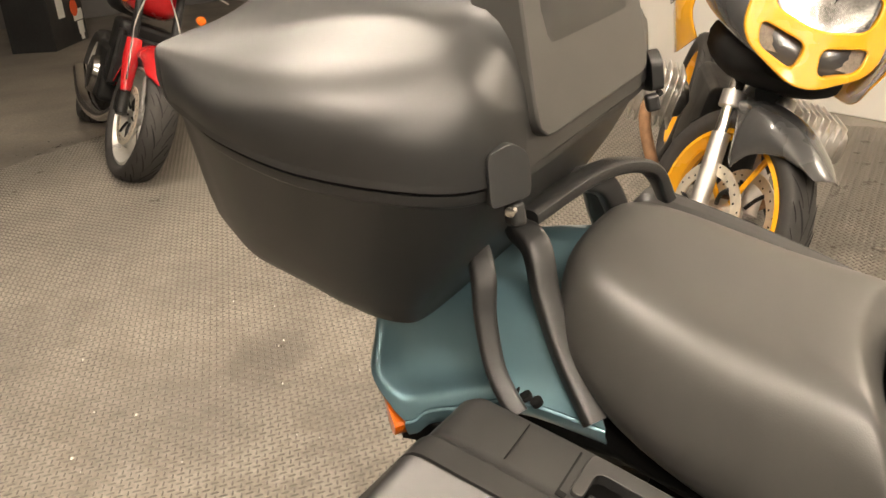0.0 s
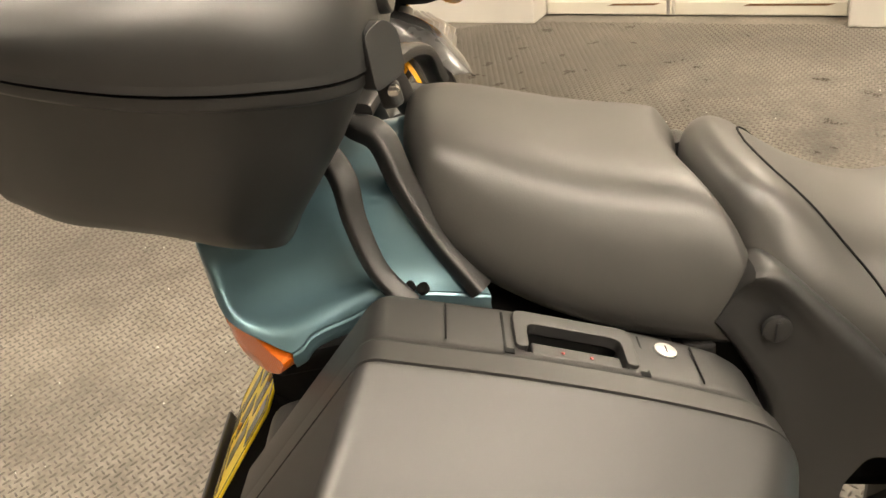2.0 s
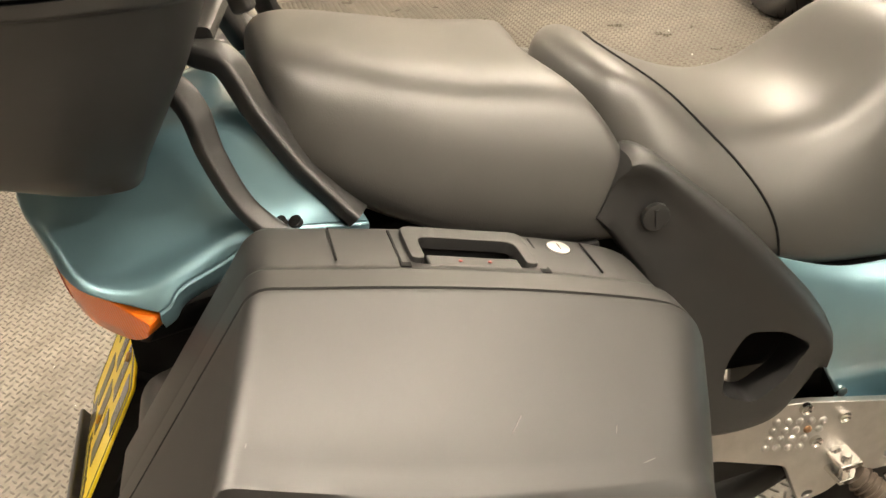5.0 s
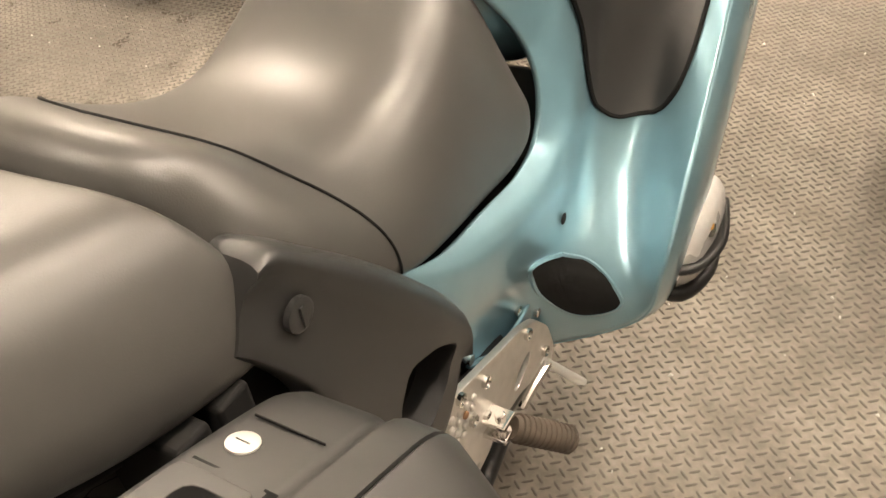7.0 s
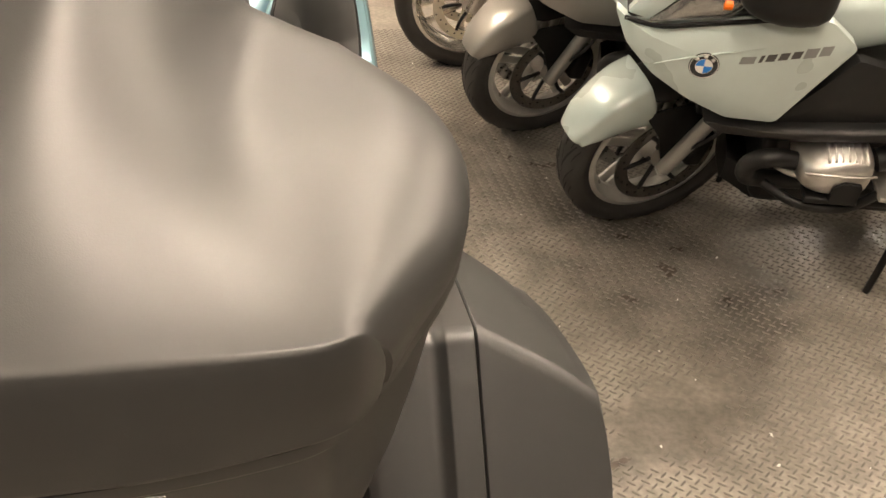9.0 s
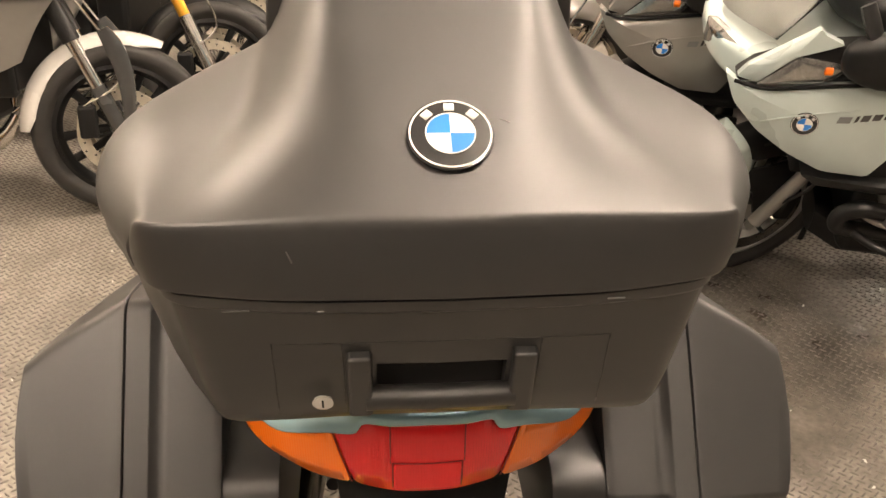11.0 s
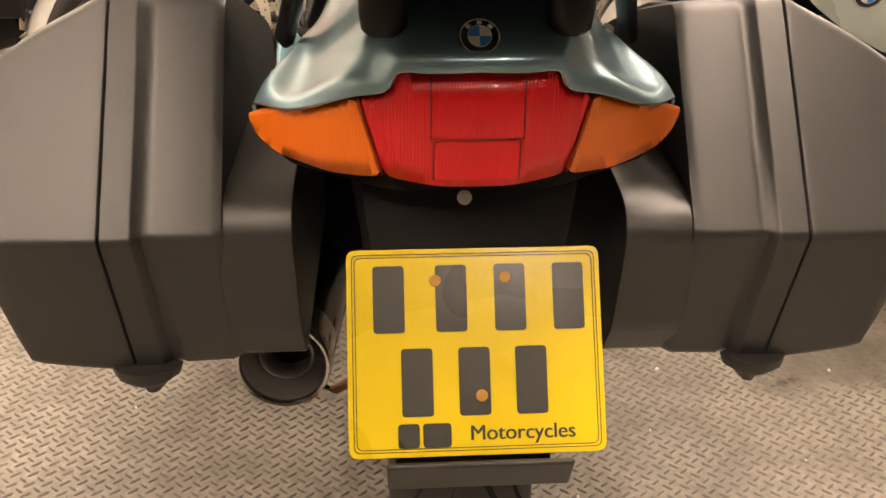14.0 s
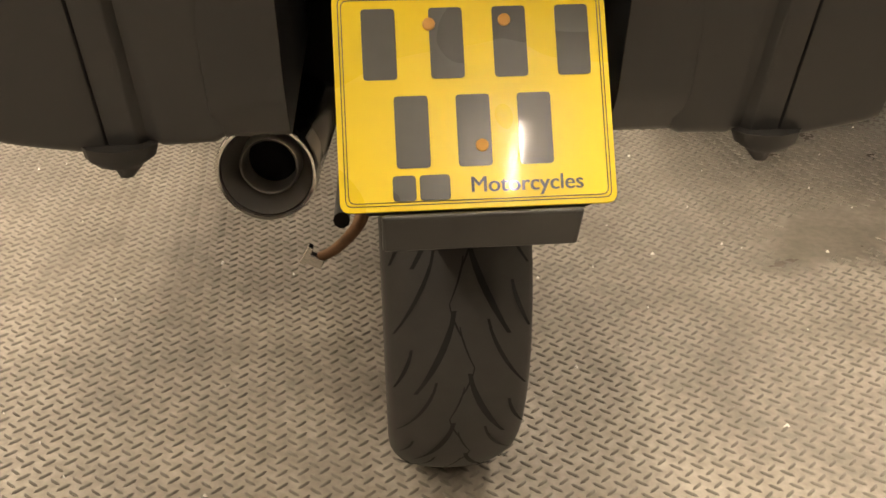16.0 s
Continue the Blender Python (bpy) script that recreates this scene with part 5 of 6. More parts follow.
        for x, hy, hz in ((0.17, 0.06, 0.05), (0.23, 0.085, 0.065), (0.27, 0.09, 0.07), (0.305, 0.08, 0.062), (0.322, 0.055, 0.042)):
            rows.append([(s * x, 0.72 + hy * math.copysign(abs(math.cos(t)) ** 0.7, math.cos(t)), 0.47 + hz * math.copysign(abs(math.sin(t)) ** 0.7, math.sin(t))) for t in np.linspace(0, 2 * math.pi, 20, endpoint=False)])
        part("cylinder_head", loft(rows), HEAD_SILVER, bike, "pale silver flat-twin cylinder head", sub=1)
        part("head_guard", tube([(s * 0.245, 0.645, 0.428), (s * 0.296, 0.650, 0.412), (s * 0.316, 0.72, 0.406), (s * 0.296, 0.79, 0.412), (s * 0.245, 0.795, 0.428)], 0.011, 20, 10), BLACK, bike, "black cylinder guard")
        part("head_band", tube([(s * 0.235, 0.632, 0.476), (s * 0.305, 0.642, 0.466), (s * 0.328, 0.715, 0.462), (s * 0.308, 0.80, 0.466)], 0.0085, 24, 10, 0.8), BLACK, bike, "black gasket band")
        part("head_screw", shift(lathe([(0, 0.011), (0.007, 0.011), (0.008, 0.008), (0.004, 0.006), (0.004, 0.001)], 14, "x"), pose(s * 0.300, 0.672, 0.438, 0, 0, 0 if s > 0 else 180)), STEEL, bike, "steel bolt")
        part("head_plug", shift(lathe([(0.004, 0.009), (0.0075, 0.009), (0.008, 0.001)], 14, "x"), pose(s * 0.310, 0.70, 0.50, 0, s * -25, 0)), BROWN_SCREW, bike, "brown plug")
        part("head_cap", shift(lathe([(0, 0.018), (0.006, 0.018), (0.006, 0.010), (0.001, 0.009)], 16, "x"), pose(s * 0.310, 0.70, 0.50, 0, s * -25, 0)), STEEL, bike)
    # engine, frame and the dark space under the seats
    part("engine_block", block((0.26, 0.50, 0.34), (0, 0.62, 0.42)), BLACK, bike, "dark engine and gearbox casing", bevel=0.03)
    part("subframe", loft([ring_of(0, y, z, 0.11, h, h, 12, 6) for y, z, h in ((-0.38, 0.85, 0.03), (-0.15, 0.84, 0.03), (0.08, 0.78, 0.06), (0.16, 0.66, 0.12), (0.46, 0.62, 0.12))]), MATT_BLACK, bike, "black tail frame and trays", bevel=0.01)
    part("swing_arm", tube([(0.06, 0.45, 0.42), (0.10, 0.25, 0.38), (0.11, 0.0, 0.325)], [0.05, 0.045, 0.06], 16, 14), BLACK, bike, "black single-sided shaft drive arm")
    part("final_drive", lathe([(0.03, 0.05), (0.06, 0.085), (0.12, 0.08), (0.14, 0.04)], 28, "x", (0, 0, 0.325)), ALU, bike, "cast final drive housing")
    part("shock", tube([(-0.02, 0.30, 0.50), (-0.02, 0.26, 0.62), (-0.02, 0.22, 0.76)], 0.03, 10, 12), BLACK, bike)
    # added black blocks that darken the gaps between panniers and mudguard
    for s in (-1, 1):
        part("gap_blocker", block((0.09, 0.03, 0.28), (s * 0.128, 0.0, 0.68)), MATT_BLACK, bike, "black block added to keep the gap by the rear wheel dark", bevel=0.004)
    part("gap_blocker", block((0.34, 0.03, 0.12), (0, 0.04, 0.755)), MATT_BLACK, bike, "black block added to keep the gap by the rear wheel dark", bevel=0.004)
    # silencer on the left
    d = Vector((-0.06, -1, 0.10)).normalized()
    end = Vector((-0.198, -0.255, 0.527))
    m = Matrix.Translation(end) @ d.to_track_quat("Z", "Y").to_matrix().to_4x4()
    ex = part("silencer", shift(lathe([(-0.62, 0.02), (-0.58, 0.045), (-0.50, 0.056), (-0.10, 0.056), (-0.056, 0.0545)], 40, "z"), m), CHROME_DARK, bike, "dark chrome silencer")
    part("silencer_lip", shift(lathe([(-0.055, 0.0545), (-0.004, 0.0560), (0.006, 0.0555), (0.010, 0.0535), (0.009, 0.0505), (0.003, 0.0494), (-0.055, 0.0500)], 48, "z", close=True), m), STEEL, ex, "polished rolled rim")
    part("silencer_funnel", shift(lathe([(0.004, 0.0492), (-0.004, 0.0470), (-0.020, 0.0440), (-0.034, 0.0370), (-0.036, 0.0345), (-0.042, 0.0345), (-0.042, 0.0492)], 48, "z", close=True), m), SILVER_PAINT, ex, "dull grey inner funnel")
    part("silencer_core", shift(lathe([(-0.044, 0.0345), (-0.016, 0.0335), (-0.013, 0.0310), (-0.016, 0.0285), (-0.044, 0.0275)], 32, "z", close=True), m), ALU, ex, "bare metal inner pipe")
    part("silencer_bore", shift(lathe([(-0.045, 0.001), (-0.045, 0.0275), (-0.05, 0.0275), (-0.05, 0.001)], 24, "z"), m), MATT_BLACK, ex)
    # stand and its tang
    part("centre_stand", merge(tube([(-0.13, 0.44, 0.27), (-0.14, 0.28, 0.23), (-0.14, 0.14, 0.255)], 0.014, 10, 10), tube([(0.13, 0.44, 0.27), (0.14, 0.28, 0.23), (0.14, 0.14, 0.255)], 0.014, 10, 10), tube([(-0.14, 0.30, 0.235), (0, 0.30, 0.235), (0.14, 0.30, 0.235)], 0.011, 6, 8)), BLACK, bike, "black centre stand, folded up")
    tang = part("stand_tang", tube([(-0.100, 0.13, 0.285), (-0.115, 0.10, 0.262), (-0.150, 0.10, 0.225), (-0.178, 0.10, 0.210)], [0.013, 0.010, 0.009, 0.008], 16, 10), RUST, bike, "worn rusty stand lever")
    part("tang_end", shift(merge(block((0.030, 0.016, 0.018)), block((0.010, 0.016, 0.034), (-0.016, 0, 0.004))), pose(-0.186, 0.10, 0.206, 0, 30, 0)), STEEL, tang, "bare metal end", bevel=0.002)
    wheel(bike, "rear_wheel", (0.004, -0.045, 0.325), 0.325, 0.168, ALU, (), 6)
    wheel(bike, "front_wheel", (0, 1.485, 0.30), 0.30, 0.120, ALU, (-0.07, 0.07), 6)
    part("front_mudguard", lathe([(-0.07, 0.29), (-0.062, 0.318), (0, 0.33), (0.062, 0.318), (0.07, 0.29)], 40, "x", (0, 1.485, 0.325)), TEAL, bike, "teal front mudguard")
    for s in (-1, 1):
        part("fork_leg", tube([(s * 0.10, 1.485, 0.30), (s * 0.10, 1.38, 0.6), (s * 0.10, 1.30, 0.85)], 0.022, 8, 12), ALU, bike)


side_parts()


# ---- the other motorcycles ----
def fork(parent, y0, z0, y1, z1, half, low_mat, up_mat, r=0.026, steer=0.0, split=0.45, top_mat=None):
    c, sn = math.cos(radians(steer)), math.sin(radians(steer))

    def turn(x, y):
        return (c * x - sn * (y - y0), y0 + sn * x + c * (y - y0))

    for s in (-1, 1):
        a = Vector((*turn(s * half, y0), z0))
        b = Vector((c * s * half, y1 + sn * s * half, z1))
        mid = a.lerp(b, split)
        part("fork_slider", tube([a, a.lerp(mid, 0.5), mid], r, 6, 14), low_mat, parent, "fork leg")
        far_end = a.lerp(b, split + 0.22) if top_mat else b
        part("fork_tube", tube([mid, mid.lerp(far_end, 0.5), far_end], r * 0.78, 6, 14), up_mat, parent)
        if top_mat:
            part("fork_stanchion", tube([far_end, far_end.lerp(b, 0.5), b], r * 1.05, 6, 14), top_mat, parent)


def mudguard(parent, at, radius, width, mat, a0, a1, steer=0.0, label="front mudguard", skirt=0.05, lean=None, name="front_mudguard"):
    """A wrapped guard over a wheel, from a0 (ahead) over the top (90) to a1, with side skirts."""
    rows = []
    for a in np.linspace(radians(a0), radians(a1), 26):
        e = min(1.0, 2.2 * (a - radians(a0)) + 0.30, 3.0 * (radians(a1) - a) + 0.55)
        row = []
        for u in np.linspace(-1, 1, 19):
            th = 0.5 * math.pi * abs(u)
            r = radius - 0.012 * min(1.0, 2 * abs(u)) - skirt * e * (1 - math.cos(th)) ** 1.15
            row.append((math.copysign(0.5 * width * math.sin(th) ** 0.85, u) * min(1.0, e + 0.25), r * math.cos(a), r * math.sin(a)))
        rows.append(row)
    return part(name, shift(sheet(rows), pose(*at, 0, -0.33 * steer if lean is None else lean, steer)), mat, parent, label, solid=0.004)


def boxer_tourer(m, paint, label, badge=True, steer=26.0):
    """A fully faired flat-twin tourer; front axle at the origin's y = 0, facing +y."""
    t = thing("faired_motorcycle", label, "motorcycle", m, "parked motorcycles")
    r = 0.285
    back = -0.045
    wheel(t, "front_wheel", (0.03, -0.02 + back, r), r, 0.115, RIM_GREY, (-0.07, 0.07), 10, steer, lean=-5, rim_r=0.212, paired=True, disc_mat=CHROME_DARK)
    turn = pose(0.03, -0.012 + back, r, 0, -5, steer)
    # the painted blade: a pointed shell over the front of the tyre with deep cheeks
    rows = []
    for a in np.linspace(24, 72, 24):
        hw = float(np.interp(a, (24, 34, 60, 72), (0.050, 0.066, 0.076, 0.074)))
        deep = float(np.interp(a, (24, 30, 42, 54, 62, 68, 72), (0.012, 0.046, 0.078, 0.098, 0.112, 0.116, 0.090)))
        row = []
        for u in np.linspace(-1, 1, 23):
            k = abs(u)
            x = hw * math.sin(0.5 * math.pi * min(1.0, k / 0.55)) ** 0.9 + (0.010 * math.sin((k - 0.55) / 0.45 * math.pi) if k > 0.55 else 0)
            rr = 0.308 - 0.022 * min(1.0, k / 0.55) ** 2.4 - (deep * (k - 0.55) / 0.45 if k > 0.55 else 0)
            row.append((math.copysign(x, u), rr * math.cos(radians(a)), rr * math.sin(radians(a))))
        rows.append(row)
    part("front_mudguard", shift(sheet(rows), turn), paint, t, "painted front mudguard blade", solid=0.004)
    mudguard(t, (0.03, -0.02 + back, r), 0.306, 0.128, BLACK, 60, 196, steer, "black mudguard rear", 0.075, -5, "mudguard_flap")
    for s in (-1, 1):
        part("mudguard_bracket", shift(plate(rounded([(0.10, 0.20), (-0.11, 0.20), (-0.10, 0.10), (-0.035, -0.005), (0.005, -0.005), (0.035, 0.10)], 0.015, 4), 0.008, lambda a, b, d: (s * (0.074 + d), a, b)), turn), BLACK, t, "black mudguard bracket", bevel=0.002)
    fork(t, back, r, -0.30 + back, 0.85, 0.095, SILVER_PAINT, ALU, 0.022, steer)
    for s in (-1, 1):
        part("brake_caliper", shift(block((0.05, 0.055, 0.10), (s * 0.085, -0.10, 0.05)), pose(0.03, back, r, 20, 0, steer)), BLACK, t, bevel=0.012)
        part("brake_hose", tube([(s * 0.10, -0.10 + back, 0.38), (s * 0.12, -0.16 + back, 0.46), (s * 0.08, -0.22 + back, 0.58)], 0.006, 14, 8), BLACK, t)
    # the core of the nose, under the side panels
    rows = []
    for y, hw, top, low in ((0.17, 0.07, 0.925, 0.86), (0.13, 0.17, 0.93, 0.825), (0.05, 0.255, 0.935, 0.80), (-0.06, 0.268, 0.94, 0.735), (-0.20, 0.275, 0.94, 0.69), (-0.34, 0.262, 0.94, 0.76), (-0.48, 0.24, 0.94, 0.79), (-0.62, 0.20, 0.93, 0.80)):
        rows.append(ring_of(0, y, (top + low) / 2, hw, (top - low) / 2, (top - low) / 2, 28, 4.0))
    part("nose_fairing", loft(rows), paint, t, "painted nose fairing", sub=1)
    for s in (-1, 1):
        def side(x0, dome=1.0):
            return lambda a, b, h: (s * (x0 + dome * h - 0.9 * max(0.0, a - 0.02) ** 2 * 6), a, b)

        panel = rounded([(0.123, 0.891), (0.093, 0.825), (0.025, 0.762), (-0.055, 0.705), (-0.150, 0.658), (-0.262, 0.652), (-0.317, 0.748), (-0.381, 0.855), (-0.31, 0.915), (-0.218, 0.910), (-0.057, 0.89), (0.075, 0.868)], 0.014, 4)
        skin = part("side_panel", pillow(panel, side(0.318), 0.016, 10, 0.03), paint, t, "painted side fairing panel")
        part("panel_gap", tube([(s * (0.322 - 5.4 * max(0.0, y - 0.02) ** 2), y, z) for y, z in ((0.10, 0.880), (0.03, 0.884), (-0.06, 0.896), (-0.15, 0.908), (-0.24, 0.918))], 0.005, 16, 8), MATT_BLACK, t, "dark gap above the side panel")
        part("panel_crease", tube([(s * 0.3345, 0.03, 0.80), (s * 0.3355, -0.06, 0.826), (s * 0.3345, -0.19, 0.853)], [0.0008, 0.0025, 0.0008], 12, 6), paint, t)
        part("side_infill", pillow(rounded([(-0.262, 0.640), (-0.62, 0.668), (-0.60, 0.80), (-0.45, 0.80), (-0.400, 0.815), (-0.335, 0.73)], 0.012, 3), side(0.300), 0.006, 5, 0.03), BLACK, t, "black side infill")
        part("lower_fairing", pillow(rounded([(-0.105, 0.643), (-0.150, 0.612), (-0.30, 0.602), (-0.66, 0.628), (-0.65, 0.668), (-0.262, 0.640)], 0.008, 3), side(0.318), 0.018, 6, 0.10), BLACK, t, "black lower fairing strip")
        part("rear_panel", pillow(rounded([(-0.455, 0.86), (-0.505, 0.80), (-0.60, 0.655), (-0.92, 0.70), (-0.86, 0.86)], 0.02, 4), side(0.292), 0.03, 7, 0.06), paint, t, "painted knee panel")
        part("headlight", pillow(rounded([(0.02, 0.875), (0.125, 0.882), (0.155, 0.92), (0.08, 0.955), (0.03, 0.95)], 0.012, 4), lambda a, b, h: (s * a * 1.6, 0.165 - 0.9 * a * a * 6 + h, b - 0.02), 0.012, 6, 0.02), LAMP_GLASS, t, "clear headlamp glass")
        part("mirror_base", pillow(rounded([(0.10, 0.872), (-0.30, 0.915), (-0.20, 1.0), (-0.06, 0.985), (0.06, 0.93)], 0.015, 4), side(0.295), 0.010, 6, 0.05), BLACK, t, "black mirror base")
        part("indicator", pillow(rounded([(0.054, 0.882), (-0.03, 0.966), (-0.150, 0.952), (-0.110, 0.905)], 0.010, 4), side(0.309), 0.010, 6, 0.02), LAMP_GLASS, t, "clear indicator lens with amber bulb")
        part("indicator_bulb", lathe([(-0.012, 0.002), (-0.008, 0.011), (0.008, 0.011), (0.012, 0.002)], 12, "y", (s * 0.3125, -0.098, 0.938)), AMBER, t, "amber bulb")
        part("fairing_wing", pillow(rounded([(0.095, 0.885), (0.075, 0.925), (-0.060, 1.035), (-0.075, 1.020), (-0.120, 1.000), (-0.035, 0.972), (0.052, 0.886)], 0.005, 3), side(0.303), 0.006, 5, 0.02), paint, t, "painted fairing wing")
        part("mirror", loft([ring_of(s * 0.335, y, 0.985, hw, h, h, 16, 2.6) for y, hw, h in ((-0.11, 0.01, 0.02), (-0.13, 0.035, 0.05), (-0.20, 0.045, 0.075), (-0.28, 0.045, 0.07), (-0.30, 0.02, 0.04))]), BLACK, t, "black mirror housing", sub=1)
        part("hand_guard", tube([(s * 0.30, -0.14, 1.10), (s * 0.33, -0.18, 1.02), (s * 0.32, -0.24, 0.93)], [0.022, 0.028, 0.022], 12, 10, 0.6), BLACK, t, "black air guide")
        if badge:
            spot = drape(skin, [(s * 0.34, -0.075, 0.803)], 0.0005)[0]
            roundel(t, spot, (s, 0.05, 0.0), 0.064)
            for k, w in enumerate((0.030, 0.008, 0.019, 0.019, 0.019, 0.026, 0.024)):
                y = -0.160 - (0.0, 0.026, 0.044, 0.068, 0.092, 0.119, 0.147)[k] * 1.05
                h, z = 0.009 if k < 5 else 0.012, 0.823 - 0.19 * (y + 0.17)
                quad = drape(skin, [(s * 0.34, y + w / 2, z - h), (s * 0.34, y - w / 2, z - h + 0.003), (s * 0.34, y - w / 2 - 0.004, z + h + 0.003), (s * 0.34, y + w / 2 - 0.004, z + h)], 0.0012)
                part("model_bar", mesh("model_bar", quad, [(0, 1, 2, 3)], False), MODEL_GREY if k in (0, 5, 6) else GREY_PAINT, t, "dark model lettering bar", auto=False)
        # the head: a rounded cover that tapers forward, ribbed on top, with a black pad below
        rows = []
        for x, cy, cz, hy, hz in ((0.16, -0.42, 0.545, 0.070, 0.050), (0.26, -0.42, 0.548, 0.082, 0.058), (0.33, -0.422, 0.548, 0.086, 0.062), (0.368, -0.425, 0.546, 0.076, 0.054), (0.386, -0.43, 0.544, 0.052, 0.036)):
            ring = []
            for a in np.linspace(0, 2 * math.pi, 24, endpoint=False):
                c, sn = math.copysign(abs(math.cos(a)) ** 0.62, math.cos(a)), math.copysign(abs(math.sin(a)) ** 0.62, math.sin(a))
                ring.append((s * x, cy + hy * c, cz + hz * sn * (1 - 0.30 * max(0.0, c)) - 0.010 * max(0.0, c)))
            rows.append(ring)
        head = part("cylinder_head", loft(rows), ALU, t, "silver flat-twin cylinder head", sub=1)
        part("head_pad", shift(plate(rounded([(-0.030, 0.024), (0.012, 0.030), (0.032, 0.014), (0.032, -0.034), (-0.030, -0.034)], 0.006, 3), 0.026, lambda a, b, d: (s * d, a, b)), pose(s * 0.366, -0.448, 0.520)), BLACK, head, "black protector pad", bevel=0.003)
        part("head_foot", block((0.06, 0.120, 0.018), (s * 0.355, -0.425, 0.483)), BLACK, head, "black lower edge", bevel=0.005)
        for k in range(7):
            part("head_rib", block((0.075, 0.0045, 0.010), (s * 0.332, -0.395 - 0.014 * k, 0.604 - 0.0015 * abs(k - 3)), (0, s * 14, 0)), ALU, head, auto=False)
        part("head_band", tube([(s * 0.372, -0.350, 0.555), (s * 0.388, -0.40, 0.566), (s * 0.388, -0.46, 0.566), (s * 0.372, -0.505, 0.560)], 0.003, 16, 8), ALU, head)
        part("exhaust_header", tube([(s * 0.31, -0.36, 0.535), (s * 0.315, -0.29, 0.548), (s * 0.305, -0.245, 0.520), (s * 0.290, -0.245, 0.470), (s * 0.26, -0.30, 0.435), (s * 0.20, -0.50, 0.38), (s * 0.14, -0.85, 0.28), (s * 0.12, -1.1, 0.26)], [0.023, 0.023, 0.023, 0.023, 0.026], 40, 14), BLACK, t, "black exhaust pipe")
        part("injector", tube([(s * 0.27, -0.30, 0.50), (s * 0.30, -0.34, 0.495), (s * 0.32, -0.38, 0.50)], 0.010, 8, 10), ALU, t, "small silver pipe stub")
        part("knock_guard", tube([(s * 0.30, -0.29, 0.455), (s * 0.362, -0.36, 0.452), (s * 0.372, -0.46, 0.455), (s * 0.32, -0.55, 0.46)], 0.012, 20, 10), BLACK, t, "black guard bar under the cylinder")
        part("foot_plate", block((0.16, 0.11, 0.012), (s * 0.27, -0.60, 0.462), (8, 0, 0)), ALU, t, "cast silver bracket", bevel=0.004)
        part("throttle_pipe", tube([(s * 0.30, -0.52, 0.55), (s * 0.28, -0.62, 0.58), (s * 0.20, -0.72, 0.62)], 0.03, 12, 12), BLACK, t)
    part("engine_block", block((0.40, 0.50, 0.30), (0, -0.55, 0.44)), BLACK, t, "dark engine casing", bevel=0.03)
    part("belly", loft([ring_of(0, y, 0.30, hw, 0.06, 0.06, 12, 3) for y, hw in ((-0.25, 0.08), (-0.32, 0.16), (-0.70, 0.18), (-0.85, 0.12))]), BLACK, t)
    part("radiator_duct", block((0.26, 0.06, 0.22), (0, -0.16, 0.62)), MATT_BLACK, t, "dark duct behind the wheel", bevel=0.01)
    part("windscreen", sheet(patch([[(-0.24, 0.02, 0.97), (0, 0.13, 0.95), (0.24, 0.02, 0.97)], [(-0.24, -0.10, 1.14), (0, -0.02, 1.16), (0.24, -0.10, 1.14)], [(-0.18, -0.22, 1.31), (0, -0.15, 1.35), (0.18, -0.22, 1.31)]], 12, 14)), GLASS, t, "clear touring windscreen", solid=0.004)
    part("cockpit", loft([ring_of(0, y, 1.02, hw, h, h, 16, 3) for y, hw, h in ((-0.10, 0.10, 0.03), (-0.16, 0.22, 0.07), (-0.36, 0.22, 0.07), (-0.42, 0.12, 0.03))]), BLACK, t, "black cockpit cover", sub=1)
    part("seat", loft([ring_of(0, y, z, hw, h, h, 16, 2.6) for y, z, hw, h in ((-0.58, 0.88, 0.12, 0.07), (-0.8, 0.86, 0.14, 0.06), (-1.0, 0.83, 0.15, 0.06), (-1.2, 0.82, 0.17, 0.06), (-1.35, 0.87, 0.15, 0.07), (-1.6, 0.89, 0.14, 0.06), (-1.78, 0.88, 0.08, 0.04))]), BLACK, t, "dark seat", sub=1)
    part("rear_body", loft([ring_of(0, y, z, hw, h, h, 16, 2.8) for y, z, hw, h in ((-0.85, 0.70, 0.16, 0.12), (-1.15, 0.72, 0.17, 0.10), (-1.5, 0.78, 0.16, 0.08), (-1.85, 0.84, 0.10, 0.05))]), paint, t, sub=1)
    wheel(t, "rear_wheel", (0, -1.485, 0.31), 0.31, 0.17, RIM_GREY, (), 10)
    part("side_stand", tube([(-0.19, -0.72, 0.33), (-0.255, -0.68, 0.15), (-0.312, -0.640, -0.052)], [0.012, 0.010, 0.009], 10, 10), BLACK, t, "black side stand")
    part("stand_foot", lathe([(0.0, 0.024), (0.008, 0.024), (0.012, 0.014)], 16, "z", (-0.319, -0.633, -0.062)), STEEL, t)
    part("handlebar", tube([(-0.36, -0.55, 1.04), (-0.2, -0.42, 1.07), (0, -0.38, 1.07), (0.2, -0.42, 1.07), (0.36, -0.55, 1.04)], 0.014, 20, 10), BLACK, t, "black handlebar")
    return t


def heading(at, ahead, lean=0.0):
    """Pose of a motorcycle by its front contact point and the way it faces."""
    return pose(at[0], at[1], -0.008, 0, 0, math.degrees(math.atan2(-ahead[0], ahead[1]))) @ pose(0, 0, 0, 0, lean, 0)


boxer_tourer(heading((1.045, 1.30), (-0.97, 0.26), -12), PALE_BLUE, "pale blue-silver faired touring motorcycle on its side stand")
boxer_tourer(heading((0.865, 1.90), (-0.97, 0.24), -12), SILVER_PAINT, "grey-silver faired touring motorcycle on its side stand")


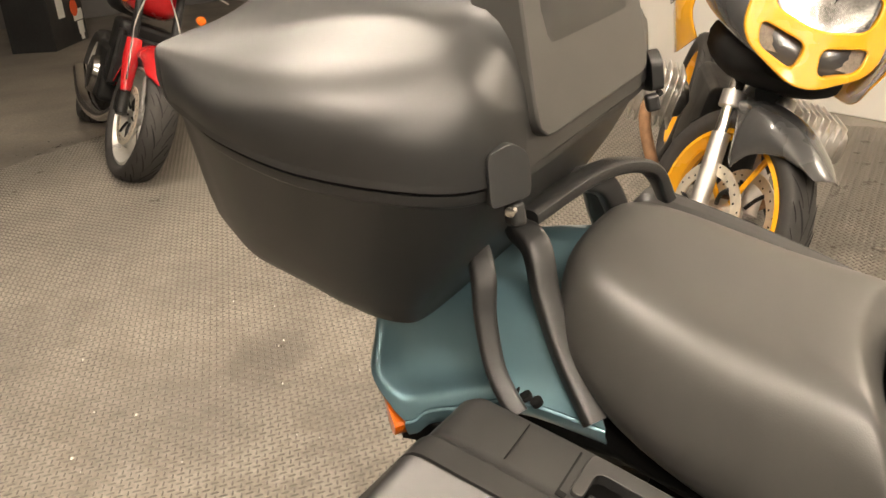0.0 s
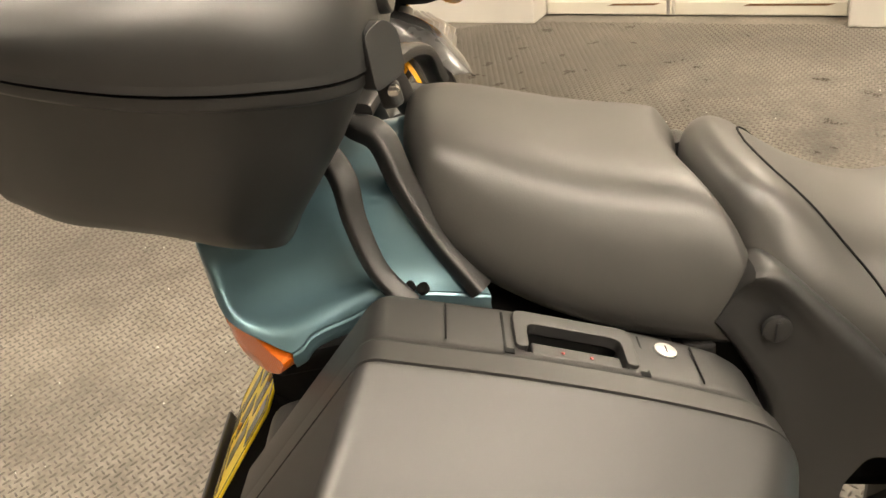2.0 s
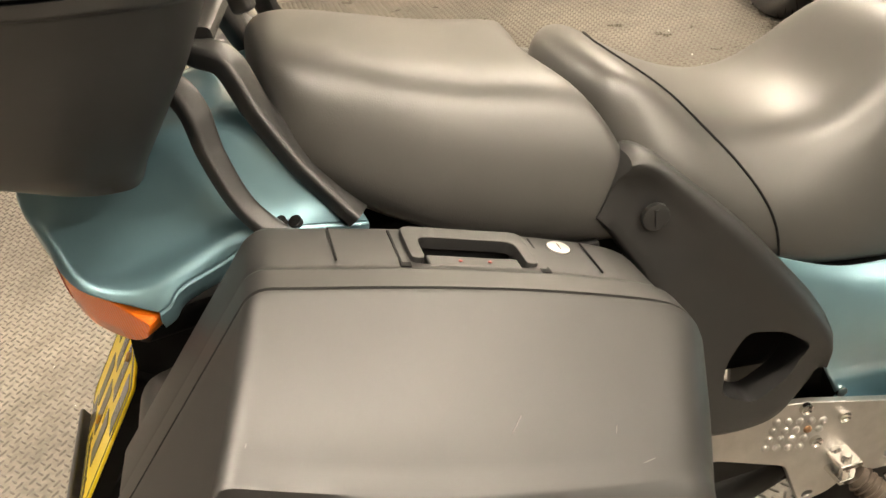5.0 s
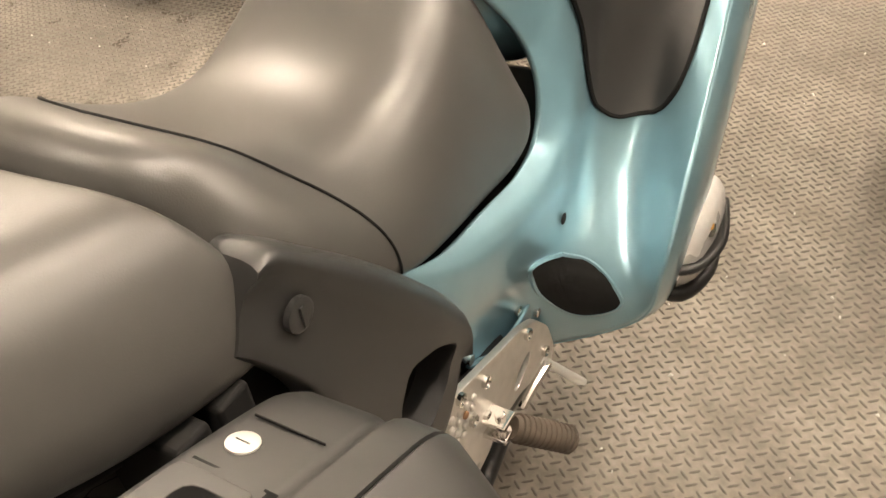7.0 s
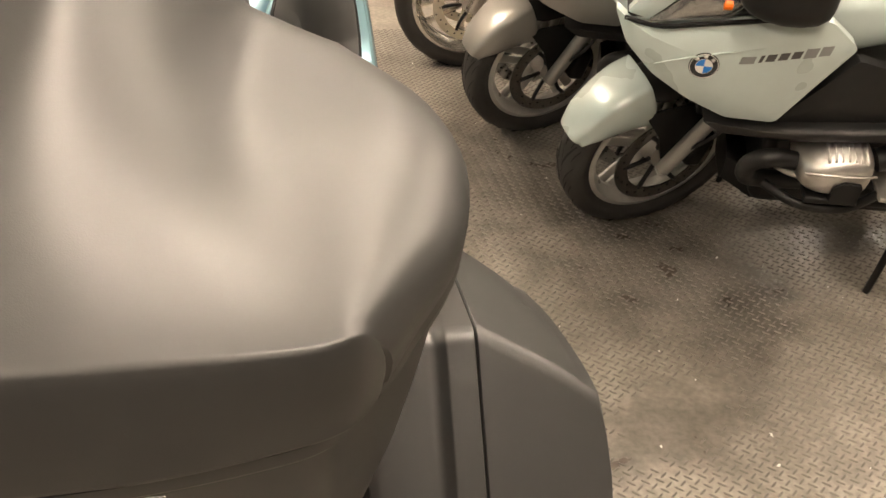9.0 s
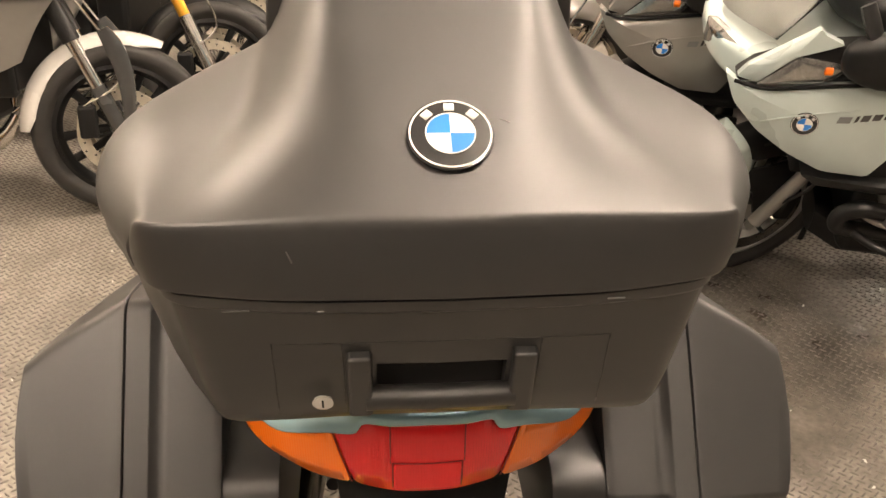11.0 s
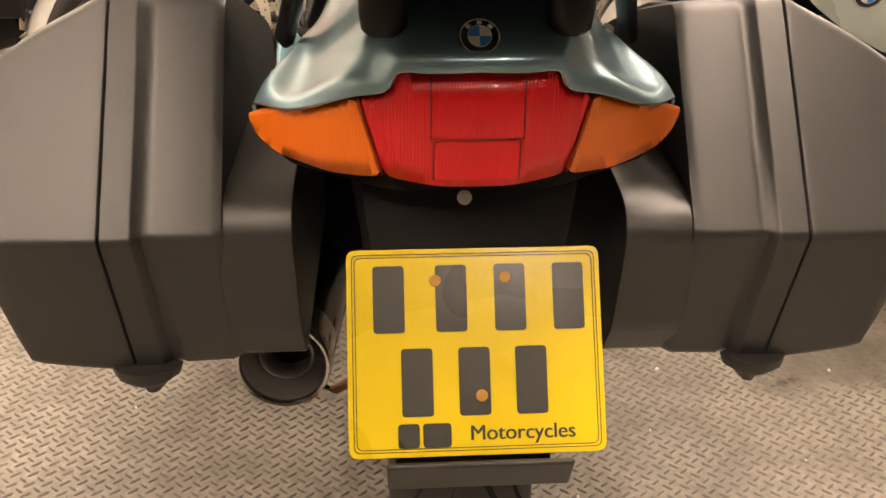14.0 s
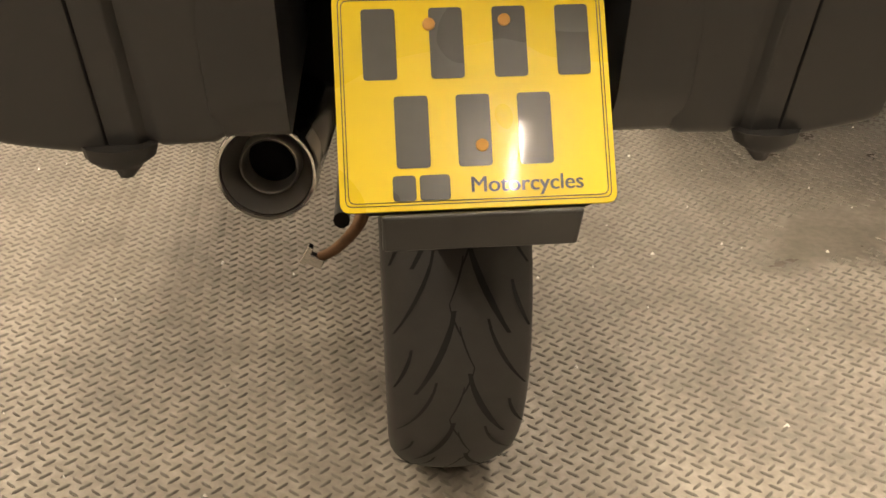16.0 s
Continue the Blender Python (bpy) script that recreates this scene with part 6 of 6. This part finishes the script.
def naked_bike(m, label, tank, guard, rim, slider, tube_mat, steer=0.0, half=None, wheels=(0.30, 0.12), spokes=10, group="parked motorcycles", beak=None, cover=(35, 172), fork_top=None, split=0.45, skirt=0.045, gap=0.028, flaps=False, lamp=(-0.12, 0.90)):
    t = thing("naked_motorcycle", label, "motorcycle", m, group)
    r, w = wheels
    wheel(t, "front_wheel", (0, 0, r), r, w, rim, (-0.07, 0.07), spokes, steer, rim_r=0.755 * r)
    mudguard(t, (0, 0, r), r + gap, w + gap - 0.003, guard, *cover, steer, "painted front mudguard", skirt)
    for s in (-1, 1) if flaps else ():
        c, sn = math.cos(radians(steer)), math.sin(radians(steer))
        leg = [Vector((c * s * 0.108 - sn * y, sn * s * 0.108 + c * y, z)) for y, z in ((-0.01, r + 0.12), (-0.04, r + 0.20), (-0.06, r + 0.29), (-0.08, r + 0.38))]
        part("fork_guard", tube(leg, [0.026, 0.036, 0.044, 0.040], 16, 16, 0.8), guard, t, "painted flap over the fork leg")
    fork(t, 0, r, -0.30, 0.98, 0.105, slider, tube_mat, 0.029, steer, split, fork_top)
    for s in (-1, 1):
        part("brake_caliper", shift(block((0.05, 0.06, 0.11), (s * 0.09, -0.11, 0.05)), pose(0, 0, r, 0, 0, steer)), BLACK, t, bevel=0.01)
        part("brake_hose", shift(tube([(s * 0.09, -0.12, 0.10), (s * 0.13, 0.02, 0.22), (s * 0.12, -0.10, 0.45), (s * 0.06, -0.22, 0.62)], 0.0045, 20, 6), pose(0, 0, r, 0, 0, steer)), STEEL, t, "braided brake hose")
        part("radiator_side", block((0.05, 0.12, 0.30), (s * 0.14, -0.34, 0.58)), BLACK, t, bevel=0.015)
        part("engine_cover", lathe([(0, 0.11), (0.03, 0.10), (0.04, 0.05)], 24, "x", (s * 0.17 if s > 0 else -0.21, -0.66, 0.42)), CHROME_DARK, t)
        part("indicator", lathe([(0, 0.02), (0.05, 0.025), (0.06, 0.015)], 14, "y", (s * 0.20, -0.20, 0.90)), AMBER, t, "amber indicator")
        part("grip", tube([(s * 0.25, -0.45, 1.06), (s * 0.31, -0.48, 1.06), (s * 0.38, -0.51, 1.05)], 0.017, 8, 10), BLACK, t, "black rubber grip")
        part("lever", tube([(s * 0.24, -0.40, 1.05), (s * 0.32, -0.41, 1.04), (s * 0.39, -0.45, 1.03)], 0.006, 8, 6), ALU, t)
    part("radiator", block((0.30, 0.05, 0.26), (0, -0.30, 0.58)), BLACK, t, "black radiator", bevel=0.01)
    part("engine", merge(block((0.34, 0.42, 0.30), (0, -0.64, 0.46)), block((0.30, 0.25, 0.24), (0, -0.50, 0.66))), BLACK, t, "black engine", bevel=0.03)
    part("exhaust", tube([(0.05, -0.40, 0.55), (0.06, -0.33, 0.36), (0.10, -0.5, 0.22), (0.14, -0.9, 0.22), (0.17, -1.2, 0.36)], [0.025, 0.025, 0.03, 0.05, 0.05], 24, 12), STEEL, t, "steel exhaust")
    part("tank", loft([ring_of(0, y, z, hw, h, h, 20, 2.5) for y, z, hw, h in ((-0.30, 0.93, 0.09, 0.06), (-0.38, 0.93, 0.16, 0.11), (-0.55, 0.94, 0.18, 0.13), (-0.72, 0.91, 0.15, 0.11), (-0.86, 0.86, 0.08, 0.06))]), tank, t, "painted tank", sub=1)
    part("headlight", lathe([(-0.10, 0.04), (-0.05, 0.09), (0.0, 0.10), (0.02, 0.095), (0.035, 0.06), (0.04, 0.005)], 28, "y", (0, *lamp)), LAMP_GLASS if beak is None else BLACK, t, "round headlamp")
    part("seat", loft([ring_of(0, y, z, hw, h, h, 16, 2.6) for y, z, hw, h in ((-0.80, 0.86, 0.10, 0.04), (-0.98, 0.81, 0.14, 0.05), (-1.2, 0.83, 0.14, 0.05), (-1.45, 0.88, 0.11, 0.05), (-1.6, 0.90, 0.06, 0.03))]), BLACK, t, "black seat", sub=1)
    part("handlebar", tube([(-0.37, -0.50, 1.05), (-0.22, -0.42, 1.07), (0, -0.36, 1.04), (0.22, -0.42, 1.07), (0.37, -0.50, 1.05)], 0.013, 20, 10), BLACK, t)
    part("swing_arm", tube([(0.10, -0.85, 0.40), (0.11, -1.2, 0.35), (0.10, -1.5, 0.31)], 0.03, 10, 12), BLACK, t)
    wheel(t, "rear_wheel", (0, -1.50, 0.31), 0.31, 0.18, rim, (), spokes)
    foot = (0.012 - m[2][3] + 0.33 * m[2][0]) / m[2][2]
    part("side_stand", tube([(-0.15, -0.75, foot + 0.25), (-0.26, -0.76, foot + 0.11), (-0.33, -0.78, foot)], 0.011, 10, 10), BLACK, t)
    return t


xr = naked_bike(heading((-0.935, 1.82), (0.99, -0.10), -8), "white adventure sport motorcycle with black cast wheels", WHITE_PAINT, WHITE_PAINT, BLACK, GREY_PAINT, STEEL, 22, fork_top=BLACK, split=0.24, skirt=0.045, gap=0.034, cover=(60, 178))
for s in (-1, 1):
    c22, s22 = math.cos(radians(22)), math.sin(radians(22))
    leg = [Vector((c22 * s * 0.125 - s22 * y, s22 * s * 0.125 + c22 * y, z)) for y, z in ((0.02, 0.33), (0.028, 0.42), (0.022, 0.52), (0.0, 0.60), (-0.03, 0.66))]
    part("fork_guard", tube(leg, [0.016, 0.024, 0.030, 0.032, 0.020], 18, 14, 0.5, (c22, s22, 0), 3.0), GREY_PAINT, xr, "dark grey fork guard")
    part("side_fairing", sheet(patch([[(s * 0.08, 0.06, 0.86), (s * 0.15, -0.12, 0.98), (s * 0.20, -0.45, 1.02)], [(s * 0.14, 0.0, 0.80), (s * 0.24, -0.20, 0.84), (s * 0.25, -0.50, 0.86)], [(s * 0.15, -0.06, 0.775), (s * 0.25, -0.28, 0.755), (s * 0.22, -0.50, 0.74)]], 12, 16)), WHITE_PAINT, xr, "white side fairing", solid=0.006)
    part("lower_panel", sheet(patch([[(s * 0.14, -0.10, 0.775), (s * 0.235, -0.28, 0.76), (s * 0.21, -0.52, 0.75)], [(s * 0.16, -0.17, 0.68), (s * 0.225, -0.31, 0.66), (s * 0.20, -0.52, 0.64)], [(s * 0.15, -0.25, 0.55), (s * 0.21, -0.36, 0.50), (s * 0.19, -0.52, 0.46)]], 6, 10)), SILVER_PAINT, xr, "grey side panel", solid=0.006)
    for k, w in enumerate((0.03, 0.04, 0.045, 0.03)):
        part("model_bar", shift(block((0.003, w, 0.035), (0, 0, 0)), pose(s * 0.238, -0.16 - 0.052 * k, 0.885 + 0.004 * k, 0, s * 14, s * 12)), BLUE_ENAMEL if k in (1, 2) else GREY_PAINT, xr, "coloured model lettering bar", auto=False)

naked_bike(heading((-0.70, 2.38), (0.97, -0.20), -8), "black motorcycle with gold fork legs", BLACK, BLACK, BLACK, STEEL, GOLD, 20, split=0.36)
naked_bike(heading((-0.66, 3.10), (0.97, -0.2), -8), "red and black motorcycle with wire wheels", RED_PAINT, BLACK, STEEL, STEEL, STEEL, 8)
naked_bike(heading((0.78, 2.52), (-0.97, 0.2), -10), "silver motorcycle with wire wheels", SILVER_PAINT, SILVER_PAINT, STEEL, STEEL, STEEL, 8)
naked_bike(heading((-2.15, -3.56), (0.55, 0.83), -25), "red motorcycle with silver cast wheels", RED_PAINT, RED_PAINT, RIM_GREY, BLACK, BLACK, 6, wheels=(0.335, 0.165), spokes=6, lamp=(-0.22, 1.08), cover=(38, 165), skirt=0.07, gap=0.05, flaps=True)


def adventure_bike(m):
    t = thing("adventure_motorcycle", "yellow and dark grey flat-twin adventure motorcycle", "motorcycle", m, "parked motorcycles")
    wheel(t, "front_wheel", (0, 0, 0.335), 0.335, 0.11, YELLOW_PAINT, (-0.075, 0.075), 5, 32, lean=-4, spoke=0.009, rim_r=0.262, twin=False)
    rows = []
    for a in np.linspace(40, 104, 30):
        hw = float(np.interp(a, (40, 48, 70, 90, 104), (0.042, 0.060, 0.084, 0.080, 0.050)))
        skirt = float(np.interp(a, (40, 56, 72, 82, 96, 104), (0.006, 0.050, 0.120, 0.190, 0.160, 0.03)))
        r = float(np.interp(a, (40, 58, 85, 104), (0.415, 0.392, 0.378, 0.372)))
        row = []
        for u in np.linspace(-1, 1, 25):
            k = abs(u)
            x = hw * min(1.0, k / 0.56) if k < 0.56 else hw + 0.012 * math.sin((k - 0.56) / 0.44 * math.pi)
            drop = 0.034 * (min(1.0, k / 0.56)) ** 2.2 * hw / 0.1 + (skirt * (k - 0.56) / 0.44 if k > 0.56 else 0)
            row.append((math.copysign(x, u), (r - drop) * math.cos(radians(a)), (r - drop) * math.sin(radians(a))))
        rows.append(row)
    part("front_mudguard", shift(sheet(rows), pose(0, 0, 0.335, 0, -4, 32)), GREY_PAINT, t, "dark grey gloss front mudguard with a pointed tip", solid=0.004)
    fork(t, 0, 0.335, -0.30, 1.0, 0.105, ALU, STEEL, 0.030, 32, 0.35)
    c32, s32 = math.cos(radians(32)), math.sin(radians(32))
    legs = [Vector((c32 * s * 0.105, s32 * s * 0.105, 0.335)).lerp(Vector((c32 * s * 0.105, -0.30 + s32 * s * 0.105, 1.0)), 0.50) for s in (-1, 1)]
    along = Vector((0, -0.30, 0.665)).normalized()
    for p in legs:
        part("fork_clamp", tube([p - along * 0.026, p, p + along * 0.026], 0.038, 6, 18), ALU, t, "cast grey fork clamp", bevel=0.004)
    part("fork_brace", tube([legs[0], legs[0].lerp(legs[1], 0.25) + Vector((0, 0.03, 0)), legs[0].lerp(legs[1], 0.75) + Vector((0, 0.03, 0)), legs[1]], 0.024, 10, 12, 0.6), ALU, t, "cast grey fork bridge")
    rows = []
    for y, hw, top, low in ((0.20, 0.09, 0.90, 0.83), (0.14, 0.18, 1.00, 0.84), (0.05, 0.245, 1.06, 0.85), (-0.10, 0.29, 1.12, 0.86), (-0.30, 0.30, 1.12, 0.86), (-0.50, 0.24, 1.08, 0.86)):
        rows.append(ring_of(0, y, (top + low) / 2, hw, (top - low) / 2, (top - low) / 2, 24, 2.8))
    part("nose_fairing", loft(rows), GREY_PAINT, t, "dark grey nose fairing", sub=1)
    part("nose_underside", loft([ring_of(0, y, 0.82, hw, 0.07, d, 20, 2.6) for y, hw, d in ((0.12, 0.08, 0.02), (0.05, 0.16, 0.06), (-0.10, 0.20, 0.10), (-0.35, 0.20, 0.12))]), MATT_BLACK, t, "black underside of the nose")
    fr = rounded([(-0.185, 1.12), (-0.195, 0.895), (0, 0.80), (0.195, 0.895), (0.185, 1.12)], 0.07, 7)
    g1 = rounded([(-0.150, 0.952), (-0.138, 0.888), (-0.032, 0.852), (-0.022, 0.925)], 0.026, 5)
    g2 = [(-a, b) for a, b in g1[::-1]]
    lamp_hole = rounded([(-0.145, 1.085), (-0.135, 0.995), (0, 0.962), (0.135, 0.995), (0.145, 1.085)], 0.045, 5)

    def front(a, b, d):
        return (a, 0.225 - 1.3 * a * a - 0.32 * (b - 0.80) + d, b)

    part("beak", plate(fr, 0.03, front, [g1, g2, lamp_hole]), YELLOW_PAINT, t, "yellow beak around the grilles", bevel=0.006)
    part("grille", plate(rounded([(-0.15, 0.96), (-0.14, 0.88), (0.14, 0.88), (0.15, 0.96)], 0.01, 2), 0.006, lambda a, b, d: front(a, b, d + 0.005)), MESH_GRILLE, t, "wire mesh grille")
    part("headlight", plate(rounded([(-0.135, 1.08), (-0.125, 0.98), (0, 0.95), (0.125, 0.98), (0.135, 1.08)], 0.02, 3), 0.012, lambda a, b, d: front(a, b, d + 0.014)), LAMP_GLASS, t, "twin clear headlamp", bevel=0.004)
    for s in (-1, 1):
        for k, (rad, mat, name) in enumerate(((0.052, BLACK, "lamp_ring"), (0.030, STEEL, "reflector_ring"), (0.012, ALU, "lamp_bulb"))):
            ring = [front(s * 0.066 + rad * math.cos(a), 1.030 + rad * 0.95 * math.sin(a), 0.011 - 0.001 * k) for a in np.linspace(0, 2 * math.pi, 33)]
            part(name, tube(ring, 0.0035, 40, 6), mat, t, auto=False)
        part("tank_side", sheet(patch([[(s * 0.29, -0.12, 1.03), (s * 0.32, -0.35, 1.05), (s * 0.25, -0.75, 1.00)], [(s * 0.31, -0.10, 0.90), (s * 0.35, -0.34, 0.90), (s * 0.27, -0.75, 0.86)], [(s * 0.27, -0.06, 0.82), (s * 0.29, -0.30, 0.72), (s * 0.20, -0.75, 0.74)]], 10, 14)), YELLOW_PAINT, t, "yellow tank side", solid=0.006)
        roundel(t, (s * 0.352, -0.30, 0.90), (s, 0.10, 0.05), 0.07)
        rows = []
        for x, hy, hz in ((0.14, 0.09, 0.07), (0.27, 0.11, 0.085), (0.37, 0.11, 0.085), (0.415, 0.09, 0.07), (0.43, 0.06, 0.045)):
            rows.append([(s * x, -0.58 + hy * math.copysign(abs(math.cos(a)) ** 0.6, math.cos(a)), 0.52 + hz * math.copysign(abs(math.sin(a)) ** 0.6, math.sin(a))) for a in np.linspace(0, 2 * math.pi, 20, endpoint=False)])
        head = part("cylinder_head", loft(rows), ALU, t, "silver flat-twin cylinder head", sub=1)
        for k in range(9):
            part("cooling_fin", block((0.006, 0.235 - 0.03 * (k > 6), 0.20 - 0.03 * (k > 6)), (s * (0.20 + 0.024 * k), -0.58, 0.522)), ALU, head, auto=False)
        part("exhaust_header", tube([(s * 0.30, -0.50, 0.52), (s * 0.28, -0.42, 0.42), (s * 0.17, -0.38, 0.26), (s * 0.08, -0.7, 0.2)], 0.022, 20, 12), RUST, t, "browned exhaust pipe")
    part("engine_block", block((0.24, 0.50, 0.36), (0, -0.60, 0.46)), BLACK, t, bevel=0.03)
    part("telelever", tube([(0, -0.30, 0.62), (0, -0.18, 0.70), (0, -0.08, 0.72)], 0.04, 8, 10), BLACK, t)
    part("seat", loft([ring_of(0, y, z, hw, h, h, 16, 2.6) for y, z, hw, h in ((-0.62, 1.0, 0.12, 0.08), (-0.85, 0.92, 0.15, 0.05), (-1.1, 0.90, 0.16, 0.05), (-1.35, 0.95, 0.14, 0.05), (-1.65, 0.96, 0.08, 0.03))]), BLACK, t, "black seat", sub=1)
    part("windscreen", sheet(patch([[(-0.15, 0.03, 1.10), (0, 0.08, 1.10), (0.15, 0.03, 1.10)], [(-0.13, -0.12, 1.30), (0, -0.07, 1.32), (0.13, -0.12, 1.30)]], 8, 12)), GLASS, t, solid=0.004)
    part("handlebar", tube([(-0.42, -0.55, 1.10), (-0.22, -0.42, 1.14), (0, -0.38, 1.12), (0.22, -0.42, 1.14), (0.42, -0.55, 1.10)], 0.013, 20, 10), BLACK, t)
    wheel(t, "rear_wheel", (0, -1.5, 0.325), 0.325, 0.15, YELLOW_PAINT, (), 12)
    foot = (0.012 - m[2][3] + 0.34 * m[2][0]) / m[2][2]
    part("side_stand", tube([(-0.15, -0.7, foot + 0.25), (-0.26, -0.7, foot + 0.11), (-0.34, -0.72, foot)], 0.011, 10, 10), BLACK, t)


adventure_bike(heading((-1.86, -0.56), (0.95, 0.30), -18))


def clutter():
    b = thing("carton", "black printed carton with white labels and an orange sticker", "box", pose(-4.95, -7.9, 0, 0, 0, 28))
    part("box_body", block((0.80, 0.45, 0.95), (-0.15, 0.075, 0.475)), CARD, b, bevel=0.006)
    for x, z, w, h in ((-0.40, 0.27, 0.22, 0.11), (-0.42, 0.14, 0.13, 0.13), (-0.02, 0.38, 0.15, 0.19), (-0.42, 0.045, 0.07, 0.06)):
        part("label", block((w, 0.003, h), (x, 0.302, z)), PAPER, b, "white paper label")
    part("sticker", lathe([(0, 0.001), (0, 0.085), (0.003, 0.085), (0.003, 0.001)], 20, "y", (-0.32, 0.307, 0.35)), ORANGE, b, "round orange sticker")
    c = thing("display_stand", "grey metal display stand on the floor", "stand", pose(-3.7, -7.6, 0, 0, 0, 28))
    part("base", block((0.9, 0.6, 0.06), (0, 0, 0.03)), GREY_PAINT, c, bevel=0.01)
    part("post", block((0.10, 0.10, 1.8), (-0.25, 0.1, 0.93)), SILVER_PAINT, c, bevel=0.005)
    part("post", block((0.06, 0.06, 1.8), (0.3, 0.1, 0.93)), SILVER_PAINT, c, bevel=0.005)


clutter()


# ---- pale crumbs and flakes on the floor ----
def crumbs():
    rnd = random.Random(5)
    bm = bmesh.new()
    for _ in range(420):
        x, y = rnd.uniform(-2.6, 2.3), rnd.uniform(-2.6, 2.6)
        r = rnd.choice((0.0012, 0.0016, 0.0022, 0.0034))
        n = rnd.choice((4, 5, 6))
        a0, long = rnd.uniform(0, 6.28), rnd.uniform(1.0, 2.4)
        ring = []
        for i in range(n):
            a = 2 * math.pi * i / n
            u, v = r * long * math.cos(a) * rnd.uniform(0.7, 1.2), r * math.sin(a) * rnd.uniform(0.7, 1.2)
            ring.append((x + u * math.cos(a0) - v * math.sin(a0), y + u * math.sin(a0) + v * math.cos(a0)))
        low = [bm.verts.new((a, b, 0.0003)) for a, b in ring]
        tip = bm.verts.new((x, y, 0.0042 + r))
        for i in range(n):
            bm.faces.new((low[i], low[(i + 1) % n], tip))
    tagged(part("floor_crumbs", bm, PAPER, auto=False), "small pale crumbs and flakes lying on the floor", "debris", kind="stuff")


crumbs()


# ---- raised lugs of the checker floor ----
def lugs():
    # two slanted lugs to a cell of 31 x 26.5 mm
    i, j, k = np.meshgrid(np.arange(-150, 90), np.arange(-120, 180), np.arange(2))
    i, j, k = i.ravel(), j.ravel(), k.ravel()
    px, py = 0.0312 * (i + 0.5 * k) + 0.0022 * j + 0.013, -0.0265 * (j + 0.48 * k) + 0.004
    keep = (px > -4.2) & (px < 2.5) & (py > -4.4) & (py < 2.9) & (math.cos(radians(WALL_TURN)) * (px + 4.30) + math.sin(radians(WALL_TURN)) * (py - 0.1) > 0.05)
    # a worn patch where the lugs are filled and smooth
    u, v = px - 0.93, py - 0.47
    u, v = (u * 0.87 + v * 0.5) / 0.21, (v * 0.87 - u * 0.5) / 0.095
    keep &= np.hypot(u, v) + 0.16 * np.sin(17 * u + 3 * v) + 0.12 * np.sin(11 * v - 5 * u) > 1
    k, px, py = k[keep], px[keep], py[keep]
    a = np.where(k == 0, radians(-40), radians(38))
    ca, sa = np.cos(a), np.sin(a)
    shape = [(-0.0115, 0, 0), (-0.006, -0.0026, 0), (0.006, -0.0026, 0), (0.0115, 0, 0), (0.006, 0.0026, 0), (-0.006, 0.0026, 0), (-0.0075, 0, 0.0036), (0.0075, 0, 0.0036)]
    quads = [(0, 1, 6), (1, 2, 7), (1, 7, 6), (2, 3, 7), (3, 4, 7), (4, 5, 6), (4, 6, 7), (5, 0, 6)]
    n = len(px)
    v = np.zeros((n, 8, 3))
    for k, (x, y, z) in enumerate(shape):
        v[:, k, 0], v[:, k, 1], v[:, k, 2] = px + x * ca - y * sa, py + x * sa + y * ca, z + 0.0002
    f = (np.arange(n)[:, None, None] * 8 + np.array(quads)[None]).reshape(-1, 3)
    me = bpy.data.meshes.new("floor_lugs")
    me.vertices.add(n * 8)
    me.vertices.foreach_set("co", v.ravel())
    me.loops.add(len(f) * 3)
    me.loops.foreach_set("vertex_index", f.ravel().astype(np.int32))
    me.polygons.add(len(f))
    me.polygons.foreach_set("loop_start", np.arange(len(f), dtype=np.int32) * 3)
    me.update(calc_edges=True)
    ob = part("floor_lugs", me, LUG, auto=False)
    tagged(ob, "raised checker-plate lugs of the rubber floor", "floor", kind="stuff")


lugs()
